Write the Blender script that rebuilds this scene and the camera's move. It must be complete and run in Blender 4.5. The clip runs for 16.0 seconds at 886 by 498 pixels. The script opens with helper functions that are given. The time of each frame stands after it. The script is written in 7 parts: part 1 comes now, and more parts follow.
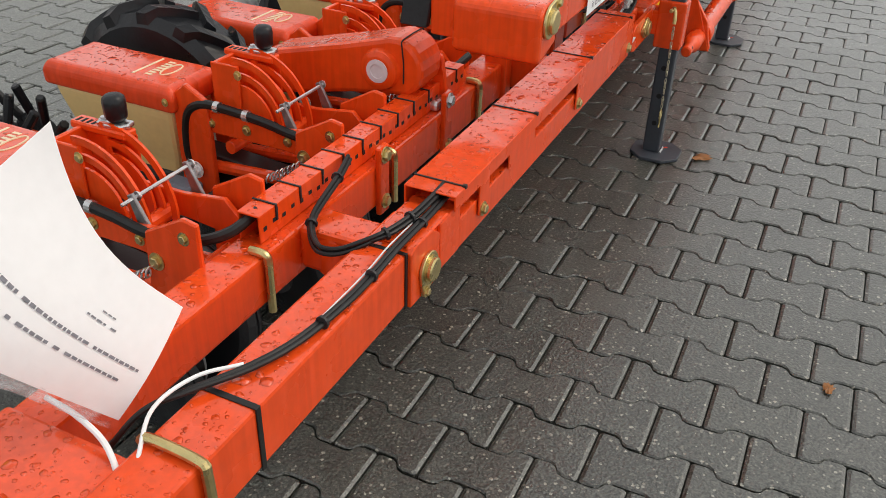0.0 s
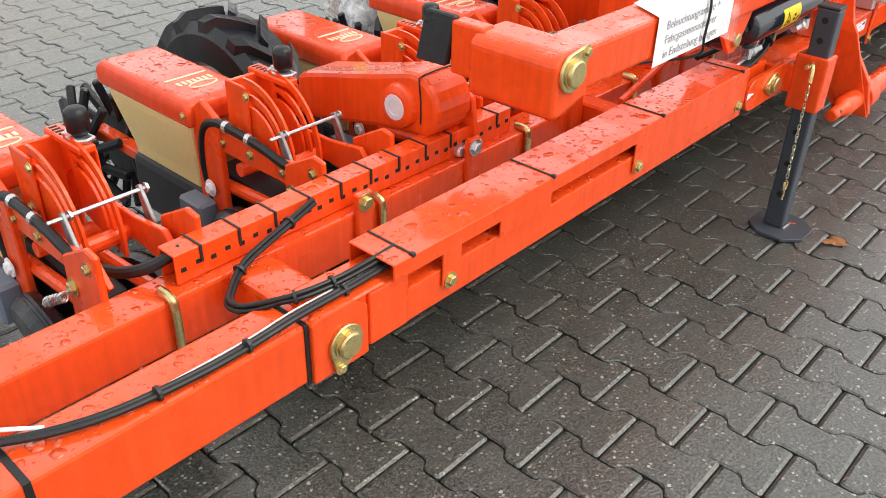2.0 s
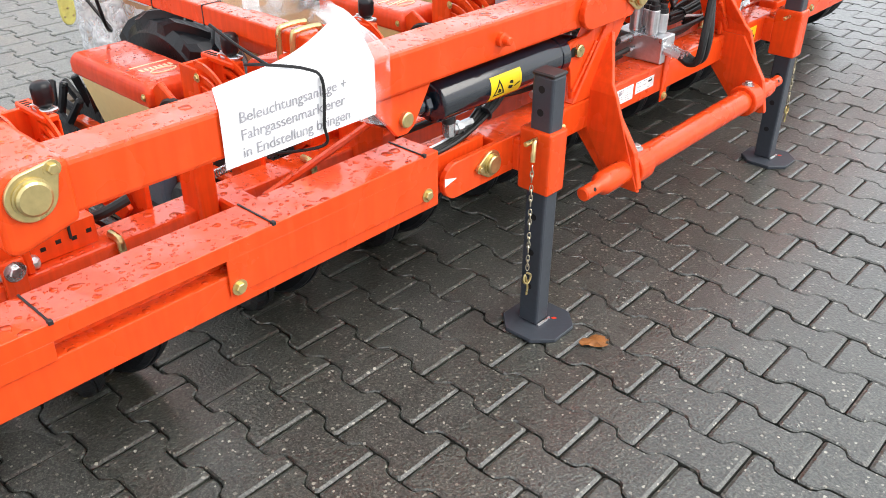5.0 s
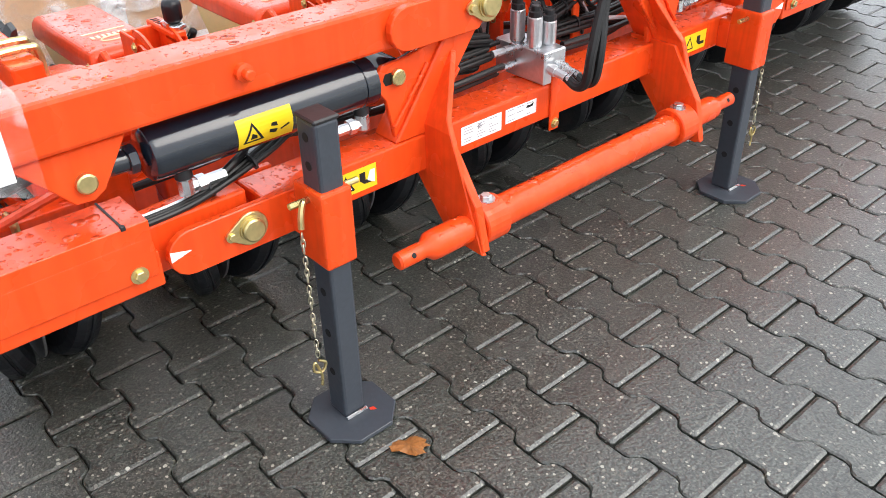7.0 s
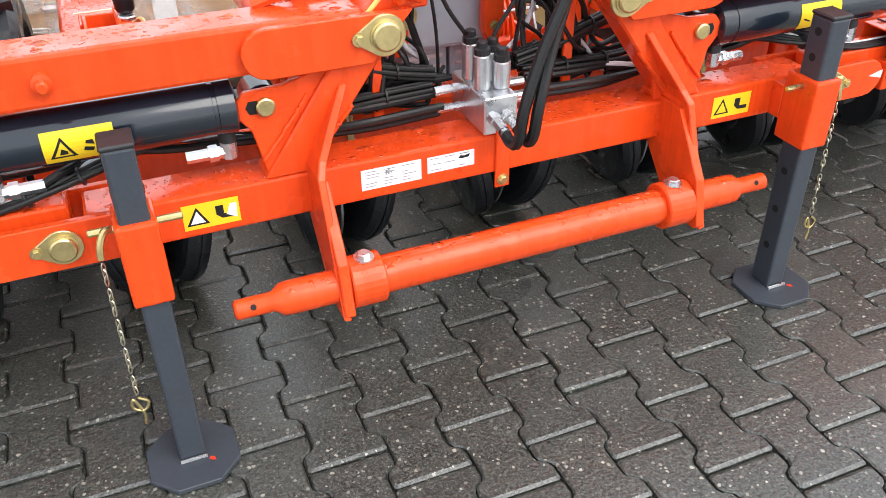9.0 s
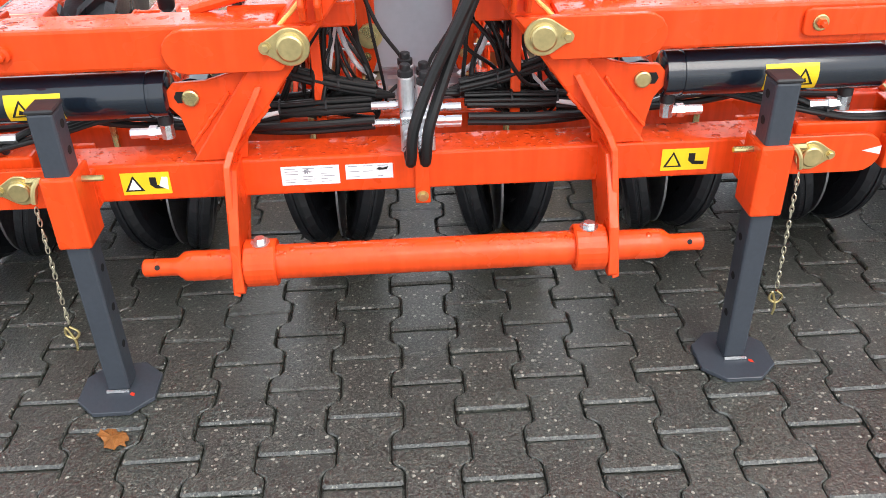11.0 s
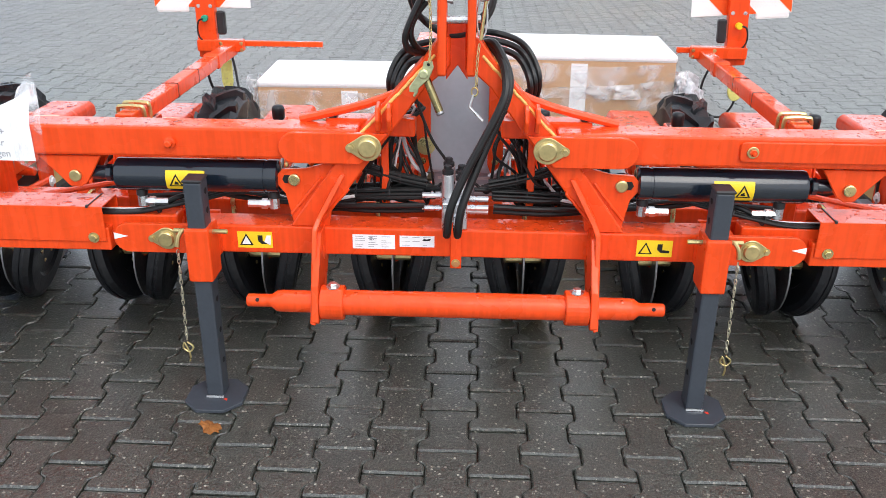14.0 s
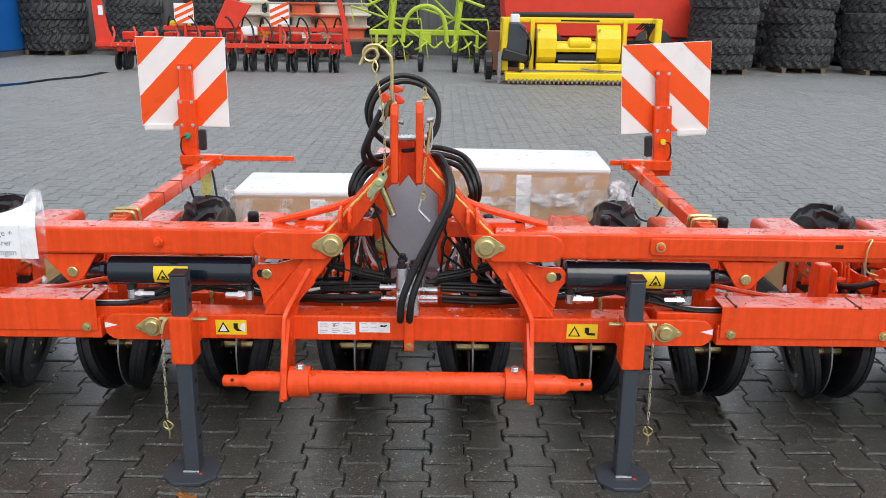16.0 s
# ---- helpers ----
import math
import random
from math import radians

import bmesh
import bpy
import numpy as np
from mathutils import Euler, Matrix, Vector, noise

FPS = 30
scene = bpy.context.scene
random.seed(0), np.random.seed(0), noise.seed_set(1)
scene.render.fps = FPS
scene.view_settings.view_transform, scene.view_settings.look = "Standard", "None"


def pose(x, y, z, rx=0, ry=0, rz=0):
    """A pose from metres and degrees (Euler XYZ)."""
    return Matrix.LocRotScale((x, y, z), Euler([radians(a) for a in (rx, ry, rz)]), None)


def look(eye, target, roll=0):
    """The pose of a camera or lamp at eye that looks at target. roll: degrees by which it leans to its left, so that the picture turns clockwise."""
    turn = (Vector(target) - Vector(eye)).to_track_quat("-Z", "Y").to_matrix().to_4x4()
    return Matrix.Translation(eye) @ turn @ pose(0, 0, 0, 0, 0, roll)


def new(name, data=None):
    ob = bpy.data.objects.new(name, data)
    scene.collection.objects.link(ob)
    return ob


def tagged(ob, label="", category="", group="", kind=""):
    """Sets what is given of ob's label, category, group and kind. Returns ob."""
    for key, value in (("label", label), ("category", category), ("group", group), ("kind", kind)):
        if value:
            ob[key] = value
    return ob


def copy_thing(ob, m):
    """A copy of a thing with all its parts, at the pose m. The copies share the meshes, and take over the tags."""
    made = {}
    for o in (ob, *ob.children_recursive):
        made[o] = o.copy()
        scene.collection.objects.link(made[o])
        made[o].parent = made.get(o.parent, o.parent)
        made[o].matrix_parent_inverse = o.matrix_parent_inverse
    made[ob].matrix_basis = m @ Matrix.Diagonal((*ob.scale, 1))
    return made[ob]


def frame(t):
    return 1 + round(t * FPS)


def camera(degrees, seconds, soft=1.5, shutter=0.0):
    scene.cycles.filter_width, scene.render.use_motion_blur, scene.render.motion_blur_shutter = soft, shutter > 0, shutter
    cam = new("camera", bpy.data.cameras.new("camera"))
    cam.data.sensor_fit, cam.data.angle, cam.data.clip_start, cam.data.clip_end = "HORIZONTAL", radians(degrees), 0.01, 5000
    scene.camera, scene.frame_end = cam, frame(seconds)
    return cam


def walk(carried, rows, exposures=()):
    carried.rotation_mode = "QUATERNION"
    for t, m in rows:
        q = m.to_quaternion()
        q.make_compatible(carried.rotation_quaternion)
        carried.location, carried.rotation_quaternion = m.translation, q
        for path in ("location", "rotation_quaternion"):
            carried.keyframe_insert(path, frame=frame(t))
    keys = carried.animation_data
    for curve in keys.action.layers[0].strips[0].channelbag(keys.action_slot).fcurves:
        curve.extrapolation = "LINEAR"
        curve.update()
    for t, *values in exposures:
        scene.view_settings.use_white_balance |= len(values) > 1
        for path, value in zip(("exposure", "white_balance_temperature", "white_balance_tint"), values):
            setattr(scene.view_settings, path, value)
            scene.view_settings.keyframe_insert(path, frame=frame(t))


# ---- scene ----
cam = camera(55.0, 16.0, soft=0.65)
PATH = [
    (0, (0.045, 0.123, 1.329), (-0.654, 1.658, 0.255), 2.0),
    (0.5, (0.002, 0.392, 1.276), (-0.730, 1.815, 0.077), 1.7),
    (1, (0.087, 0.509, 1.273), (-0.788, 1.840, 0.063), 1.0),
    (1.5, (0.225, 0.542, 1.296), (-0.793, 1.817, 0.142), 1.1),
    (2, (0.305, 0.585, 1.316), (-0.817, 1.852, 0.252), 1.5),
    (2.5, (0.349, 0.620, 1.343), (-0.786, 1.916, 0.327), 1.2),
    (3, (0.350, 0.735, 1.335), (-0.716, 2.096, 0.329), 1.7),
    (3.5, (0.359, 0.967, 1.322), (-0.685, 2.311, 0.273), 1.1),
    (4, (0.509, 1.140, 1.321), (-0.635, 2.409, 0.282), -0.5),
    (4.5, (0.618, 1.255, 1.330), (-0.558, 2.512, 0.312), 0.0),
    (5, (0.618, 1.450, 1.313), (-0.537, 2.721, 0.289), 0.3),
    (5.2, (0.603, 1.572, 1.302), (-0.545, 2.837, 0.263), 0.1),
    (7.3, (0.751, 2.387, 1.271), (-0.572, 3.376, 0.144), -2.0),
    (7.5, (0.795, 2.482, 1.266), (-0.590, 3.382, 0.137), -2.5),
    (8, (0.900, 2.640, 1.264), (-0.583, 3.421, 0.174), -1.8),
    (8.5, (0.894, 2.768, 1.254), (-0.613, 3.519, 0.174), -0.3),
    (9, (0.827, 2.985, 1.261), (-0.706, 3.615, 0.141), -0.7),
    (9.5, (0.936, 3.189, 1.260), (-0.678, 3.630, 0.163), -2.4),
    (9.7, (0.973, 3.237, 1.265), (-0.656, 3.666, 0.187), -1.5),
    (11.8, (1.143, 3.767, 1.290), (-0.563, 3.654, 0.253), -1.7),
    (12, (1.165, 3.765, 1.307), (-0.543, 3.641, 0.275), -1.5),
    (12.5, (1.226, 3.708, 1.342), (-0.493, 3.628, 0.323), -0.4),
    (13, (1.419, 3.741, 1.376), (-0.319, 3.636, 0.392), -0.4),
    (13.5, (1.609, 3.749, 1.404), (-0.162, 3.643, 0.482), -0.2),
    (14, (1.693, 3.711, 1.425), (-0.138, 3.647, 0.623), 0.5),
    (14.5, (1.736, 3.669, 1.460), (-0.130, 3.657, 0.741), 0.5),
    (15, (1.879, 3.725, 1.481), (-0.022, 3.701, 0.860), 0.7),
    (15.5, (1.999, 3.763, 1.488), (0.083, 3.746, 0.916), 0.8),
    (16, (2.043, 3.778, 1.483), (0.122, 3.777, 0.928), 0.7),
]
EXPOSURES = [(0, -0.55, 7100, 10), (0.5, -0.2, 7100, 10), (0.9, 0.06, 7000, 10), (1.5, 0.2, 7000, 10), (2.5, 0.16, 6900, 10), (3.5, 0.16, 6800, 10), (4.5, 0.3, 6700, 10), (5.2, 0.38, 6650, 10), (7.3, 0.42, 6500, 10), (9.7, 0.4, 6450, 10), (12.5, 0.36, 6350, 10), (13.5, 0.28, 6300, 10), (14.5, -0.17, 6300, 10), (15.2, -0.29, 6350, 10), (16, -0.33, 6350, 10)]
walk(cam, [(t, look(eye, target, roll)) for t, eye, target, roll in PATH], EXPOSURES)

# ---- world and light: an overcast, wet day ----
world = bpy.data.worlds.new("overcast_sky")
scene.world = world
world.use_nodes = True
wn, wl = world.node_tree.nodes, world.node_tree.links
sky = wn.new("ShaderNodeTexSky")
sky.sky_type, sky.sun_disc = "NISHITA", False
sky.sun_elevation, sky.sun_rotation = radians(48), radians(62)
sky.air_density, sky.dust_density, sky.ozone_density = 1.0, 4.0, 1.0
veil = wn.new("ShaderNodeMix")
veil.data_type = "RGBA"
veil.inputs[0].default_value = 0.68
veil.inputs[7].default_value = (11.0, 11.5, 12.1, 1)
wl.new(sky.outputs[0], veil.inputs[6])
wl.new(veil.outputs[2], wn["Background"].inputs[0])
wn["Background"].inputs[1].default_value = 0.15
sun = new("sun", bpy.data.lights.new("sun", "SUN"))
sun.data.energy, sun.data.angle, sun.data.color = 1.5, radians(40), (1.0, 0.97, 0.92)
sun.matrix_world = look((6.2, 6.3, 7.8), (0, 3, 0))


# ---- materials ----
def material(name, colour, rough=0.5, metal=0.0, vary=0.15, scale=6.0, fine=60.0, bump=0.0, spread=0.1, coat=0.0, random_hue=0.0):
    """A surface with colour that varies at two scales, uneven gloss and fine relief."""
    m = bpy.data.materials.new(name)
    m.use_nodes = True
    n, l = m.node_tree.nodes, m.node_tree.links
    b = n["Principled BSDF"]
    tc = n.new("ShaderNodeTexCoord")
    a, f = n.new("ShaderNodeTexNoise"), n.new("ShaderNodeTexNoise")
    a.inputs["Scale"].default_value, f.inputs["Scale"].default_value = scale, fine
    a.inputs["Detail"].default_value, f.inputs["Detail"].default_value = 4, 3
    l.new(tc.outputs["Object"], a.inputs[0]), l.new(tc.outputs["Object"], f.inputs[0])
    mixed = n.new("ShaderNodeMath")
    mixed.operation = "ADD"
    l.new(a.outputs[0], mixed.inputs[0]), l.new(f.outputs[0], mixed.inputs[1])
    ramp = n.new("ShaderNodeMapRange")
    ramp.inputs[1].default_value, ramp.inputs[2].default_value = 0.6, 1.4
    ramp.inputs[3].default_value, ramp.inputs[4].default_value = 1 - vary, 1 + vary
    l.new(mixed.outputs[0], ramp.inputs[0])
    hsv = n.new("ShaderNodeHueSaturation")
    hsv.inputs["Color"].default_value = (*colour, 1)
    l.new(ramp.outputs[0], hsv.inputs["Value"])
    if random_hue:
        info = n.new("ShaderNodeObjectInfo")
        r2 = n.new("ShaderNodeMapRange")
        r2.inputs[3].default_value, r2.inputs[4].default_value = 1 - random_hue, 1 + random_hue
        l.new(info.outputs["Random"], r2.inputs[0])
        mul = n.new("ShaderNodeMath")
        mul.operation = "MULTIPLY"
        l.new(ramp.outputs[0], mul.inputs[0]), l.new(r2.outputs[0], mul.inputs[1])
        l.new(mul.outputs[0], hsv.inputs["Value"])
    l.new(hsv.outputs[0], b.inputs["Base Color"])
    rr = n.new("ShaderNodeMapRange")
    rr.inputs[1].default_value, rr.inputs[2].default_value = 0.3, 0.7
    rr.inputs[3].default_value, rr.inputs[4].default_value = max(0.03, rough - spread), min(1, rough + spread)
    l.new(a.outputs[0], rr.inputs[0])
    l.new(rr.outputs[0], b.inputs["Roughness"])
    b.inputs["Metallic"].default_value = metal
    b.inputs["Coat Weight"].default_value = coat
    b.inputs["Coat Roughness"].default_value = 0.08
    b.inputs["Specular IOR Level"].default_value = 0.4
    if bump:
        bp = n.new("ShaderNodeBump")
        bp.inputs["Strength"].default_value, bp.inputs["Distance"].default_value = 1.0, bump
        l.new(f.outputs[0], bp.inputs["Height"])
        l.new(bp.outputs[0], b.inputs["Normal"])
    return m


def wet_paint(name, colour):
    """Gloss paint under rain: beads and pools of water on faces that look up, runs on the others."""
    m = material(name, colour, 0.27, 0, 0.09, 5, 40, 0.0, 0.08, 0.1)
    m.node_tree.nodes["Principled BSDF"].inputs["Specular IOR Level"].default_value = 0.28
    n, l = m.node_tree.nodes, m.node_tree.links
    b = n["Principled BSDF"]
    geo, tc = n.new("ShaderNodeNewGeometry"), n.new("ShaderNodeTexCoord")
    sep = n.new("ShaderNodeSeparateXYZ")
    l.new(geo.outputs["Normal"], sep.inputs[0])
    up = n.new("ShaderNodeMapRange")
    up.inputs[1].default_value, up.inputs[2].default_value = 0.7, 0.95
    l.new(sep.outputs[2], up.inputs[0])
    wob = n.new("ShaderNodeTexNoise")
    wob.inputs["Scale"].default_value = 45
    l.new(geo.outputs["Position"], wob.inputs[0])
    shift = n.new("ShaderNodeVectorMath")
    shift.operation = "MULTIPLY_ADD"
    shift.inputs[1].default_value = (0.012, 0.012, 0.012)
    l.new(wob.outputs[1], shift.inputs[0]), l.new(geo.outputs["Position"], shift.inputs[2])
    heights = []
    for scale, size, keep in ((30, 0.42, 0.45), (60, 0.44, 0.7), (120, 0.42, 0.75)):
        v = n.new("ShaderNodeTexVoronoi")
        v.inputs["Scale"].default_value = scale
        l.new(shift.outputs[0], v.inputs[0])
        sepc = n.new("ShaderNodeSeparateColor")
        l.new(v.outputs["Color"], sepc.inputs[0])
        radius = n.new("ShaderNodeMapRange")
        radius.inputs[1].default_value, radius.inputs[2].default_value = 1 - keep, 1.0
        radius.inputs[3].default_value, radius.inputs[4].default_value = 0.0, size
        l.new(sepc.outputs[0], radius.inputs[0])
        drop = n.new("ShaderNodeMath")
        drop.operation = "SUBTRACT"
        drop.use_clamp = True
        l.new(radius.outputs[0], drop.inputs[0]), l.new(v.outputs["Distance"], drop.inputs[1])
        root = n.new("ShaderNodeMath")
        root.operation = "POWER"
        root.inputs[1].default_value = 0.5
        l.new(drop.outputs[0], root.inputs[0])
        k = n.new("ShaderNodeMath")
        k.operation = "MULTIPLY"
        k.inputs[1].default_value = 40 / scale
        l.new(root.outputs[0], k.inputs[0])
        heights.append(k.outputs[0])
    total = heights[0]
    for h in heights[1:]:
        mx = n.new("ShaderNodeMath")
        mx.operation = "MAXIMUM"
        l.new(total, mx.inputs[0]), l.new(h, mx.inputs[1])
        total = mx.outputs[0]
    onup = n.new("ShaderNodeMath")
    onup.operation = "MULTIPLY"
    l.new(total, onup.inputs[0]), l.new(up.outputs[0], onup.inputs[1])
    bp = n.new("ShaderNodeBump")
    bp.inputs["Strength"].default_value, bp.inputs["Distance"].default_value = 1.0, 0.011
    l.new(onup.outputs[0], bp.inputs["Height"])
    # pools of standing water on the upper faces
    pool = n.new("ShaderNodeTexNoise")
    pool.inputs["Scale"].default_value, pool.inputs["Detail"].default_value = 9, 3
    l.new(geo.outputs["Position"], pool.inputs[0])
    pr = n.new("ShaderNodeMapRange")
    pr.inputs[1].default_value, pr.inputs[2].default_value = 0.46, 0.54
    pr.inputs[3].default_value, pr.inputs[4].default_value = 0.45, 1.0
    l.new(pool.outputs[0], pr.inputs[0])
    pm = n.new("ShaderNodeMath")
    pm.operation = "MULTIPLY"
    l.new(pr.outputs[0], pm.inputs[0]), l.new(up.outputs[0], pm.inputs[1])
    b.inputs["Coat Roughness"].default_value = 0.05
    # faint orange-peel and runs
    runs = n.new("ShaderNodeTexNoise")
    runs.inputs["Scale"].default_value = 14
    st = n.new("ShaderNodeVectorMath")
    st.operation = "MULTIPLY"
    st.inputs[1].default_value = (5, 5, 0.3)
    l.new(geo.outputs["Position"], st.inputs[0]), l.new(st.outputs[0], runs.inputs[0])
    bp2 = n.new("ShaderNodeBump")
    bp2.inputs["Strength"].default_value, bp2.inputs["Distance"].default_value = 0.12, 0.002
    l.new(runs.outputs[0], bp2.inputs["Height"]), l.new(bp.outputs[0], bp2.inputs["Normal"])
    # drip marks that dull the paint a little on upright faces
    marks = n.new("ShaderNodeMapRange")
    marks.inputs[1].default_value, marks.inputs[2].default_value = 0.4, 0.62
    marks.inputs[3].default_value, marks.inputs[4].default_value = 0.92, 1.04
    l.new(runs.outputs[0], marks.inputs[0])
    # films of water run down the upright faces, pools lie on the others
    film = n.new("ShaderNodeMapRange")
    film.inputs[1].default_value, film.inputs[2].default_value = 0.5, 0.6
    film.inputs[3].default_value, film.inputs[4].default_value = 0.0, 0.2
    l.new(runs.outputs[0], film.inputs[0])
    water = n.new("ShaderNodeMath")
    water.operation = "MAXIMUM"
    l.new(pm.outputs[0], water.inputs[0]), l.new(film.outputs[0], water.inputs[1]), l.new(water.outputs[0], b.inputs["Coat Weight"])
    hsv = [q for q in n if q.bl_idname == "ShaderNodeHueSaturation"][0]
    old = hsv.inputs["Value"].links[0].from_socket
    both = n.new("ShaderNodeMath")
    both.operation = "MULTIPLY"
    l.new(old, both.inputs[0]), l.new(marks.outputs[0], both.inputs[1]), l.new(both.outputs[0], hsv.inputs["Value"])
    l.new(bp2.outputs[0], b.inputs["Normal"]), l.new(bp2.outputs[0], b.inputs["Coat Normal"])
    return m


RED = wet_paint("wet_red_paint", (0.81, 0.073, 0.011))
RED_DULL = material("red_plastic", (0.72, 0.055, 0.01), 0.42, 0, 0.08, 4, 90, 0.0006, 0.1)
LID = wet_paint("wet_red_lid_plastic", (0.74, 0.066, 0.016))
CREAM = material("cream_hopper_plastic", (0.8, 0.62, 0.28), 0.45, 0, 0.06, 5, 60, 0.0003)
BLACK = material("black_rubber_hose", (0.009, 0.009, 0.0095), 0.45, 0, 0.3, 10, 120, 0.0006)
TYRE = material("black_tyre_rubber", (0.008, 0.009, 0.0115), 0.36, 0, 0.3, 8, 90, 0.001, 0.15)
OLD_TYRE = material("weathered_tyre_rubber", (0.042, 0.042, 0.043), 0.6, 0, 0.5, 5, 40, 0.004, 0.1)
PLASTIC = material("black_plastic", (0.02, 0.02, 0.022), 0.45, 0, 0.2, 8, 80, 0.0004)
CYL = material("dark_cylinder_paint", (0.007, 0.012, 0.02), 0.17, 0, 0.25, 9, 60, 0.0002, 0.07, 0.6)
SLATE = material("slate_grey_paint", (0.045, 0.053, 0.066), 0.38, 0, 0.12, 9, 90, 0.0004, 0.1)
GOLD = material("yellow_zinc_plating", (0.6, 0.49, 0.23), 0.33, 0.92, 0.2, 14, 80, 0.0003, 0.12)
ZINC = material("bright_zinc", (0.62, 0.63, 0.64), 0.3, 0.9, 0.2, 20, 90, 0.0004, 0.12)
ALU = material("machined_aluminium", (0.66, 0.67, 0.69), 0.33, 0.85, 0.12, 15, 120, 0.0002, 0.1)
GREY = material("grey_box_paint", (0.42, 0.46, 0.52), 0.4, 0, 0.06, 3, 60, 0.0002)
WHITE = material("white_label", (0.82, 0.83, 0.84), 0.35, 0, 0.04, 10, 80)
PAPER = material("white_paper", (0.9, 0.9, 0.92), 0.5, 0, 0.03, 7, 50, 0.0006)
MOTOR = material("blue_grey_housing", (0.15, 0.18, 0.23), 0.4, 0, 0.1, 10, 80, 0.0003)
BUSH = material("pale_plastic", (0.62, 0.58, 0.6), 0.4, 0, 0.1, 20, 80)
PALE_INK = material("pale_grey_print", (0.36, 0.36, 0.39), 0.6, 0, 0.3, 60, 200)
INK = material("grey_print", (0.22, 0.22, 0.25), 0.6, 0, 0.3, 60, 200)
YELLOW = material("yellow_sticker", (0.88, 0.62, 0.02), 0.35, 0, 0.05, 8, 60)
STRIPE = material("reflective_orange", (0.88, 0.095, 0.007), 0.35, 0, 0.06, 12, 150, 0.0002)
BOARD = material("reflective_white", (0.85, 0.85, 0.84), 0.35, 0, 0.05, 12, 150, 0.0002)
CARD = material("brown_cardboard", (0.52, 0.33, 0.19), 0.75, 0, 0.1, 3, 70, 0.0005)
PRINT = material("cream_lid_print", (0.78, 0.62, 0.42), 0.5, 0, 0.1, 30, 90)
DARK = material("dark_gap", (0.01, 0.01, 0.01), 0.8, 0, 0.2)
LEAF = material("brown_leaf", (0.26, 0.1, 0.025), 0.5, 0, 0.4, 40, 120, 0.002)
LIME = material("lime_green_paint", (0.42, 0.55, 0.04), 0.4, 0, 0.12, 4, 40, 0.0004)
MACHINE_YELLOW = material("machine_yellow_paint", (0.86, 0.62, 0.01), 0.38, 0, 0.1, 3, 40, 0.0004)
BLUE = material("blue_sheet", (0.01, 0.12, 0.42), 0.45, 0, 0.12, 2, 30, 0.0004)
STEEL = material("worn_steel", (0.3, 0.3, 0.31), 0.4, 0.8, 0.3, 20, 90, 0.0006)
RED_FAR = material("red_machine_paint", (0.7, 0.045, 0.02), 0.45, 0, 0.15, 5, 40, 0.0004)
TEAL = material("green_plug_plastic", (0.02, 0.32, 0.2), 0.4, 0, 0.1, 20, 80)
CHAIN = material("dull_plated_chain", (0.52, 0.48, 0.36), 0.35, 0.85, 0.2, 40, 90, 0.0003)
# bright highlight of the upper welds, put into the colour as yellow
WELD = material("weld_highlight", (0.88, 0.5, 0.13), 0.25, 0, 0.3, 60, 200, 0.0006, 0.1, 0.5)
OLIVE = material("dark_olive_plating", (0.2, 0.17, 0.08), 0.3, 0.85, 0.35, 25, 90, 0.0003, 0.15)
GREENISH = material("green_gold_plating", (0.5, 0.52, 0.3), 0.34, 0.85, 0.3, 30, 90, 0.0003, 0.15)
MILKY = material("film_wrapped_yellow", (0.74, 0.7, 0.22), 0.3, 0, 0.15, 25, 90, 0.001)
WOOD = material("weathered_wood", (0.16, 0.12, 0.08), 0.8, 0, 0.3, 12, 90, 0.002)


def film_material(name, low, high, scale):
    m = bpy.data.materials.new(name)
    m.use_nodes = True
    n, l = m.node_tree.nodes, m.node_tree.links
    b = n["Principled BSDF"]
    b.inputs["Base Color"].default_value = (0.92, 0.93, 0.95, 1)
    b.inputs["Roughness"].default_value = 0.12
    b.inputs["IOR"].default_value = 1.3
    noise_t = n.new("ShaderNodeTexNoise")
    noise_t.inputs["Scale"].default_value = scale
    noise_t.inputs["Distortion"].default_value = 0.6
    tc = n.new("ShaderNodeTexCoord")
    l.new(tc.outputs["Object"], noise_t.inputs[0])
    bp = n.new("ShaderNodeBump")
    bp.inputs["Distance"].default_value = 0.02
    l.new(noise_t.outputs[0], bp.inputs["Height"]), l.new(bp.outputs[0], b.inputs["Normal"])
    clear = n.new("ShaderNodeBsdfTransparent")
    mix = n.new("ShaderNodeMixShader")
    r = n.new("ShaderNodeMapRange")
    r.inputs[1].default_value, r.inputs[2].default_value = 0.42, 0.72
    r.inputs[3].default_value, r.inputs[4].default_value = low, high
    l.new(noise_t.outputs[0], r.inputs[0]), l.new(r.outputs[0], mix.inputs[0])
    l.new(clear.outputs[0], mix.inputs[1]), l.new(b.outputs[0], mix.inputs[2])
    l.new(mix.outputs[0], n["Material Output"].inputs[0])
    return m


FILM = film_material("clear_film", 0.02, 0.42, 9)
BUNCHED = film_material("bunched_film", 0.25, 0.85, 22)
FOLD = film_material("folded_film", 0.05, 0.5, 12)
WAD = film_material("wadded_film", 0.55, 0.95, 30)


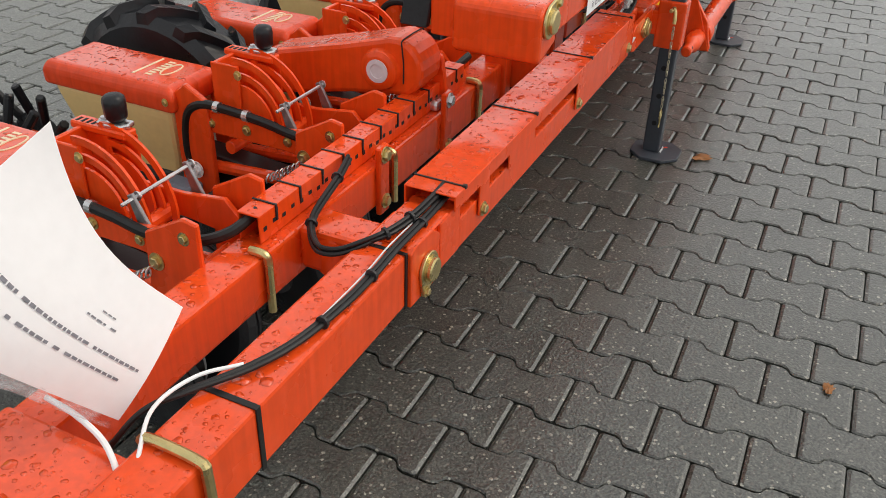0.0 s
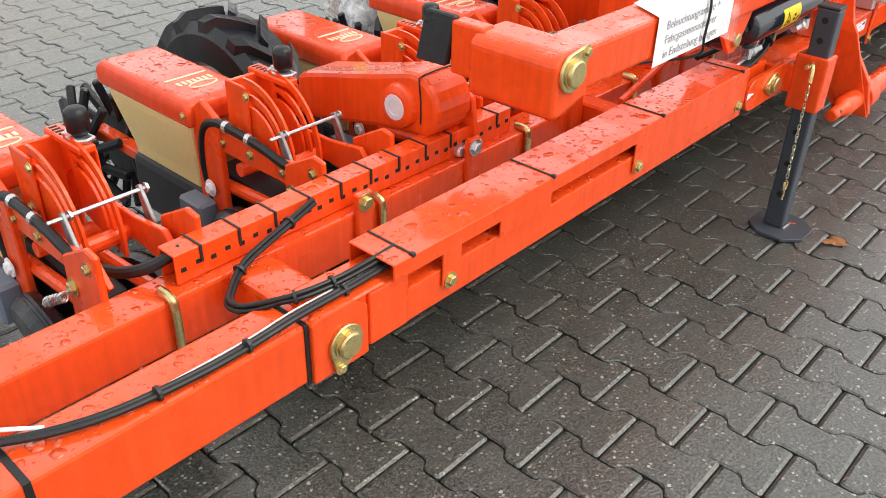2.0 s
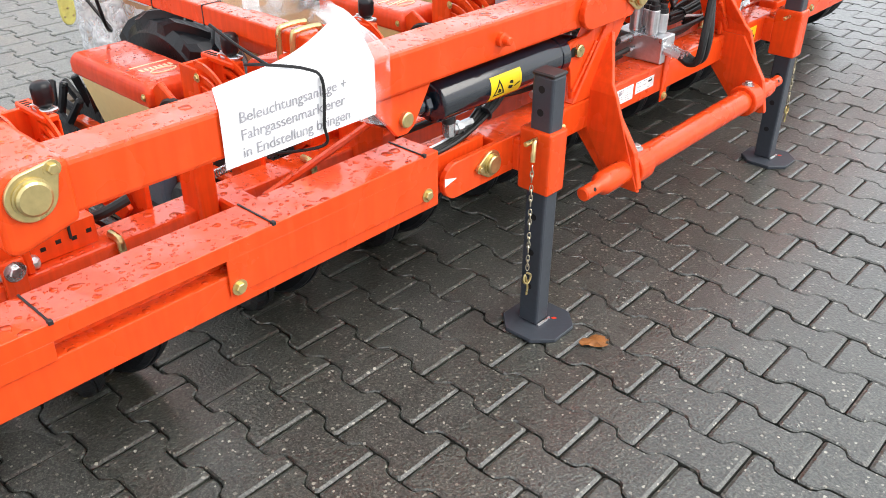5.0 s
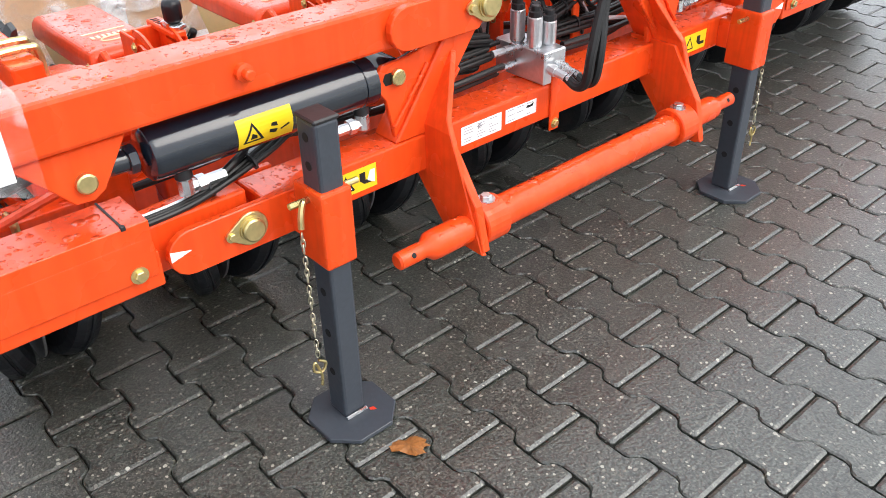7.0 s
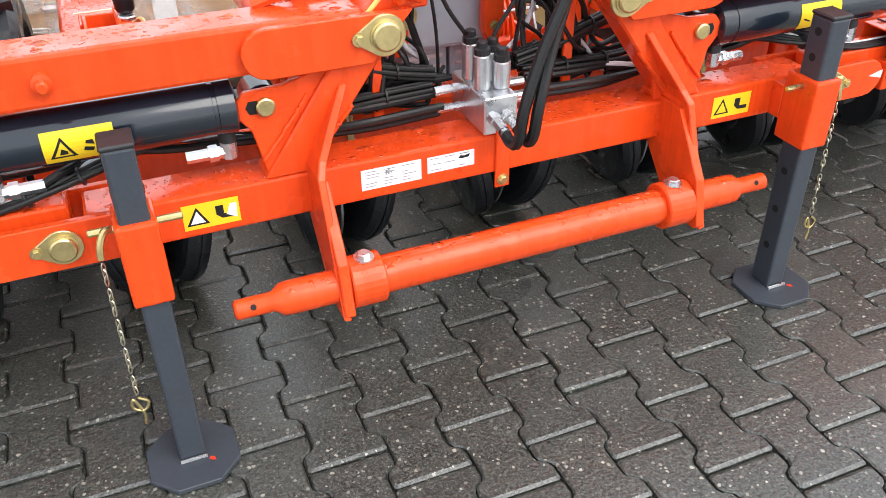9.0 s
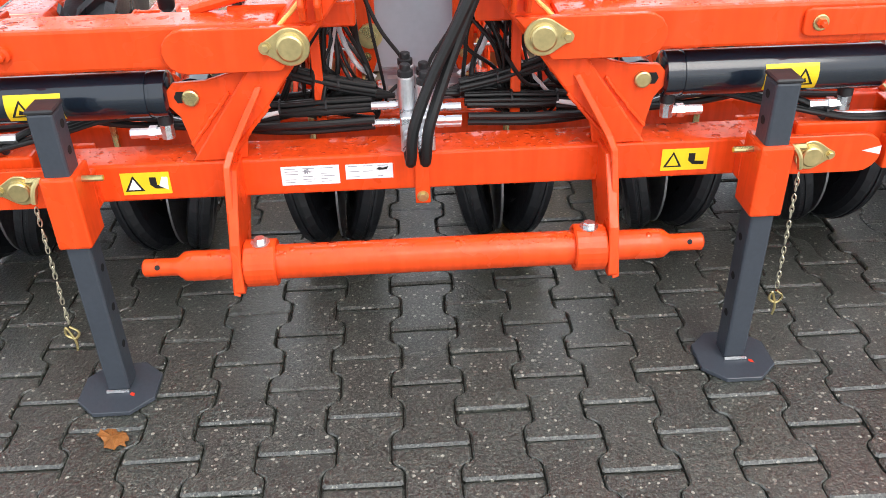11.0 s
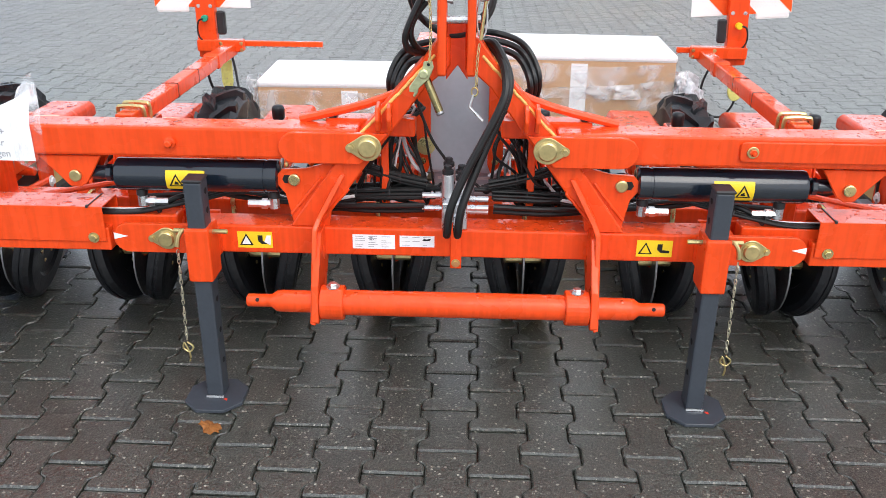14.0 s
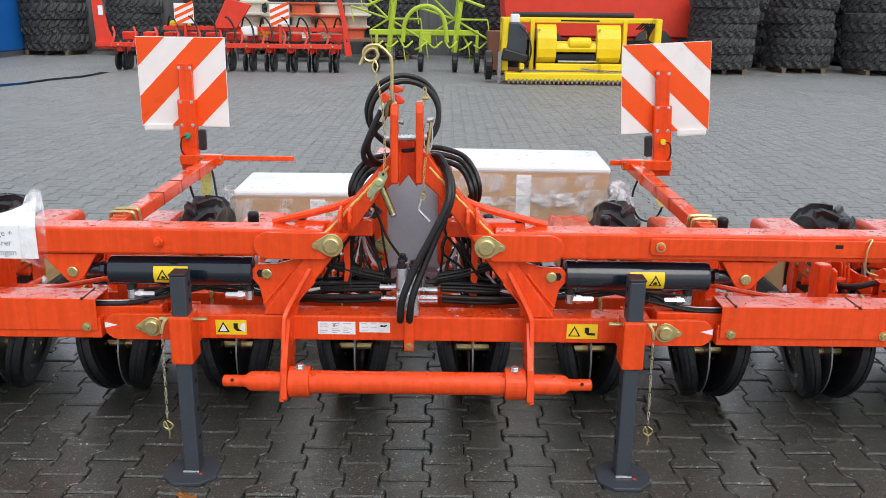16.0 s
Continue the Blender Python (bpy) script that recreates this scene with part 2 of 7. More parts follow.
def paver_material(name, base):
    """Wet concrete with pale chippings, unevenly drying patches, and a far sky sheen put into the colour."""
    m = bpy.data.materials.new(name)
    m.use_nodes = True
    n, l = m.node_tree.nodes, m.node_tree.links
    b = n["Principled BSDF"]
    geo = n.new("ShaderNodeNewGeometry")
    big, mid, grit = (n.new("ShaderNodeTexNoise") for _ in range(3))
    for t, s in ((big, 0.9), (mid, 14), (grit, 130)):
        t.inputs["Scale"].default_value = s
        t.inputs["Detail"].default_value = 4
        l.new(geo.outputs["Position"], t.inputs[0])
    ramp = n.new("ShaderNodeValToRGB")
    e = ramp.color_ramp.elements
    e[0].position, e[0].color = 0.34, (base[0] * 0.4, base[1] * 0.4, base[2] * 0.4, 1)
    e[1].position, e[1].color = 0.66, (base[0] * 1.8, base[1] * 1.8, base[2] * 1.8, 1)
    l.new(grit.outputs[0], ramp.inputs[0])
    tone = n.new("ShaderNodeMath")
    tone.operation = "ADD"
    l.new(big.outputs[0], tone.inputs[0]), l.new(mid.outputs[0], tone.inputs[1])
    val = n.new("ShaderNodeMapRange")
    val.inputs[1].default_value, val.inputs[2].default_value = 0.7, 1.3
    val.inputs[3].default_value, val.inputs[4].default_value = 0.75, 1.25
    l.new(tone.outputs[0], val.inputs[0])
    per = n.new("ShaderNodeMapRange")
    per.inputs[3].default_value, per.inputs[4].default_value = 0.86, 1.14
    isl = n.new("ShaderNodeMath")
    isl.operation = "ADD"
    info = n.new("ShaderNodeObjectInfo")
    l.new(geo.outputs["Random Per Island"], isl.inputs[0]), l.new(info.outputs["Random"], isl.inputs[1])
    fr = n.new("ShaderNodeMath")
    fr.operation = "FRACT"
    l.new(isl.outputs[0], fr.inputs[0]), l.new(fr.outputs[0], per.inputs[0])
    mul = n.new("ShaderNodeMath")
    mul.operation = "MULTIPLY"
    l.new(val.outputs[0], mul.inputs[0]), l.new(per.outputs[0], mul.inputs[1])
    hsv = n.new("ShaderNodeHueSaturation")
    l.new(ramp.outputs[0], hsv.inputs["Color"]), l.new(mul.outputs[0], hsv.inputs["Value"])
    chips = n.new("ShaderNodeTexVoronoi")
    chips.inputs["Scale"].default_value = 105
    jag = n.new("ShaderNodeVectorMath")
    jag.operation = "MULTIPLY_ADD"
    jag.inputs[1].default_value = (0.007, 0.007, 0.007)
    l.new(grit.outputs[1], jag.inputs[0]), l.new(geo.outputs["Position"], jag.inputs[2])
    l.new(jag.outputs[0], chips.inputs[0])
    sc = n.new("ShaderNodeSeparateColor")
    l.new(chips.outputs["Color"], sc.inputs[0])
    size = n.new("ShaderNodeMapRange")
    size.inputs[1].default_value, size.inputs[2].default_value = 0.62, 1.0
    size.inputs[3].default_value, size.inputs[4].default_value = 0.0, 0.46
    l.new(sc.outputs[0], size.inputs[0])
    is_chip = n.new("ShaderNodeMath")
    is_chip.operation = "GREATER_THAN"
    wob = n.new("ShaderNodeMath")
    wob.operation = "MULTIPLY_ADD"
    wob.inputs[1].default_value = 0.5
    l.new(grit.outputs[0], wob.inputs[0]), l.new(chips.outputs["Distance"], wob.inputs[2])
    off = n.new("ShaderNodeMath")
    off.operation = "SUBTRACT"
    off.inputs[1].default_value = 0.25
    l.new(wob.outputs[0], off.inputs[0])
    l.new(size.outputs[0], is_chip.inputs[0]), l.new(off.outputs[0], is_chip.inputs[1])
    sand = n.new("ShaderNodeTexVoronoi")
    sand.inputs["Scale"].default_value = 330
    l.new(geo.outputs["Position"], sand.inputs[0])
    sand_c = n.new("ShaderNodeSeparateColor")
    l.new(sand.outputs["Color"], sand_c.inputs[0])
    speck = n.new("ShaderNodeMapRange")
    speck.inputs[1].default_value, speck.inputs[2].default_value = 0.55, 1.0
    speck.inputs[3].default_value, speck.inputs[4].default_value = 0.0, 0.55
    l.new(sand_c.outputs[0], speck.inputs[0])
    sandmix = n.new("ShaderNodeMix")
    sandmix.data_type = "RGBA"
    sandmix.inputs[7].default_value = (0.165, 0.174, 0.145, 1)
    l.new(speck.outputs[0], sandmix.inputs[0]), l.new(hsv.outputs[0], sandmix.inputs[6])
    chipcol = n.new("ShaderNodeMix")
    chipcol.data_type = "RGBA"
    stone = n.new("ShaderNodeValToRGB")
    stone.color_ramp.elements[0].color, stone.color_ramp.elements[1].color = (0.07, 0.068, 0.055, 1), (0.4, 0.39, 0.33, 1)
    l.new(sc.outputs[1], stone.inputs[0]), l.new(stone.outputs[0], chipcol.inputs[7])
    l.new(is_chip.outputs[0], chipcol.inputs[0])
    # sky sheen on the open yard beyond, put into the colour with an uneven edge
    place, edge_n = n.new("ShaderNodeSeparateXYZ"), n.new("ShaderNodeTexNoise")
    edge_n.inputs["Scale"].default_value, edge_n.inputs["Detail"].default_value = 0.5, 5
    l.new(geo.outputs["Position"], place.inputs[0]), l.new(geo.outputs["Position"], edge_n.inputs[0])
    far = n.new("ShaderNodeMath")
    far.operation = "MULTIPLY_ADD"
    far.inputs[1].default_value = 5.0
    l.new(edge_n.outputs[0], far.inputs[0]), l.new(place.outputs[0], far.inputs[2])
    far_pale = n.new("ShaderNodeMapRange")
    far_pale.inputs[1].default_value, far_pale.inputs[2].default_value = 0.5, -2.5
    far_pale.inputs[3].default_value, far_pale.inputs[4].default_value = 1.0, 3.7
    l.new(far.outputs[0], far_pale.inputs[0])
    far_sheen = n.new("ShaderNodeHueSaturation")
    l.new(sandmix.outputs[2], far_sheen.inputs["Color"]), l.new(far_pale.outputs[0], far_sheen.inputs["Value"])
    sheen_grey = n.new("ShaderNodeMapRange")
    sheen_grey.inputs[1].default_value, sheen_grey.inputs[2].default_value = 0.5, -2.5
    sheen_grey.inputs[3].default_value, sheen_grey.inputs[4].default_value = 1.0, 0.2
    l.new(far.outputs[0], sheen_grey.inputs[0]), l.new(sheen_grey.outputs[0], far_sheen.inputs["Saturation"])
    l.new(far_sheen.outputs[0], chipcol.inputs[6]), l.new(chipcol.outputs[2], b.inputs["Base Color"])
    wet = n.new("ShaderNodeMapRange")
    wet.inputs[1].default_value, wet.inputs[2].default_value = 0.35, 0.65
    wet.inputs[3].default_value, wet.inputs[4].default_value = 0.22, 0.42
    matt = n.new("ShaderNodeMapRange")
    matt.inputs[1].default_value, matt.inputs[2].default_value = 0.5, -2.5
    matt.inputs[3].default_value, matt.inputs[4].default_value = 0.0, 0.25
    dull = n.new("ShaderNodeMath")
    dull.operation = "ADD"
    l.new(far.outputs[0], matt.inputs[0]), l.new(matt.outputs[0], dull.inputs[0])
    l.new(big.outputs[0], wet.inputs[0]), l.new(wet.outputs[0], dull.inputs[1]), l.new(dull.outputs[0], b.inputs["Roughness"])
    coat = n.new("ShaderNodeMapRange")
    coat.inputs[1].default_value, coat.inputs[2].default_value = 0.5, -2.5
    coat.inputs[3].default_value, coat.inputs[4].default_value = 1.0, 0.12
    l.new(far.outputs[0], coat.inputs[0]), l.new(coat.outputs[0], b.inputs["Coat Weight"])
    b.inputs["Coat Roughness"].default_value = 0.3
    b.inputs["Coat IOR"].default_value = 1.55
    bp = n.new("ShaderNodeBump")
    bp.inputs["Strength"].default_value, bp.inputs["Distance"].default_value = 0.9, 0.0055
    l.new(grit.outputs[0], bp.inputs["Height"]), l.new(bp.outputs[0], b.inputs["Normal"])
    skin = n.new("ShaderNodeBump")
    skin.inputs["Strength"].default_value, skin.inputs["Distance"].default_value = 0.25, 0.002
    l.new(grit.outputs[0], skin.inputs["Height"]), l.new(skin.outputs[0], b.inputs["Coat Normal"])
    return m


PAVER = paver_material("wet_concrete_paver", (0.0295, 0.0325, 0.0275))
def joint_material():
    """Wet sand in the joints, dark round the drill and paler farther back."""
    m = material("dark_joint_sand", (0.03, 0.027, 0.022), 0.7, 0, 0.3, 12, 90, 0.003)
    n, l = m.node_tree.nodes, m.node_tree.links
    geo, place, far_pale, mul = n.new("ShaderNodeNewGeometry"), n.new("ShaderNodeSeparateXYZ"), n.new("ShaderNodeMapRange"), n.new("ShaderNodeMath")
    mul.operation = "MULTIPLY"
    far_pale.inputs[1].default_value, far_pale.inputs[2].default_value = -1.5, -5.0
    far_pale.inputs[3].default_value, far_pale.inputs[4].default_value = 1.0, 3.2
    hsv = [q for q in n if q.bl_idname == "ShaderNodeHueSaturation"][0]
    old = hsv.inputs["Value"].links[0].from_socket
    l.new(geo.outputs["Position"], place.inputs[0]), l.new(place.outputs[0], far_pale.inputs[0])
    l.new(old, mul.inputs[0]), l.new(far_pale.outputs[0], mul.inputs[1]), l.new(mul.outputs[0], hsv.inputs["Value"])
    return m


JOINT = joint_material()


# ---- building helpers ----
C = 3.67  # the drill's middle line


def part(name, bm, mat, parent=None, label="", smooth=False):
    me = bpy.data.meshes.new(name)
    bm.normal_update()
    bm.to_mesh(me)
    bm.free()
    if smooth:
        for p in me.polygons:
            p.use_smooth = True
        me.set_sharp_from_angle(angle=radians(38))
    me.materials.append(mat)
    ob = new(name, me)
    if parent:
        ob.parent = parent
    if label:
        ob["label"] = label
    return ob


def thing(name, label, category, at=(0, 0, 0), group="", kind=""):
    e = new(name)
    e.empty_display_size = 0.1
    e.location = at
    bpy.context.view_layer.update()
    return tagged(e, label, category, group, kind)


def soften(bm, w, seg=1, angle=30):
    edges = [e for e in bm.edges if len(e.link_faces) == 2 and e.calc_face_angle(0) > radians(angle)]
    if w > 0 and edges:
        bmesh.ops.bevel(bm, geom=edges, offset=w, segments=seg, affect="EDGES", profile=0.5)
    return bm


def boxes(*spans, bevel=0.003, seg=1):
    """A bmesh of boxes (x0, x1, y0, y1, z0, z1) with softened edges."""
    bm = bmesh.new()
    for x0, x1, y0, y1, z0, z1 in spans:
        m = Matrix.Translation(((x0 + x1) / 2, (y0 + y1) / 2, (z0 + z1) / 2)) @ Matrix.Diagonal((abs(x1 - x0), abs(y1 - y0), abs(z1 - z0), 1))
        bmesh.ops.create_cube(bm, size=1, matrix=m)
    return soften(bm, bevel, seg)


def prism(pts, axis, a, b, bevel=0.002, seg=1):
    """A polygon pushed from a to b along an axis: pts are (y, z) for x, (x, z) for y, (x, y) for z."""
    bm = bmesh.new()
    put = {"x": lambda u, v, w: (w, u, v), "y": lambda u, v, w: (u, w, v), "z": lambda u, v, w: (u, v, w)}[axis]
    low, high = ([bm.verts.new(put(u, v, w)) for u, v in pts] for w in (a, b))
    bm.faces.new(low), bm.faces.new(high[::-1])
    for i in range(len(pts)):
        j = (i + 1) % len(pts)
        bm.faces.new((low[i], high[i], high[j], low[j]))
    bmesh.ops.recalc_face_normals(bm, faces=bm.faces)
    return soften(bm, bevel, seg)


def frame_of(d):
    d = Vector(d).normalized()
    s = d.orthogonal().normalized()
    if abs(d.z) < 0.95:
        s = d.cross(Vector((0, 0, 1))).normalized()
    return d, s, d.cross(s)


def lathe(p, d, profile, n=20, bm=None):
    """Rings of (distance along d, radius) from the point p, closed at both ends."""
    bm = bm or bmesh.new()
    d, s, u = frame_of(d)
    p = Vector(p)
    rings = []
    for h, r in profile:
        rings.append([bm.verts.new(p + d * h + (s * math.cos(2 * math.pi * i / n) + u * math.sin(2 * math.pi * i / n)) * max(r, 1e-5)) for i in range(n)])
    for r0, r1 in zip(rings, rings[1:]):
        for i in range(n):
            j = (i + 1) % n
            bm.faces.new((r0[i], r0[j], r1[j], r1[i]))
    bm.faces.new(rings[0][::-1]), bm.faces.new(rings[-1])
    return bm


def rod(p, q, r, n=14, c=0.0015, bm=None):
    p, q = Vector(p), Vector(q)
    h = (q - p).length
    return lathe(p, q - p, [(0, r - c), (c, r), (h - c, r), (h, r - c)], n, bm)


def smooth_line(pts, per=8):
    pts = [Vector(p) for p in pts]
    full = [2 * pts[0] - pts[1], *pts, 2 * pts[-1] - pts[-2]]
    out = []
    for a, b, c, d in zip(full, full[1:], full[2:], full[3:]):
        for k in range(per):
            t = k / per
            out.append(0.5 * ((2 * b) + (c - a) * t + (2 * a - 5 * b + 4 * c - d) * t * t + (3 * b - a - 3 * c + d) * t ** 3))
    return out + [pts[-1]]


def tube(pts, r, n=10, per=8, bm=None, closed=False):
    """A round cable or bent bar along a smooth line."""
    bm = bm or bmesh.new()
    line = smooth_line(pts, per) if per else [Vector(p) for p in pts]
    side = None
    rings = []
    for i, p in enumerate(line):
        d = (line[min(i + 1, len(line) - 1)] - line[max(i - 1, 0)]).normalized()
        if side is None:
            side = d.orthogonal().normalized()
        side = (side - d * side.dot(d)).normalized()
        up = d.cross(side)
        rings.append([bm.verts.new(p + (side * math.cos(2 * math.pi * k / n) + up * math.sin(2 * math.pi * k / n)) * r) for k in range(n)])
    for r0, r1 in zip(rings, rings[1:]):
        for k in range(n):
            j = (k + 1) % n
            bm.faces.new((r0[k], r0[j], r1[j], r1[k]))
    bm.faces.new(rings[0][::-1]), bm.faces.new(rings[-1])
    return bm


def bolt(p, d, r, name, parent, mat=GOLD, washer=1.5, head=0.7):
    """A hexagon head on its washer, at the point p, looking along d."""
    bm = lathe(p, d, [(0, r * washer), (r * 0.22, r * washer)], 16)
    lathe(Vector(p) + Vector(d).normalized() * r * 0.22, d, [(0, r), (r * head * 0.8, r), (r * head, r * 0.86)], 6, bm)
    return part(name, bm, mat, parent)


def sheet(fn, nu, nv, thick=0.0012):
    """A thin sheet over the unit square, with both faces."""
    bm = bmesh.new()
    g = [[bm.verts.new(fn(i / nu, j / nv)) for j in range(nv + 1)] for i in range(nu + 1)]
    for i in range(nu):
        for j in range(nv):
            bm.faces.new((g[i][j], g[i + 1][j], g[i + 1][j + 1], g[i][j + 1]))
    bm.normal_update()
    ext = bmesh.ops.solidify(bm, geom=bm.faces[:], thickness=thick)
    return bm


def plate_quad(p, u, v, mat, name, parent, lift=0.0015):
    """A thin label with corner p and edges u and v."""
    p, u, v = Vector(p), Vector(u), Vector(v)
    nrm = u.cross(v).normalized() * lift
    bm = bmesh.new()
    low = [bm.verts.new(p + a * u + b * v) for a, b in ((0, 0), (1, 0), (1, 1), (0, 1))]
    top = [bm.verts.new(w.co + nrm) for w in low]
    bm.faces.new(top), bm.faces.new(low[::-1])
    for i in range(4):
        j = (i + 1) % 4
        bm.faces.new((low[i], low[j], top[j], top[i]))
    return part(name, bm, mat, parent)


# ---- ground ----
bm = bmesh.new()
R = 600
bm.faces.new([bm.verts.new(p) for p in ((-R, -R, -0.014), (R, -R, -0.014), (R, R, -0.014), (-R, R, -0.014))])
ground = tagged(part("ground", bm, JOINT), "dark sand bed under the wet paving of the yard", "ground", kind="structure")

# ---- the drill's main frame ----
LIFT = Vector((0, 0, 0.017))  # how far the frame rides above its drawn heights
NEAR = Vector((0, -0.03, 0.018))  # the outer wing bends a little out and up
drill = thing("seed_drill_frame", "wet orange-red steel frame of a folding precision seed drill", "seed drill", (-0.58, C, 0.0))
BASE = drill.location.copy()


def dp(name, bm, mat=RED, label="", smooth=False, parent=None):
    """A part of the drill, given in world places."""
    bm.transform(Matrix.Translation(LIFT - BASE)) if parent is None else None
    ob = part(name, bm, mat, parent or drill, label, smooth)
    return ob


def dbolt(p, d, r, name="bolt", mat=GOLD, **k):
    return bolt(Vector(p) + LIFT - BASE, d, r, name, drill, mat, **k)


BX0, BX1 = -0.622, -0.525  # front beam, back to front
BZ0, BZ1 = 0.411, 0.496
TX0, TX1, TZ0, TZ1 = -0.838, -0.757, 0.39, 0.488  # toolbar behind it

dp("centre_beam", boxes((BX0, BX1, C - 0.78, C + 0.78, BZ0, BZ1), bevel=0.006, seg=2))
dp("centre_toolbar", boxes((TX0, TX1, C - 0.86, C + 0.86, TZ0, TZ1), bevel=0.006, seg=2))


def flange_pin(y, z, x, r, s, down=False):
    """A pin head with its pear-shaped, yellow-plated locking flange on a face that looks to the front."""
    out = []
    tail = Vector(down) if down else Vector((-s, 0))
    n = 44
    for i in range(n):
        a = 2 * math.pi * i / n
        dirv = Vector((math.cos(a), math.sin(a)))
        off = math.acos(max(-1.0, min(1.0, dirv.dot(tail.normalized()))))
        k = 1.45 if off > 0.98 else min(1.45 / math.cos(0.98 - off), 2.35)
        out.append((y + dirv.x * r * k, z + dirv.y * r * k))
    base = dp("pin_flange", prism(out, "x", x, x + 0.007, 0.0015), GOLD, "yellow-plated pin flange")
    bm = lathe((x + 0.007, y, z), (1, 0, 0), [(0, r * 1.12), (0.003, r * 1.12), (0.0035, r), (0.009, r), (0.0115, r * 0.86)], 26)
    dp("pin", bm, GOLD)
    t = tail.normalized()
    dbolt((x + 0.007, y + t.x * r * 1.85, z + t.y * r * 1.85), (1, 0, 0), r * 0.33, "flange_bolt")


def arc_plate(pts_front, x0, x1, name="lug"):
    return dp(name, prism(pts_front, "x", x0, x1, 0.002))


def capsule(y_in, y_out, z0, z1, n=8):
    """Outline of a plate, square at y_in and round at y_out."""
    zc, r = (z0 + z1) / 2, (z1 - z0) / 2
    d = 1 if y_out > y_in else -1
    pts = [(y_in, z0)]
    for i in range(n + 1):
        a = -math.pi / 2 + math.pi * i / n
        pts.append((y_out - d * r + d * r * math.cos(a), zc + r * math.sin(a)))
    return pts + [(y_in, z1)]


for s in (-1, 1):
    Y = lambda v: C + s * v
    # hinge lugs at the ends of the centre beam
    dp("hinge_lug", prism(capsule(Y(0.7), Y(0.978), 0.412, 0.5), "x", BX1, BX1 + 0.016, 0.002))
    dp("hinge_lug", prism(capsule(Y(0.7), Y(0.985), 0.412, 0.5), "x", BX0 - 0.016, BX0, 0.002))
    flange_pin(Y(0.821), 0.459, BX1 + 0.016, 0.0225, -s)
    # wing: front beam, its cable cover, outer knuckle
    dp("wing_beam", boxes((BX0 + 0.012, BX1 + 0.012, Y(0.99), Y(2.25), 0.414, 0.484), bevel=0.004, seg=2))
    dp("wing_beam", boxes((BX0 + 0.012, BX1 - 0.02, Y(0.8), Y(2.33), 0.415, 0.515), bevel=0.006, seg=2))
    dp("wing_beam", boxes((BX0 + 0.013, BX1 + 0.012, Y(2.245), Y(2.335), 0.412, 0.517), bevel=0.004, seg=2))
    dp("outer_beam", boxes((-0.612, -0.52, Y(2.33), Y(3.36), 0.407, 0.518), bevel=0.006, seg=2))
    dp("knuckle", prism([(Y(2.455), 0.404), (Y(2.455), 0.516), (Y(2.44), 0.524), (Y(2.37), 0.524), (Y(2.34), 0.502), (Y(2.34), 0.404)], "x", -0.53, -0.511, 0.003, 2))
    dp("knuckle_cap", boxes((-0.6, -0.513, Y(2.3), Y(2.44), 0.517, 0.5235), bevel=0.003))
    flange_pin(Y(2.392), 0.455, -0.511, 0.0235, s, down=(0.35 * s, -0.9))
    top, fx = 0.549, BX1 + 0.018
    cover = [(BX0 + 0.006, 0.5), (BX0 + 0.006, top), (fx, top), (fx, 0.516), (fx - 0.004, 0.516), (fx - 0.004, top - 0.004), (BX0 + 0.01, top - 0.004), (BX0 + 0.01, 0.5)]
    dp("cable_cover", prism(cover, "y", Y(0.998), Y(2.285), 0.0012), RED, "bent red sheet-metal cable cover")
    for a, b, z in ((0.998, 1.541, 0.443), (1.853, 2.01, 0.482), (2.118, 2.166, 0.447)):
        dp("cover_tab", boxes((fx - 0.004, fx, *sorted((Y(a), Y(b))), z, 0.518), bevel=0.0012))
    for v in (1.033, 1.523, 2.147):
        dbolt((fx, Y(v), 0.456), (1, 0, 0), 0.0105)
    # wing toolbar
    dp("wing_toolbar", boxes((TX0, TX1, Y(0.88), Y(3.4), TZ0, TZ1), bevel=0.006, seg=2))
    # upper folding arm
    dp("folding_arm", boxes((-0.62, -0.522, Y(0.27), Y(1.86), 0.695, 0.781), bevel=0.008, seg=2))
    cheek = capsule(Y(0.25), Y(0.485), 0.69, 0.776)
    cheek[0], cheek[-1] = (Y(0.262), 0.69), (Y(0.186), 0.776)  # cut along the tower's leg
    dp("arm_cheek", prism(cheek, "x", -0.522, -0.504, 0.002))
    dp("arm_head", prism([(Y(1.765), 0.793), (Y(1.855), 0.793), (Y(1.878), 0.775), (Y(1.878), 0.672), (Y(1.86), 0.666), (Y(1.765), 0.69)], "x", -0.715, -0.508, 0.012, 3))
    flange_pin(Y(0.2405), 0.7385, -0.504, 0.0255, -s)
    flange_pin(Y(1.83), 0.754, -0.508, 0.026, s, down=(-0.6 * s, 0.55))
    # lug for the outer end of the cylinder
    dp("cylinder_lug", prism([(Y(1.17), 0.69), (Y(0.99), 0.69), (Y(1.04), 0.61), (Y(1.06), 0.598), (Y(1.09), 0.6), (Y(1.115), 0.63)], "x", -0.548, -0.536, 0.002))
    dp("cylinder_lug", prism([(Y(1.17), 0.69), (Y(0.99), 0.69), (Y(1.04), 0.61), (Y(1.06), 0.598), (Y(1.09), 0.6), (Y(1.115), 0.63)], "x", -0.625, -0.613, 0.002))
    dp("cylinder_pin", lathe((-0.536, Y(1.068), 0.633), (1, 0, 0), [(0, 0.017), (0.009, 0.017), (0.011, 0.014)], 22), GOLD)
    # leg of the tower, from the beam up to the head
    leg = [(Y(0.47), BZ1), (Y(0.386), BZ1), (Y(0.085), 0.9), (Y(0.022), 0.955), (Y(0.022), 1.03), (Y(0.05), 1.03), (Y(0.1), 0.965), (Y(0.3), 0.735)]
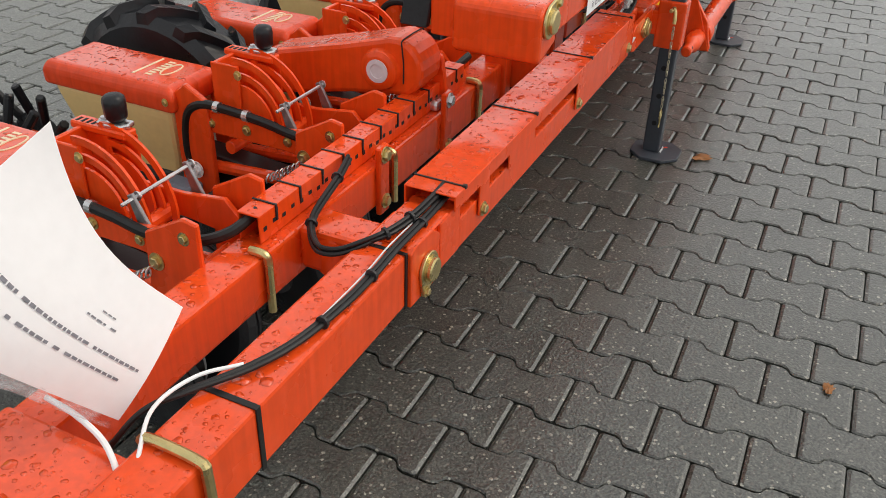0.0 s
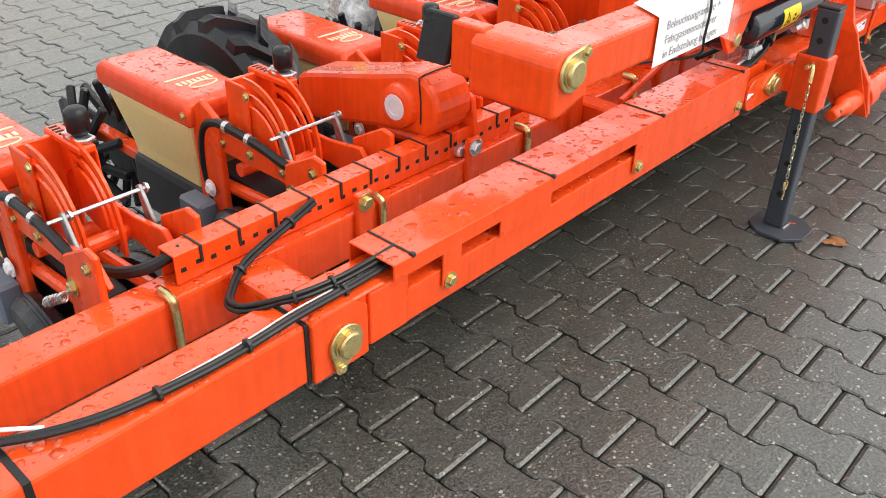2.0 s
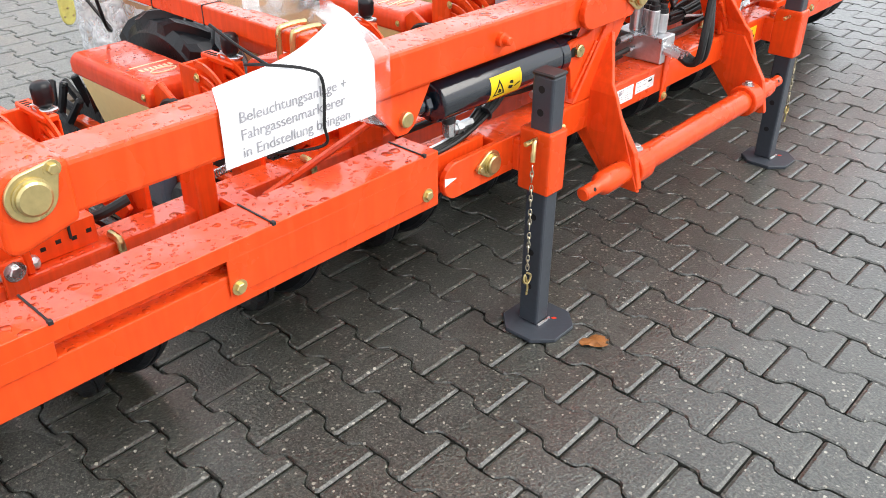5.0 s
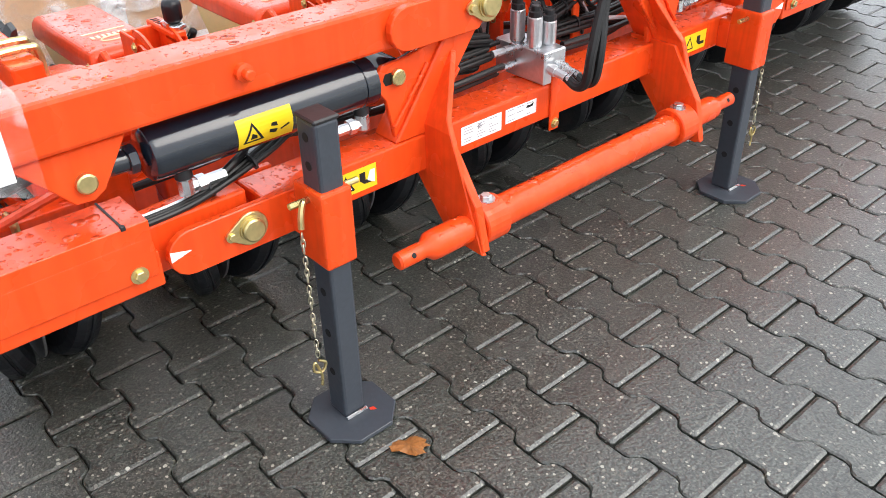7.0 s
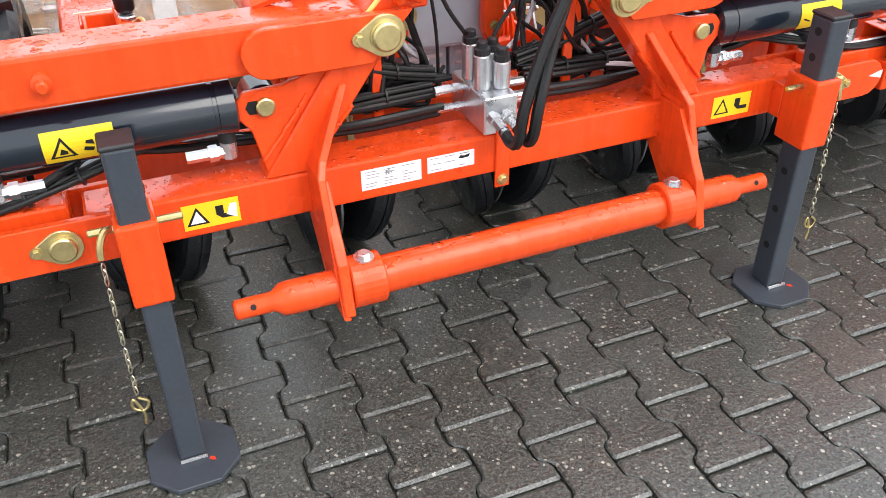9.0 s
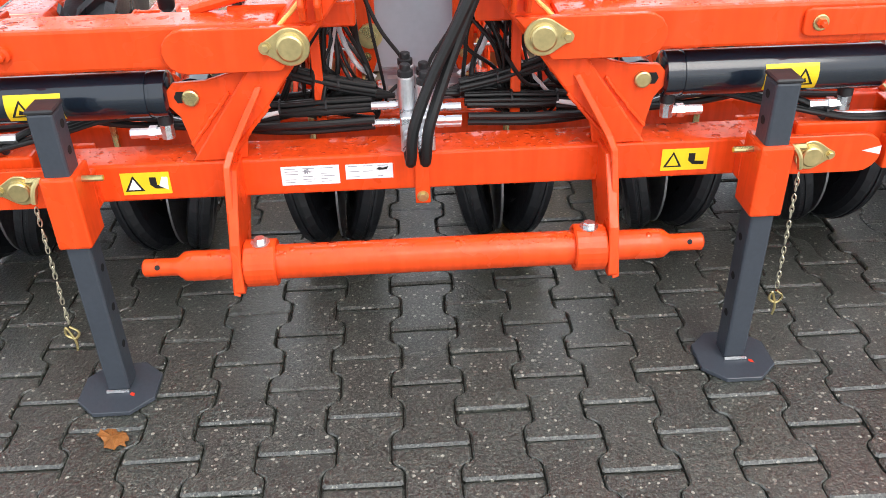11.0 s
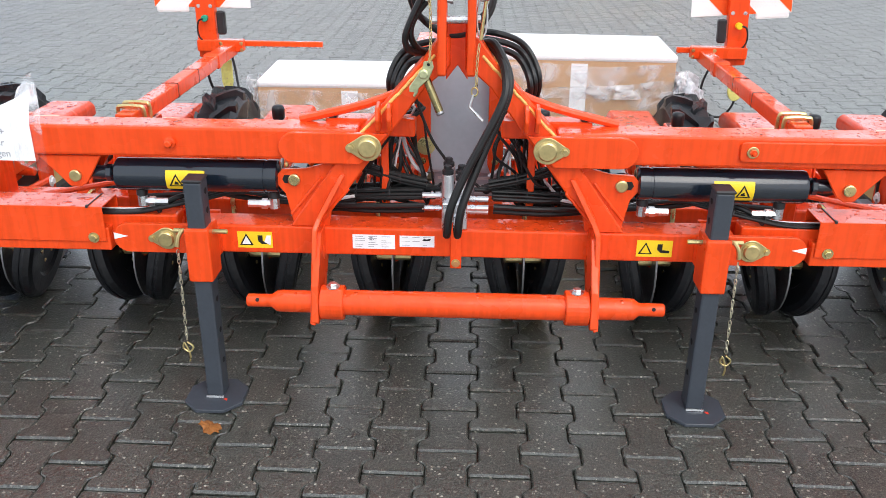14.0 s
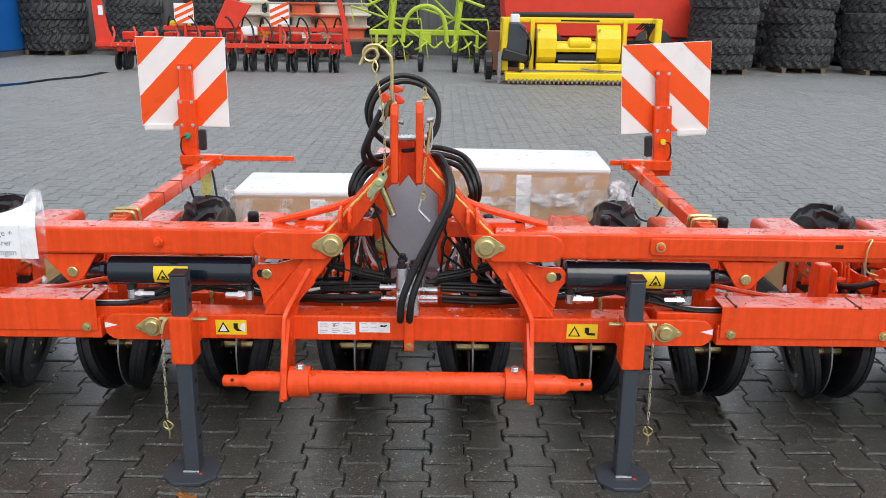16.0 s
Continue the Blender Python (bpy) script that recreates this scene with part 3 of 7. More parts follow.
    dp("tower_leg", prism(leg, "x", -0.6, -0.525, 0.004))
    # bracket with the inner cylinder pin
    eye = [(Y(0.46), BZ1), (Y(0.36), BZ1), (Y(0.33), 0.69), (Y(0.42), 0.665), (Y(0.485), 0.662), (Y(0.5), 0.645), (Y(0.5), 0.615), (Y(0.48), 0.59)]
    dp("cylinder_bracket", prism(eye, "x", -0.548, -0.536, 0.002))
    dp("pin_slot", prism([(Y(0.452 + dv), 0.633 + dz) for dv, dz in ((0.0, 0.012), (0.028, 0.012), (0.034, 0.0), (0.028, -0.012), (0.0, -0.012))], "x", -0.5362, -0.5354, 0), DARK)
    dp("cylinder_pin", lathe((-0.536, Y(0.452), 0.633), (1, 0, 0), [(0, 0.017), (0.009, 0.017), (0.011, 0.014)], 22), GOLD)
    # weld beads where the leg meets its web, bracket and flange
    random.seed(3)
    for (va, za), (vb, zb), x in (((0.062, 0.984), (0.262, 0.769), -0.526), ((0.375, 0.641), (0.465, 0.531), -0.533), ((0.3, 0.612), (0.378, 0.523), -0.525)):
        bead = [(x, Y(va + (vb - va) * k / 26 + random.uniform(-0.0012, 0.0012)), za + (zb - za) * k / 26 + random.uniform(-0.0012, 0.0012)) for k in range(27)]
        # only the upper bead has the highlight in its colour
        dp("weld", tube(bead, 0.0046, 7, 2), WELD if va < 0.1 else RED, "weld bead with its highlight painted yellow" if va < 0.1 else "", True)
    # bent flange plate that runs from the lower link to the tower
    flange = bmesh.new()
    line = [(0.38, 0.272), (0.38, 0.515), (0.37, 0.54), (0.308, 0.652)]
    xs = [(-0.44, -0.352), (-0.6, -0.447), (-0.6, -0.467), (-0.58, -0.52)]
    rows = []
    for (v, z), (xa, xb) in zip(line, xs):
        rows.append([flange.verts.new((x, Y(v + d), z + (0.004 if d else 0))) for x, d in ((xa, 0), (xb, 0), (xb, 0.014), (xa, 0.014))])
    for a, b in zip(rows, rows[1:]):
        for i in range(4):
            j = (i + 1) % 4
            flange.faces.new((a[i], a[j], b[j], b[i]))
    flange.faces.new(rows[0]), flange.faces.new(rows[-1])
    bmesh.ops.recalc_face_normals(flange, faces=flange.faces)
    dp("hitch_flange", soften(flange, 0.002))
    # lower link bracket
    br = [(-0.6, 0.505), (-0.462, 0.505), (-0.376, 0.38), (-0.352, 0.283), (-0.362, 0.273), (-0.445, 0.273), (-0.46, 0.28), (-0.585, 0.42)]
    dp("lower_link_bracket", prism(br, "y", Y(0.371), Y(0.391), 0.002))
    # stop screw on the arm's face
    if s < 0:
        dp("stop_screw", lathe((-0.522, Y(0.783), 0.739), (1, 0, 0), [(0, 0.0165), (0.011, 0.0165), (0.013, 0.01), (0.027, 0.01), (0.03, 0.007)], 12))

# tower head: two upright plates, back plate and top link pin
for ya, yb, zt in ((-0.0545, -0.031, 1.178), (0.0215, 0.043, 1.184)):
    dp("tower_plate", prism([(-0.565, 0.938), (-0.478, 0.938), (-0.474, 0.945), (-0.474, zt - 0.03), (-0.484, zt - 0.008), (-0.5, zt), (-0.545, zt), (-0.565, zt - 0.02)], "y", C + ya, C + yb, 0.005, 2))
dp("tower_back", prism([(C - 0.033, 0.915), (C - 0.033, 1.07), (C + 0.024, 1.07), (C + 0.024, 0.915), (C - 0.003, 0.955)], "x", -0.565, -0.548, 0.002))
for ya in (-0.029, 0.02):
    dp("weld", tube([(-0.546, C + ya, 1.065), (-0.545, C + ya, 1.0), (-0.546, C + ya, 0.945)], 0.0035, 6, 3), RED)
dp("top_link_pin", rod((-0.51, C - 0.075, 1.074), (-0.51, C + 0.055, 1.079), 0.0098), ZINC, "steel top link pin")
dp("stop_bolt", lathe((-0.5, C - 0.031, 1.124), (0, 1, 0), [(0, 0.0055), (0.008, 0.0055), (0.008, 0.009), (0.015, 0.009), (0.016, 0.007)], 6), STEEL)

# lower link bar
ZL = 0.321
XL = -0.404
prof = [(0, 0.014), (0.004, 0.0185), (0.07, 0.0185), (0.085, 0.03), (0.1, 0.0315), (0.19, 0.0315), (0.19, 0.036), (0.965, 0.036), (0.965, 0.0315), (1.055, 0.0315), (1.07, 0.03), (1.085, 0.0185), (1.151, 0.0185), (1.155, 0.014)]
dp("lower_link_bar", lathe((XL, C - 0.5775, ZL), (0, 1, 0), prof, 26), RED, "", True)
for s in (-1, 1):
    dp("collar", lathe((XL, C + s * 0.304, ZL), (0, s, 0), [(0, 0.046), (0.003, 0.049), (0.062, 0.049), (0.065, 0.046)], 26), RED)
    dp("pin_hole", lathe((XL + 0.0155, C + s * 0.545, ZL + 0.009), (0.86, 0, 0.5), [(0, 0.0055), (0.001, 0.0055)], 12), DARK)
    dbolt((XL, C + s * 0.335, ZL + 0.047), (0, 0, 1), 0.013, "collar_bolt", ZINC)

# ---- cylinders ----
for s in (-1, 1):
    Y = lambda v: C + s * v
    cyl = thing("hydraulic_cylinder", "black hydraulic ram with wet gloss paint and yellow warning sticker", "hydraulic cylinder", (-0.568, Y(0.75), 0.63), "folding rams")
    o = cyl.location

    def cp(name, bm, mat, label="", smooth=True):
        bm.transform(Matrix.Translation(LIFT - o))
        return part(name, bm, mat, cyl, label, smooth)

    b = lathe((-0.568, Y(0.498), 0.63), (0, s, 0), [(0, 0.04), (0.004, 0.0475), (0.033, 0.0475), (0.034, 0.0455), (0.04, 0.0455), (0.041, 0.0475), (0.452, 0.0475), (0.459, 0.0455), (0.464, 0.038)], 44)
    cp("barrel", b, CYL, "", True)
    cp("rod", rod((-0.568, Y(0.972), 0.631), (-0.57, Y(1.03), 0.633), 0.02), CYL)
    cp("gland_nut", rod((-0.568, Y(0.974), 0.631), (-0.568, Y(0.99), 0.631), 0.026, 8), CYL)
    cp("rod_eye", lathe((-0.612, Y(1.068), 0.633), (1, 0, 0), [(0, 0.033), (0.06, 0.033)], 20), CYL)
    cp("base_eye", lathe((-0.612, Y(0.452), 0.633), (1, 0, 0), [(0, 0.033), (0.06, 0.033)], 20), CYL)
    for v in (0.52, 0.9):
        cp("port", rod((-0.568, Y(v), 0.587), (-0.566, Y(v), 0.566), 0.016, 12), PLASTIC)
        cp("port_elbow", rod((-0.566, Y(v), 0.567), (-0.565, Y(v), 0.535), 0.0145, 8), ZINC)
        d = 1 if v < 0.6 else -1
        cp("fitting", lathe((-0.565, Y(v), 0.548), (0, s * d, 0), [(0, 0.011), (0.02, 0.011), (0.02, 0.015), (0.036, 0.015), (0.036, 0.0105), (0.075, 0.0105)], 6), ZINC)

def chain(pts, pitch=0.0155, wide=0.0042, r=0.0016):
    """Welded links, turned one against the next, along a smooth line."""
    bm = bmesh.new()
    line = smooth_line(pts, 24)
    gone, i = 0.0, 0
    for a, b in zip(line, line[1:]):
        gone += (b - a).length
        if gone >= pitch:
            gone -= pitch
            d, e, f = frame_of(b - a)
            across = e if i % 2 else f
            tube([a + d * (pitch * 0.62 * math.sin(2 * math.pi * k / 8)) + across * (wide * math.cos(2 * math.pi * k / 8)) for k in range(9)], r, 5, 0, bm)
            i += 1
    return bm


# ---- parking stands ----
def stand(s):
    y0 = C + s * 0.701
    st = thing("parking_stand", "slate-grey square tube parking stand on an octagonal foot plate", "parking stand", (-0.443, y0, 0), "parking stands")
    o = st.location

    def sp(name, bm, mat, label=""):
        bm.transform(Matrix.Translation(-o))
        return part(name, bm, mat, st, label)

    h = 0.025
    sp("tube", boxes((-0.4705, -0.4115, y0 - h, y0 + h, 0.01, 0.677), bevel=0.006, seg=2), SLATE)
    sp("end_cap", boxes((-0.4725, -0.4095, y0 - h - 0.002, y0 + h + 0.002, 0.675, 0.684), bevel=0.003), PLASTIC)
    a, c = 0.085, 0.04
    oct_ = [(-0.425 + u, y0 + v) for u, v in ((a, c), (c, a), (-c, a), (-a, c), (-a, -c), (-c, -a), (c, -a), (a, -c))]
    sp("foot_plate", prism(oct_, "z", 0.0, 0.011, 0.0015), SLATE)
    sp("weld_bead", tube([(-0.407, y0 - h, 0.013), (-0.406, y0, 0.014), (-0.407, y0 + h, 0.013)], 0.004, 6), ZINC)
    sp("sleeve", boxes((-0.493, -0.402, y0 - 0.034, y0 + 0.034, 0.389, 0.547), bevel=0.006, seg=2), RED)
    sp("sleeve_weld", boxes((BX1 - 0.001, -0.491, y0 - 0.033, y0 + 0.033, 0.43, 0.51), bevel=0.003), RED)
    for z in (0.12, 0.22, 0.32, 0.59, 0.645):
        for side in (-1, 1):
            sp("peg_hole", lathe((-0.443, y0 + side * (h + 0.0004), z), (0, side, 0), [(0, 0.009), (0.0006, 0.009)], 12), DARK)
    sp("peg", rod((-0.443, y0 - 0.075, 0.527), (-0.443, y0 + 0.075, 0.527), 0.0065, 10), GOLD, "yellow-plated locking peg")
    # peg handle and chain
    hy = y0 + s * 0.038
    sp("peg_handle", tube([(-0.443, hy, 0.528), (-0.436, hy + s * 0.012, 0.528), (-0.43, hy + s * 0.022, 0.51), (-0.428, hy + s * 0.026, 0.485)], 0.0062, 8), GOLD)
    links = 19
    top, low = Vector((-0.428, hy + s * 0.026, 0.48)), Vector((-0.42, hy + s * 0.03, 0.18))
    sp("chain", chain([top, low], 0.0158, 0.004, 0.0015), CHAIN)
    sp("paint_mark", prism([(-0.404, y0 + 0.03), (-0.4, y0 + 0.038), (-0.39, y0 + 0.039), (-0.393, y0 + 0.032), (-0.398, y0 + 0.027)], "z", 0.0112, 0.0118, 0), RED_FAR, "smear of red paint")
    ez = 0.474 - links * 0.0155
    ex, ey = -0.42, hy + s * 0.03
    sp("linch_pin", tube([(ex, ey, ez + 0.01), (ex, ey + 0.016, ez - 0.005), (ex, ey + 0.006, ez - 0.022), (ex, ey - 0.012, ez - 0.012), (ex, ey - 0.008, ez + 0.006), (ex, ey + 0.004, ez - 0.03), (ex, ey + 0.002, ez - 0.055)], 0.003, 7), GOLD)


stand(-1), stand(1)

# ---- fittings on the frame ----
for s in (-1, 1):
    Y = lambda v: C + s * v
    # perforated cable rail on the wing toolbar
    y0, y1 = sorted((Y(1.635), Y(2.512)))
    zr = TZ1 + 0.058
    rail = prism([(-0.832, TZ1), (-0.832, zr), (-0.784, zr), (-0.784, TZ1 + 0.002), (-0.788, TZ1 + 0.002), (-0.788, zr - 0.004), (-0.828, zr - 0.004), (-0.828, TZ1)], "y", y0, y1, 0.001)
    dp("cable_rail", rail, RED, "perforated red cable rail")
    n = 30
    for i in range(n):
        y = y0 + (y1 - y0) * (i + 0.5) / n
        dp("slot", boxes((-0.7842, -0.7832, y - 0.005, y + 0.005, zr - 0.035 + 0.004 * (i % 2), zr - 0.027 + 0.004 * (i % 2)), bevel=0), DARK)
    for i in range(11):
        y = y0 + 0.05 + (y1 - y0 - 0.1) * i / 10
        dp("cable_tie", boxes((-0.8345, -0.7815, y - 0.002, y + 0.002, zr, zr + 0.0025), (-0.784, -0.781, y - 0.0025, y + 0.0025, zr - 0.03, zr + 0.0025), bevel=0.0005), PLASTIC)
    # cross tie from the knuckle back to the toolbar, with a rounded end
    y0, y1 = sorted((Y(2.255), Y(2.44)))
    dp("cross_tie", boxes((TX1 - 0.002, -0.602, *sorted((Y(2.345), Y(2.435))), 0.404, 0.494), bevel=0.01, seg=2))
    dp("tie_boss", lathe((-0.69, Y(2.39), 0.405), (0, 0, 1), [(0, 0.05), (0.07, 0.05), (0.082, 0.044), (0.086, 0.03)], 28), RED, "", True)
    dp("cross_tie", boxes((TX1 - 0.002, BX0 + 0.012, *sorted((Y(1.33), Y(1.39))), 0.404, 0.497), bevel=0.005))
    dp("brace", tube([(-0.68, Y(1.33), 0.503), (-0.71, Y(0.98), 0.563)], 0.009, 8, 1), RED)
    dp("post", boxes((TX0 + 0.03, TX1 + 0.014, *sorted((Y(1.395), Y(1.44))), 0.384, 0.62), bevel=0.004))
    dp("post", boxes((TX0 + 0.03, TX1 + 0.014, *sorted((Y(0.93), Y(1.02))), 0.384, 0.6), bevel=0.004))
    # clamp plates with bolts
    for v, b0 in ((2.125, 0.51), (1.805, 0.517)):
        dp("clamp_plate", boxes((TX1 - 0.002, TX1 + 0.012, *sorted((Y(v - 0.02), Y(v + 0.02))), 0.37, b0 + 0.02), bevel=0.003))
        dbolt((TX1 + 0.012, Y(v), b0), (1, 0, 0), 0.0125, "clamp_bolt", GOLD if v > 2 else ZINC)
        dbolt((TX1 + 0.012, Y(v), 0.4), (1, 0, 0), 0.0115, "clamp_bolt")
    dp("catch", boxes((-0.83, -0.765, *sorted((Y(1.75), Y(1.83))), TZ1 + 0.002, TZ1 + 0.026), bevel=0.008, seg=2), ZINC, "cast zinc catch")
    # rubber buffer at the arm's end
    dp("buffer_plate", boxes((-0.775, -0.695, *sorted((Y(1.82), Y(1.86))), 0.69, 0.798), bevel=0.006, seg=2))
    e1, e2, e3 = Vector((0.052, -s * 0.032, -0.012)), Vector((-0.007, s * 0.02, -0.098)), Vector((0, s * 0.016, 0))
    pad = bmesh.new()
    o = Vector((-0.822, Y(1.868), 0.815))
    vs = [pad.verts.new(o + a * e1 + b * e2 + c * e3) for c in (0, 1) for a, b in ((0, 0), (1, 0), (1, 1), (0, 1))]
    for f in ((0, 1, 2, 3), (7, 6, 5, 4), (0, 4, 5, 1), (1, 5, 6, 2), (2, 6, 7, 3), (3, 7, 4, 0)):
        pad.faces.new([vs[i] for i in f])
    bmesh.ops.recalc_face_normals(pad, faces=pad.faces)
    dp("rubber_buffer", soften(pad, 0.003), TYRE, "black rubber buffer")
    # supporting arms of the two land wheels of this wing
    zw = 0.042  # the wheel arms ride above the toolbar
    for v in (1.834, 0.91):
        ya, yb = sorted((Y(v + 0.055), Y(v - 0.055)))
        prof_ = [(-0.85 + 0.072 * math.cos(radians(a)), 0.562 + zw + 0.072 * math.sin(radians(a))) for a in range(-60, 101, 16)] + [(-0.98, 0.6 + zw), (-1.2, 0.545 + zw), (-1.23, 0.53 + zw), (-1.24, 0.44 + zw), (-1.22, 0.425 + zw), (-0.95, 0.482 + zw)]
        dp("wheel_arm", prism(prof_, "y", ya, yb, 0.012, 2))
        side = ya if s < 0 else yb
        dp("wheel_fork", prism([(-1.15, 0.56), (-1.25, 0.56), (-1.6, 0.36), (-1.6, 0.3), (-1.55, 0.29), (-1.15, 0.5)], "y", *((yb - 0.02, yb) if s < 0 else (ya, ya + 0.02)), 0.004))
        dp("shell_seam", tube([(-0.825, ya - 0.001, 0.572), (-0.825, ya - 0.001, 0.622), (-0.83, ya - 0.0005, 0.662), (-0.83, ya + 0.01, 0.674), (-0.83, yb - 0.01, 0.674), (-0.83, yb + 0.0005, 0.662), (-0.825, yb + 0.001, 0.622)], 0.0016, 6, 2), DARK)
        d = -1 if s < 0 else 1
        dp("bush_housing", lathe((-0.885, side, 0.555 + zw), (0, d, 0), [(0, 0.05), (0.014, 0.046), (0.018, 0.034)], 22))
        dp("bush", lathe((-0.885, side + d * 0.017, 0.555 + zw), (0, d, 0), [(0, 0.028), (0.003, 0.028), (0.004, 0.017), (0.002, 0.016)], 22), BUSH, "pale plastic bush")
        dp("wheel_arm_mount", prism([(-0.76, 0.489), (-0.95, 0.489), (-0.93, 0.6), (-0.84, 0.642), (-0.78, 0.61)], "y", *((yb, yb + 0.014) if s < 0 else (ya - 0.014, ya)), 0.003))
    # white arrow on the lug
    ym = Y(0.955)
    tri = prism([(ym + s * 0.02, 0.452), (ym - s * 0.02, 0.462), (ym + s * 0.02, 0.472)], "x", BX1 + 0.016, BX1 + 0.0168, 0)
    dp("arrow_sticker", tri, WHITE)
    # yellow warning stickers: frame and ram
    for (yy, zz, w, h, xx) in ((C + (-0.574 if s < 0 else 0.559), 0.4525, 0.1, 0.05, BX1 + 0.0012),):
        dp("warning_sticker", boxes((xx - 0.001, xx, yy - w / 2, yy + w / 2, zz - h / 2, zz + h / 2), bevel=0), YELLOW)
        t0 = yy - 0.025
        dp("pictogram", prism([(t0 - 0.02, zz - 0.017), (t0 + 0.02, zz - 0.017), (t0, zz + 0.019)], "x", xx, xx + 0.0004, 0), DARK)
        dp("pictogram", prism([(t0 - 0.013, zz - 0.0135), (t0 + 0.013, zz - 0.0135), (t0, zz + 0.0115)], "x", xx + 0.0004, xx + 0.0008, 0), WHITE if s < 0 else YELLOW)
        dp("pictogram", prism([(yy + 0.008, zz + 0.014), (yy + 0.022, zz + 0.014), (yy + 0.022, zz - 0.004), (yy + 0.042, zz - 0.005), (yy + 0.042, zz - 0.013), (yy + 0.018, zz - 0.012), (yy + 0.008, zz - 0.003)], "x", xx, xx + 0.0006, 0), DARK)
        if s < 0:
            dp("pictogram", prism([(yy + 0.026, zz - 0.006), (yy + 0.044, zz - 0.016), (yy + 0.046, zz + 0.014), (yy + 0.034, zz + 0.014)], "x", xx, xx + 0.0007, 0), WHITE)
    a0 = radians(-38)
    st = bmesh.new()
    ring = [[st.verts.new((-0.568 + 0.0482 * math.cos(a0 + radians(70) * i / 8), Y(0.81 - 0.11 * j), 0.63 + 0.0482 * math.sin(a0 + radians(70) * i / 8))) for i in range(9)] for j in range(2)]
    for i in range(8):
        st.faces.new((ring[0][i], ring[0][i + 1], ring[1][i + 1], ring[1][i]))
    bmesh.ops.recalc_face_normals(st, faces=st.faces)
    dp("warning_sticker", st, YELLOW)
    def on_ram(v, a, lift):
        return (-0.568 + (0.0482 + lift) * math.cos(radians(a)), Y(v), 0.63 + (0.0482 + lift) * math.sin(radians(a)))

    def ram_mark(polys):
        for poly in polys:
            pk = bmesh.new()
            (v0, a0), (v1, a1), (v2, a2), (v3, a3) = poly
            cols = [[pk.verts.new(on_ram(v0 + (v1 - v0) * f, a0 + (a1 - a0) * f, 0.0007)), pk.verts.new(on_ram(v3 + (v2 - v3) * f, a3 + (a2 - a3) * f, 0.0007))] for f in (0, 0.17, 0.34, 0.5, 0.66, 0.83, 1)]
            for c0, c1 in zip(cols, cols[1:]):
                pk.faces.new((c0[0], c1[0], c1[1], c0[1]))
            bmesh.ops.recalc_face_normals(pk, faces=pk.faces)
            dp("pictogram", pk, DARK)

    tri_o, tri_i = [(0.802, -24), (0.76, -24), (0.781, 20)], [(0.795, -20), (0.767, -20), (0.781, 11)]
    ram_mark([(tri_o[i], tri_o[(i + 1) % 3], tri_i[(i + 1) % 3], tri_i[i]) for i in range(3)])
    ram_mark([((0.787, -17), (0.774, -17), (0.774, -10), (0.783, -4)), ((0.75, -14), (0.736, -18), (0.733, -10), (0.748, -6)), ((0.746, 0), (0.732, -4), (0.734, 6), (0.744, 6)), ((0.727, -16), (0.708, -8), (0.71, -4), (0.727, -12))])
    # tower: small ears, edge welds and brace to the rear
    for v in (0.175, 0.205):
        dp("ear", prism([(-0.53, 0.78), (-0.49, 0.788), (-0.475, 0.82), (-0.487, 0.852), (-0.53, 0.86)], "y", *sorted((Y(v), Y(v + 0.012))), 0.003))
    dp("tower_stay", tube([(-0.59, Y(0.13), 0.885), (-0.6, Y(0.25), 0.835), (-0.61, Y(0.44), 0.785)], 0.012, 8, 3), RED)
    dp("arm_end_cap", boxes((-0.66, -0.61, *sorted((Y(0.34), Y(0.36))), 0.755, 0.8), bevel=0.003), PLASTIC)
    dp("cheek_plate", boxes((-0.67, -0.605, *sorted((Y(0.12), Y(0.37))), 0.74, 0.79), bevel=0.004))
    # upright channels behind the tower
    dp("rear_upright", prism([(Y(0.087), 0.93), (Y(0.087), 0.6), (Y(0.098), 0.57), (Y(0.122), 0.57), (Y(0.134), 0.6), (Y(0.134), 0.93)], "x", -0.83, -0.8, 0.003))
    dbolt((-0.8, Y(0.11), 0.61), (1, 0, 0), 0.007)
    dp("hose_rail", boxes((-0.66, -0.65, *sorted((Y(0.2), Y(0.222))), 0.5, 0.76), bevel=0.002))

# right-hand arm: safety latch with bolts and a chained pin
dp("latch_bar", prism([(C + 1.9, 0.712), (C + 0.766, 0.714), (C + 0.757, 0.718), (C + 0.754, 0.727), (C + 0.754, 0.758), (C + 0.757, 0.766), (C + 0.766, 0.77), (C + 1.9, 0.768)], "x", -0.522, -0.512, 0.003, 2))
dp("latch_washer", lathe((-0.512, C + 0.786, 0.742), (1, 0, 0), [(0, 0.016), (0.003, 0.016), (0.004, 0.0145)], 18), GOLD)
dp("latch_bolt", lathe((-0.508, C + 0.786, 0.742), (1, 0, 0), [(0, 0.0098), (0.008, 0.0098), (0.008, 0.0065), (0.016, 0.0065), (0.018, 0.005)], 6), RED)
dp("latch_slot", boxes((-0.5122, -0.5113, C + 1.33, C + 1.355, 0.744, 0.756), bevel=0), DARK)
dp("latch_pin", tube([(-0.52, C + 1.42, 0.76), (-0.51, C + 1.44, 0.775), (-0.5, C + 1.425, 0.74), (-0.5, C + 1.43, 0.68), (-0.505, C + 1.47, 0.66)], 0.003, 7), GOLD)
dp("latch_chain", chain([(-0.5, C + 1.53, 0.8), (-0.5, C + 1.5, 0.76), (-0.5, C + 1.515, 0.7), (-0.5, C + 1.5, 0.645), (-0.49, C + 1.54, 0.62)], 0.017, 0.005, 0.0018), GOLD)

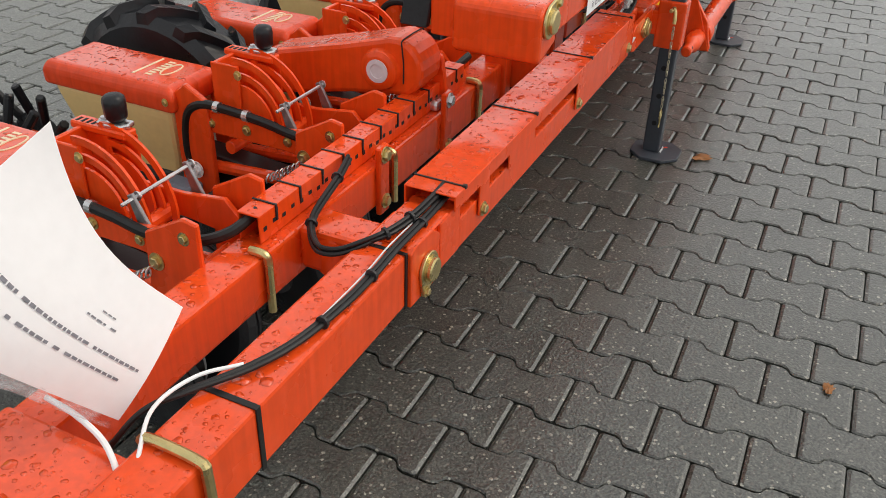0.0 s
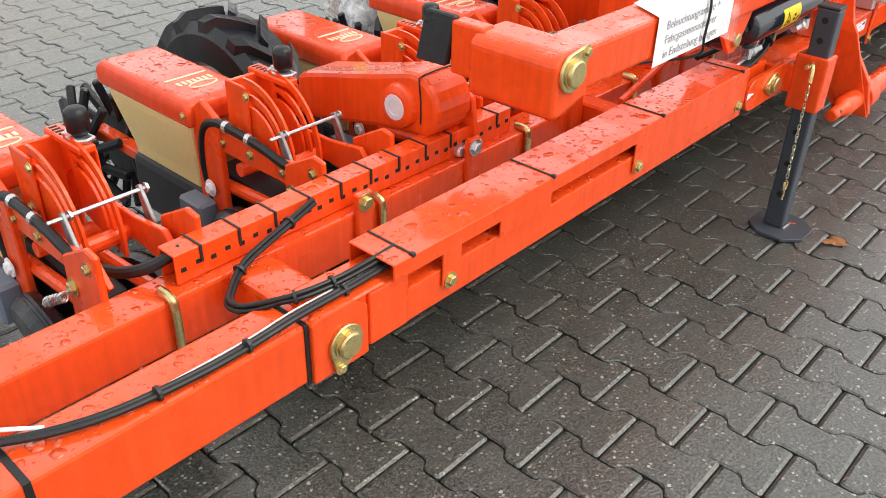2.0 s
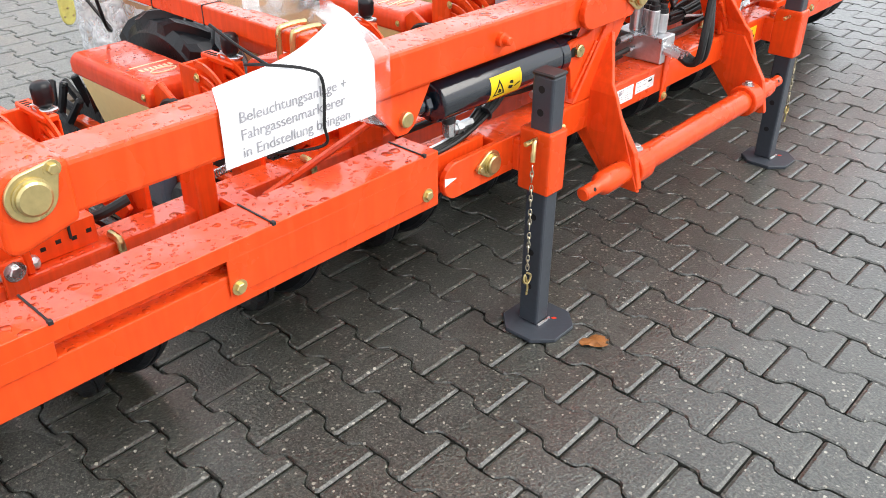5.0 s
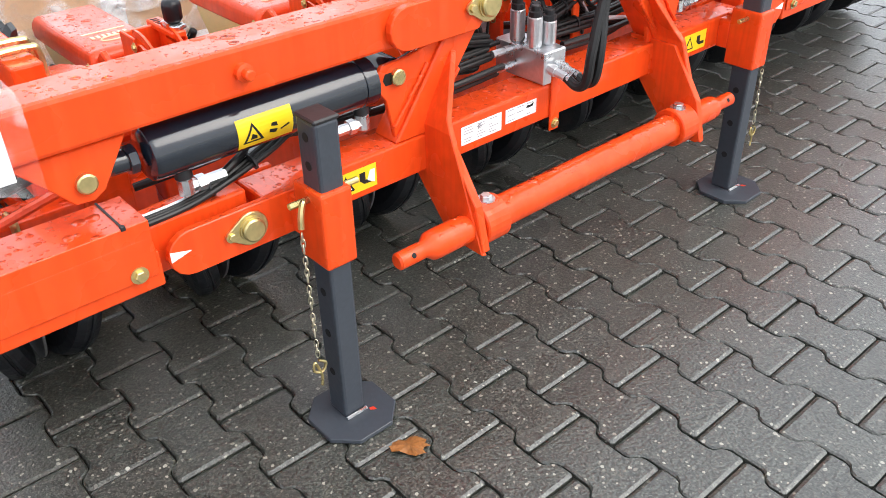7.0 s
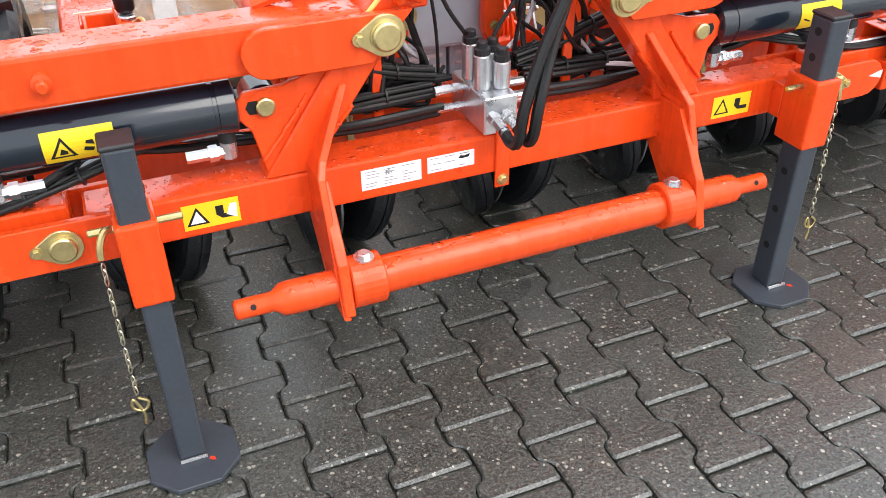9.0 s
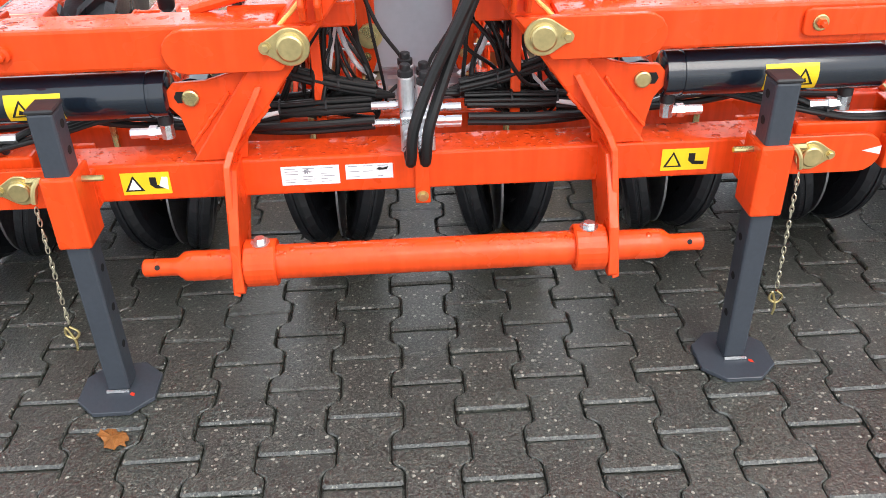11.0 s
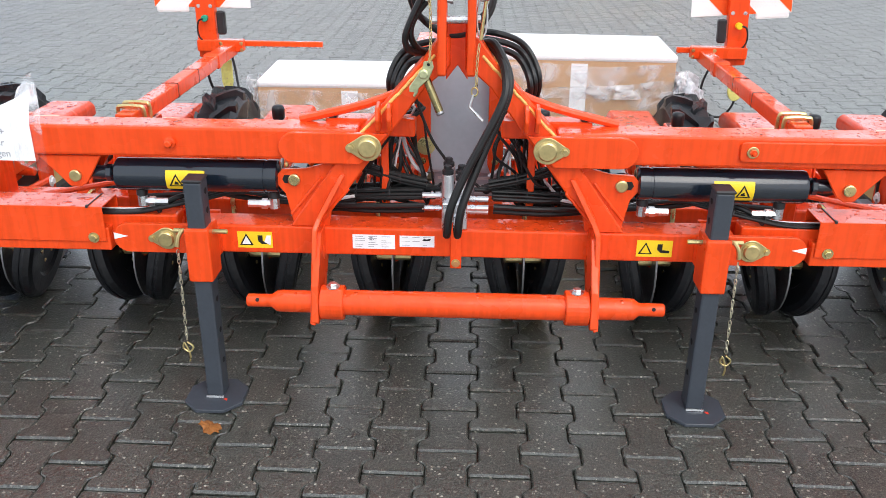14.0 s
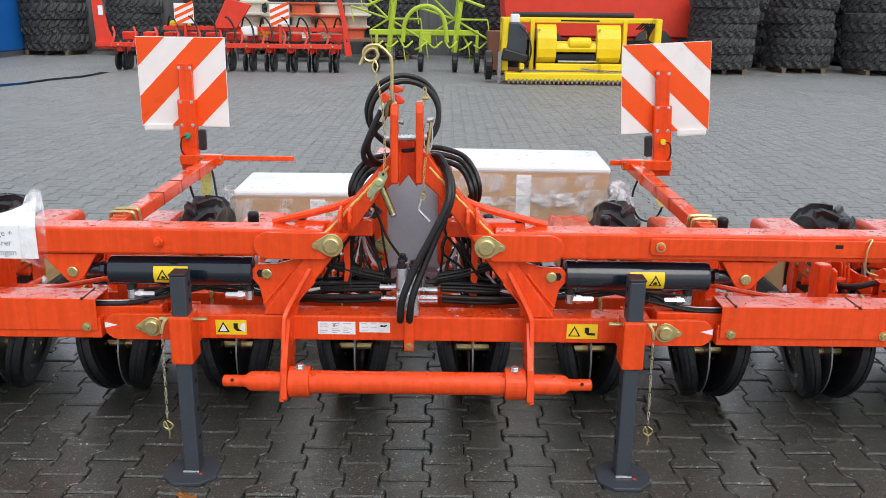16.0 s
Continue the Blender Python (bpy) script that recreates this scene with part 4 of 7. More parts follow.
# name plates on the centre beam
for yy, w, h in ((3.4365, 0.121, 0.043), (3.5595, 0.099, 0.034)):
    x = BX1 + 0.0012
    z = 0.4545 if w > 0.12 else 0.458
    dp("name_plate", boxes((x - 0.001, x, yy - w / 2, yy + w / 2, z - h / 2, z + h / 2), bevel=0), WHITE, "white printed label")
    random.seed(5)
    rows_of = 6 if w > 0.11 else 3
    for r in range(rows_of):
        for k in range(3):
            ya, zb = yy - w * 0.44 + k * w * 0.31, z + h * (0.36 - 0.72 * r / (rows_of - 1))
            if (r + k) % 5 != 3:
                dp("print_bar", boxes((x, x + 0.0003, ya, ya + w * random.uniform(0.1, 0.24), zb, zb + 0.0012), bevel=0), INK)
    if w > 0.11:  # square code and a small mark
        for a in range(5):
            for b in range(5):
                if random.random() < 0.6:
                    dp("code_dot", boxes((x, x + 0.0003, yy - 0.012 + 0.0025 * a, yy - 0.0095 + 0.0025 * a, z + 0.004 + 0.0025 * b, z + 0.0065 + 0.0025 * b), bevel=0), INK)
    else:  # dark emblem
        dp("emblem", prism([(yy + 0.015, z + 0.004), (yy + 0.02, z + 0.009), (yy + 0.028, z + 0.007), (yy + 0.04, z + 0.01), (yy + 0.037, z + 0.003), (yy + 0.022, z + 0.002)], "x", x, x + 0.0003, 0), DARK)
dp("strap", boxes((BX1, BX1 + 0.006, C - 0.016, C + 0.016, 0.378, 0.52), bevel=0.002))
dbolt((BX1 + 0.006, C, 0.396), (1, 0, 0), 0.0085)

# ---- hydraulic valve block and hoses ----
valve = thing("valve_block", "bare aluminium hydraulic valve block with solenoids on the red beam", "valve block", (-0.6, C + 0.005, 0.5))


def vp(name, bm, mat, label="", smooth=False):
    bm.transform(Matrix.Translation(LIFT - valve.location))
    return part(name, bm, mat, valve, label, smooth)


vp("block", boxes((-0.68, -0.522, C - 0.041, C + 0.03, 0.498, 0.575), bevel=0.003), ALU)
for i, (x, y, h) in enumerate(((-0.57, -0.026, 0.07), (-0.562, 0.012, 0.055), (-0.605, 0.012, 0.06), (-0.625, -0.025, 0.075))):
    vp("solenoid", lathe((x, C + y, 0.574), (0, 0, 1), [(0, 0.013), (0.006, 0.0175), (h, 0.0175), (h + 0.003, 0.014)], 18), ALU)
    vp("solenoid_cap", lathe((x, C + y, 0.574 + h), (0, 0, 1), [(0, 0.012), (0.003, 0.016), (0.014, 0.016), (0.016, 0.011), (0.026, 0.011), (0.028, 0.009)], 14), PLASTIC, "black plug")
for x, z, ds in ((-0.6, 0.535, (1,)), (-0.62, 0.555, (1,)), (-0.62, 0.517, (1,)), (-0.62, 0.525, (-1,)), (-0.63, 0.56, (-1,))):
    for d in ds:
        y = C + (-0.041 if d < 0 else 0.03)
        vp("fitting", lathe((x, y, z), (0, d, 0), [(0, 0.0075), (0.008, 0.0075), (0.008, 0.0095), (0.022, 0.0095), (0.022, 0.0075), (0.027, 0.0075), (0.027, 0.009), (0.06, 0.009)], 8), ZINC)
for y in (-0.026, 0.003):
    vp("elbow", lathe((-0.527, C + y, 0.54), (1, 0, -0.16), [(0, 0.01), (0.012, 0.01), (0.012, 0.0135), (0.028, 0.0135), (0.028, 0.0105), (0.07, 0.0105)], 8), ZINC)


def hose(name, pts, r, label="black rubber hydraulic hose", mat=BLACK, cat="hose", hang=LIFT):
    pts = [Vector(p) for p in pts]
    bm = tube([p - pts[0] for p in pts], r, 9, 7)
    ob = part(name, bm, mat, None, "", True)
    ob.location = pts[0] + hang
    return tagged(ob, label, cat)


for k, y in enumerate((-0.026, 0.003)):
    hose("hydraulic_hose", [(-0.47, C + y, 0.531), (-0.44, C + y + 0.002, 0.518), (-0.416, C + y + 0.004, 0.535), (-0.413, C + y + 0.012, 0.6), (-0.425 - 0.012 * k, C + 0.045 + y * 0.9, 0.69), (-0.435 - 0.02 * k, C + 0.081 + y * 0.6, 0.776), (-0.445 - 0.02 * k, C + 0.113 + y * 0.4, 0.85), (-0.46 - 0.02 * k, C + 0.13 + y * 0.3, 0.9), (-0.485 - 0.018 * k, C + 0.13 + y * 0.3, 0.94), (-0.53 - 0.01 * k, C + 0.112, 0.97 + 0.012 * k), (-0.585, C + 0.085, 0.995 + 0.014 * k), (-0.64, C + 0.04, 0.985)], 0.0112)
random.seed(11)
for i in range(9):  # loops of hose hung over the tower
    if i < 2:
        cy, cz, x, a0, a1 = 3.649 + 0.006 * i, 1.143 - 0.01 * i, -0.59 + 0.018 * i, -140, 330
        r = 0.11 - 0.006 * i
    elif i == 2:
        continue
    else:
        side = -1 if i % 2 else 1
        cy, cz, x = C + (-0.072 if side < 0 else 0.078), 0.858 + 0.004 * (i // 2), -0.63 - 0.016 * (i // 2)
        a0, a1 = (85, 215) if side < 0 else (95, -35)
        r = (0.098 if side < 0 else 0.106) + 0.013 * (i // 2 - 1)
    pts = [(x + 0.02 * math.sin(k), cy + r * math.cos(radians(a0 + (a1 - a0) * k / 12)), cz + r * math.sin(radians(a0 + (a1 - a0) * k / 12))) for k in range(13)]
    hose("hydraulic_hose", pts, 0.0082 if i < 2 else 0.009, "coiled black hydraulic hose hung on the red tower")
hose("hydraulic_hose", [(-0.5, C - 0.079, 1.163), (-0.497, C - 0.105, 1.112), (-0.495, C - 0.126, 1.066), (-0.5, C - 0.137, 1.03), (-0.515, C - 0.13, 1.0), (-0.55, C - 0.105, 0.985), (-0.61, C - 0.07, 0.98)], 0.0086)
hose("hydraulic_hose", [(-0.512, C - 0.077, 1.126), (-0.512, C - 0.1, 1.1), (-0.512, C - 0.12, 1.064), (-0.518, C - 0.123, 1.03), (-0.54, C - 0.108, 1.0), (-0.59, C - 0.08, 0.975)], 0.0086)
for fx, fz in ((-0.5, 1.158), (-0.512, 1.121)):
    dp("hose_ferrule", rod((fx, C - 0.083, fz), (fx - 0.002, C - 0.066, fz + 0.034), 0.0092, 10), ZINC)
for s in (-1, 1):
    Y = lambda v: C + s * v
    for k, (x, z) in enumerate(((-0.6, 0.54), (-0.64, 0.55), (-0.62, 0.518))):  # valve to rams
        hose("hydraulic_hose", [(x, Y(0.095 if s < 0 else 0.105), z), (x, Y(0.26), z - 0.005), (x - 0.02, Y(0.4), z - 0.012 + 0.006 * k), (x - 0.015, Y(0.6), 0.545 + 0.008 * k), (-0.62, Y(0.72), 0.56 + 0.008 * k), *([(-0.575, Y(0.79), 0.562), (-0.565, Y(0.828), 0.549)] if k == 0 else [(-0.64, Y(0.8), 0.545), (-0.68, Y(0.95), 0.52)])], 0.0078)
    for k in range(4):  # along the wing, into the cable cover
        hose("cable", [(-0.64, Y(0.3), 0.55 - 0.012 * k), (-0.63, Y(0.45), 0.53), (-0.635 + 0.008 * k, Y(0.62), 0.575 - 0.004 * k), (-0.595 + 0.008 * k, Y(0.73), 0.566 - 0.004 * k), (-0.575 + 0.008 * k, Y(0.83), 0.534 + 0.003 * (k % 2)), (-0.572 + 0.008 * k, Y(0.92), 0.52), (-0.575 + 0.009 * k, Y(1.05), 0.517)], 0.0055, "bundle of black cables led into the red cover", BLACK if k else WHITE, "cable")
    for v, z in ((0.77, 0.55), (0.86, 0.528)):
        dp("cable_tie", lathe((-0.567, Y(v), z), (0, 1, -0.3 * s), [(0, 0.017), (0.004, 0.017)], 10), PLASTIC)
    for k in range(20):  # thin wiring behind the tower
        a, b = random.uniform(0.1, 0.24), random.uniform(0.06, 0.34)
        z0, z1 = random.uniform(0.55, 0.75), random.uniform(0.5, 0.58)
        hose("wire", [(-0.7 - 0.01 * k, Y(0.19), 0.86 - 0.012 * k), (-0.68, Y(a), z0 + 0.06), (-0.7 + 0.06 * random.random(), Y((a + b) / 2), z0 - 0.02), (-0.69, Y(b), z1), (-0.72, Y(b + random.uniform(-0.06, 0.2)), z1 - random.uniform(-0.03, 0.04))], random.choice((0.0035, 0.0045, 0.006)), "thin black wiring behind the tower", BLACK if k != 9 else BUSH, "wire")
    for k in range(5):
        hose("cable", [(-0.66 - 0.01 * k, Y(0.05 + 0.01 * k), 0.57), (-0.68, Y(0.15), 0.56 + 0.01 * k), (-0.69, Y(0.25), 0.57 - 0.012 * k), (-0.7, Y(0.42), 0.545 + 0.01 * (k % 3)), (-0.71, Y(0.62), 0.53 + 0.008 * k)], 0.006, "black cable bundle behind the valve block", BLACK, "cable")
for s in (-1, 1):  # fat tied bundles either side of the valve block
    Y = lambda v: C + s * v
    for k in range(6):
        a = 2 * math.pi * k / 6
        dx, dz = 0.012 * math.cos(a), 0.011 * math.sin(a)
        hose("cable", [(-0.66 + dx, Y(0.09), 0.585 + dz), (-0.665 + dx, Y(0.17), 0.6 + dz), (-0.67 + dx, Y(0.26), 0.625 + dz), (-0.69 + dx, Y(0.36), 0.65 + dz), (-0.75 + dx, Y(0.42), 0.66 + dz)], 0.0058, "tied bundle of black cables beside the valve block", BLACK, "cable")
        hose("cable", [(-0.65 + dx, Y(0.1), 0.56 + dz), (-0.65 + dx, Y(0.2), 0.558 + dz), (-0.655 + dx, Y(0.32), 0.552 + dz), (-0.665 + dx, Y(0.5), 0.56 + dz)], 0.0052, "tied bundle of black cables beside the valve block", BLACK, "cable")
    for v, z, x in ((0.17, 0.6, -0.665), (0.27, 0.628, -0.671), (0.2, 0.558, -0.65), (0.3, 0.553, -0.654)):
        dp("cable_tie", lathe((x, Y(v), z), (0, 1, 0), [(0, 0.0195), (0.004, 0.0195)], 12), PLASTIC)
    hose("conduit", [(-0.72, Y(0.17), 0.8), (-0.71, Y(0.16), 0.7), (-0.7, Y(0.13), 0.63), (-0.69, Y(0.09), 0.6)], 0.0055, "pale grey cable down the tower", BUSH, "cable")
    hose("cable", [(-0.64, Y(0.14), 0.9), (-0.63, Y(0.08), 0.74), (-0.63, Y(0.03), 0.66), (-0.62, Y(0.01), 0.6)], 0.0042, "thin black cable to a solenoid plug", BLACK, "cable")
dp("wiring_bracket", lathe((-0.8, C - 0.1, 0.66), (1, 0, 0), [(0, 0.028), (0.012, 0.028)], 18), GOLD, "yellow-plated wiring bracket")
# cable loop and bundle on the near wing, with ties
Y = lambda v: C - v
LOOP = [(-0.557, 1.46, 0.52), (-0.556, 1.4, 0.518), (-0.56, 1.33, 0.515), (-0.574, 1.266, 0.512), (-0.6, 1.222, 0.503), (-0.635, 1.203, 0.488), (-0.675, 1.207, 0.478), (-0.71, 1.236, 0.473), (-0.739, 1.275, 0.478), (-0.75, 1.31, 0.488), (-0.757, 1.398, 0.512), (-0.775, 1.47, 0.52)]
for k, (dx, dz) in enumerate(((0, 0.0), (0.009, 0.003), (0.004, 0.009))):
    hose("cable", [(x + dx * (1 if y > 1.25 else 0.3), y + (dx if y < 1.25 else 0), z + dz) for x, y, z in LOOP], 0.0043, "black cables tied in a loop between the beams", BLACK, "cable", LIFT + NEAR)
for i in (2, 3, 8, 10):
    p0, p1 = Vector(LOOP[i]), Vector(LOOP[i + 1])
    dp("cable_tie", lathe(p0 + NEAR + Vector((0.004, 0, 0.004)), p1 - p0, [(0, 0.0125), (0.005, 0.0125)], 10), PLASTIC)
for k in range(2):
    d = 0.009 * k
    hose("cable", [(-0.545 + d, 1.46, 0.514), (-0.54 + d, 1.36, 0.514), (-0.54 + d, 1.24, 0.513), (-0.538 + d, 1.15, 0.509), (-0.538 + d, 1.06, 0.509), (-0.55 + d, 0.95, 0.509), (-0.575 + d, 0.87, 0.51), (-0.615 + d * 0.5, 0.79, 0.512), (-0.65, 0.74, 0.5), (-0.69, 0.7, 0.44)], 0.0043, "black cable lying along the wet red beam", BLACK, "cable", LIFT + NEAR)
hose("cable", [(-0.553, 1.46, 0.513), (-0.55, 1.36, 0.512), (-0.551, 1.24, 0.511), (-0.548, 1.15, 0.507), (-0.547, 1.0, 0.507)], 0.0015, "white cable beside a black one on the beam", WHITE, "cable", LIFT + NEAR)
for y, x in ((1.33, -0.536), (1.143, -0.533), (1.0, -0.536)):
    dp("cable_tie", lathe((x, y - 0.03, 0.5285), (0.05, 1, 0), [(0, 0.0115), (0.005, 0.0115)], 10), PLASTIC)
hose("cable", [(-0.582, Y(2.8), 0.511), (-0.615, Y(2.86), 0.521), (-0.626, Y(2.93), 0.518), (-0.6, Y(2.99), 0.5), (-0.57, Y(3.06), 0.44)], 0.003, "loose white cable end over the red beam", WHITE, "cable", LIFT + NEAR)
hose("cable", [(-0.76, Y(2.98), 0.52), (-0.7, Y(2.985), 0.515), (-0.64, Y(3.0), 0.5), (-0.58, Y(3.04), 0.46)], 0.0042, "loose white cable end over the red beam", WHITE, "cable", LIFT + NEAR)
scrap = plate_quad((-0.805, 1.27, 0.5065), (0.018, 0.004, 0), (-0.004, 0.03, 0.001), WHITE, "paper_scrap", None)
tagged(scrap, "torn scrap of white paper on the red toolbar", "paper")
for v, wide in ((2.46, 0.004), (2.885, 0.005)):
    strap = prism([(-0.612, 0.518), (-0.612, 0.5205), (-0.5175, 0.5205), (-0.5175, 0.405), (-0.52, 0.405), (-0.52, 0.518)], "y", *sorted((Y(v - wide), Y(v + wide))), 0.0005)
    dp("rubber_strap", strap, BLACK, "black rubber strap")
for v in (1.04, 1.435, 1.85, 2.24):
    for s in (-1, 1):
        dp("cable_tie", boxes((BX0 + 0.006, BX1 + 0.0195, *sorted((C + s * (v - 0.002), C + s * (v + 0.002))), 0.5492, 0.5515), bevel=0.0005), PLASTIC)
        dp("tie_head", boxes((BX1 + 0.011, BX1 + 0.02, *sorted((C + s * (v - 0.004), C + s * (v + 0.004))), 0.546, 0.554), bevel=0.0008), PLASTIC)

# pins and chains on the tower
dp("top_pin", tube([(-0.51, C + v, z) for v, z in ((-0.05, 1.165), (-0.05, 1.24), (-0.051, 1.3), (-0.059, 1.32), (-0.085, 1.343), (-0.103, 1.346), (-0.122, 1.341), (-0.133, 1.324), (-0.129, 1.306), (-0.112, 1.299), (-0.095, 1.307), (-0.091, 1.322), (-0.1, 1.335), (-0.114, 1.335), (-0.126, 1.325), (-0.135, 1.308), (-0.144, 1.288))], 0.005, 9), GOLD, "yellow-plated pin with a curled handle")
# coupling with an open red dust cap behind the near plate
dp("coupling", lathe((-0.51, C - 0.066, 1.14), (0, 0.08, 1), [(0, 0.011), (0.012, 0.011), (0.012, 0.0135), (0.04, 0.0135), (0.042, 0.015), (0.05, 0.015)], 14), OLIVE, "dark coupling")
for outline, x in (([(-0.062, 1.225), (-0.046, 1.232), (-0.02, 1.222), (-0.014, 1.226), (-0.018, 1.212), (-0.036, 1.206), (-0.06, 1.212)], -0.535),
                   ([(-0.083, 1.205), (-0.07, 1.212), (-0.056, 1.2), (-0.06, 1.184), (-0.074, 1.178), (-0.084, 1.186)], -0.505),
                   ([(-0.043, 1.206), (-0.028, 1.2), (-0.012, 1.186), (-0.016, 1.176), (-0.03, 1.174), (-0.042, 1.186)], -0.53)):
    dp("dust_cap", prism([(C + v, z) for v, z in outline], "x", x, x + 0.014, 0.004, 2), RED_DULL, "torn red plastic dust cap")
dp("snap_hook", tube([(-0.5, C - 0.1, 1.302), (-0.495, C - 0.107, 1.285), (-0.493, C - 0.098, 1.268), (-0.495, C - 0.091, 1.285), (-0.5, C - 0.098, 1.302)], 0.0026, 7), GOLD)
dp("pin_chain", chain([(-0.49, C - 0.097, 1.268), (-0.475, C - 0.083, 1.21), (-0.47, C - 0.073, 1.13), (-0.465, C - 0.07, 1.05), (-0.458, C - 0.072, 0.98)], 0.0125, 0.0034, 0.0013), GOLD)
dp("pin_chain", chain([(-0.468, C + 0.053, 1.03), (-0.464, C + 0.048, 0.98), (-0.464, C + 0.047, 0.915)], 0.0125, 0.0036, 0.0014), GOLD)
dp("shackle", boxes((-0.505, -0.48, C + 0.04, C + 0.062, 1.192, 1.201), bevel=0.003), GOLD)
dp("shackle_link", tube([(-0.49, C + 0.043, 1.175), (-0.49, C + 0.043, 1.22), (-0.49, C + 0.05, 1.225), (-0.49, C + 0.055, 1.19)], 0.0025, 7), GOLD)
# linch pin through the end of the top link pin
dp("linch_pin", rod((-0.49, C + 0.068, 1.137), (-0.485, C + 0.055, 1.03), 0.0045, 10), GOLD)
dp("linch_ring", tube([(-0.488, C + 0.058 + 0.013 * math.sin(2 * math.pi * k / 12), 1.085 + 0.05 * math.cos(2 * math.pi * k / 12)) for k in range(13)], 0.0024, 7), ZINC)
dp("linch_head", lathe((-0.488, C + 0.052, 1.131), (0, 1, 0.2), [(0, 0.006), (0.004, 0.0085), (0.02, 0.0085), (0.024, 0.005)], 12), ZINC)
dp("toggle_ring", tube([(-0.46, C + 0.043 + 0.008 * math.sin(2 * math.pi * k / 10), 0.905 + 0.011 * math.cos(2 * math.pi * k / 10)) for k in range(11)], 0.0022, 6), GOLD)
dp("toggle", rod((-0.46, C + 0.04, 0.898), (-0.458, C + 0.031, 0.864), 0.0035, 8), ZINC)
dp("toggle", rod((-0.458, C + 0.031, 0.866), (-0.452, C + 0.066, 0.83), 0.0042, 8), ZINC)
dp("handle_plate", prism([(C + v, z) for v, z in ((-0.088, 0.979), (-0.066, 0.982), (-0.0615, 0.9645), (-0.0736, 0.9354), (-0.1, 0.911), (-0.103, 0.898), (-0.111, 0.887), (-0.115, 0.89), (-0.112, 0.9), (-0.1248, 0.9014), (-0.124, 0.916), (-0.1023, 0.945), (-0.0904, 0.96))], "x", -0.468, -0.462, 0.0015), GREENISH, "stamped plated bracket")
dp("plate_rivet", lathe((-0.462, C - 0.088, 0.947), (1, 0, 0), [(0, 0.013), (0.003, 0.0125), (0.005, 0.009)], 14), GREENISH)
dp("plate_eye", lathe((-0.462, C - 0.075, 0.972), (1, 0, 0), [(0, 0.004), (0.0006, 0.004)], 10), DARK)
dp("spare_pin", rod((-0.485, C - 0.084, 0.935), (-0.455, C - 0.043, 0.846), 0.0108, 18), OLIVE, "spare hitch pin")
dp("pin_end", lathe((-0.457, C - 0.0455, 0.8515), (0.3, 0.42, -0.9), [(0, 0.0112), (0.006, 0.0112), (0.009, 0.008)], 18), STEEL)

# grey control box behind the tower
cb = thing("control_box", "grey steel control box with a wet red lid behind the tower", "control box", (-0.95, C, 0.617))
part("case", boxes((-0.12, 0.1, -0.13, 0.13, -0.045, 0.335), bevel=0.006, seg=2), GREY, cb)
part("door", boxes((0.1, 0.106, -0.12, 0.12, -0.035, 0.325), bevel=0.002), GREY, cb)
part("lid", boxes((-0.14, 0.112, -0.137, 0.137, 0.335, 0.35), bevel=0.005, seg=2), RED, cb, "wet red lid")
for ya, yb in ((-0.08, 0.03), (0.037, 0.137)):
    part("module", boxes((-0.06, 0.075, ya, yb, -0.135, -0.05), bevel=0.005, seg=2), GREY, cb, "pale grey module")
    for k in range(3):
        part("module_rib", boxes((0.075, 0.078, ya + 0.012, yb - 0.012, -0.125 + 0.026 * k, -0.116 + 0.026 * k), bevel=0.001), BUSH, cb)
part("foot", boxes((-0.09, 0.05, -0.1, 0.13, -0.165, -0.135), bevel=0.004), RED, cb)

# ---- row units ----
def ring_sector(cx, cz, r0, r1, a0, a1, y0, y1, n=12, bm=None):
    bm = bm or bmesh.new()
    rows = []
    for i in range(n + 1):
        a = radians(a0 + (a1 - a0) * i / n)
        rows.append([bm.verts.new((cx + r * math.cos(a), y, cz + r * math.sin(a))) for r, y in ((r0, y0), (r1, y0), (r1, y1), (r0, y1))])
    for p, q in zip(rows, rows[1:]):
        for i in range(4):
            j = (i + 1) % 4
            bm.faces.new((p[i], p[j], q[j], q[i]))
    bm.faces.new(rows[0][::-1]), bm.faces.new(rows[-1])
    bmesh.ops.recalc_face_normals(bm, faces=bm.faces)
    return bm


def wheel_mesh(r, w, rim, grooves=True):
    h = w / 2
    prof_ = [(-h * 0.7, rim), (-h, rim + 0.012), (-h, r * 0.86), (-h * 0.8, r * 0.96), (-h * 0.3, r), (-h * 0.12, r), (-h * 0.08, r - 0.004), (h * 0.08, r - 0.004), (h * 0.12, r), (h * 0.3, r), (h * 0.8, r * 0.96), (h, r * 0.86), (h, rim + 0.012), (h * 0.7, rim)]
    return lathe((0, 0, 0), (0, 1, 0), prof_, 36)


TALL = 1.11  # the units stand this much taller than drawn; wheels are kept round


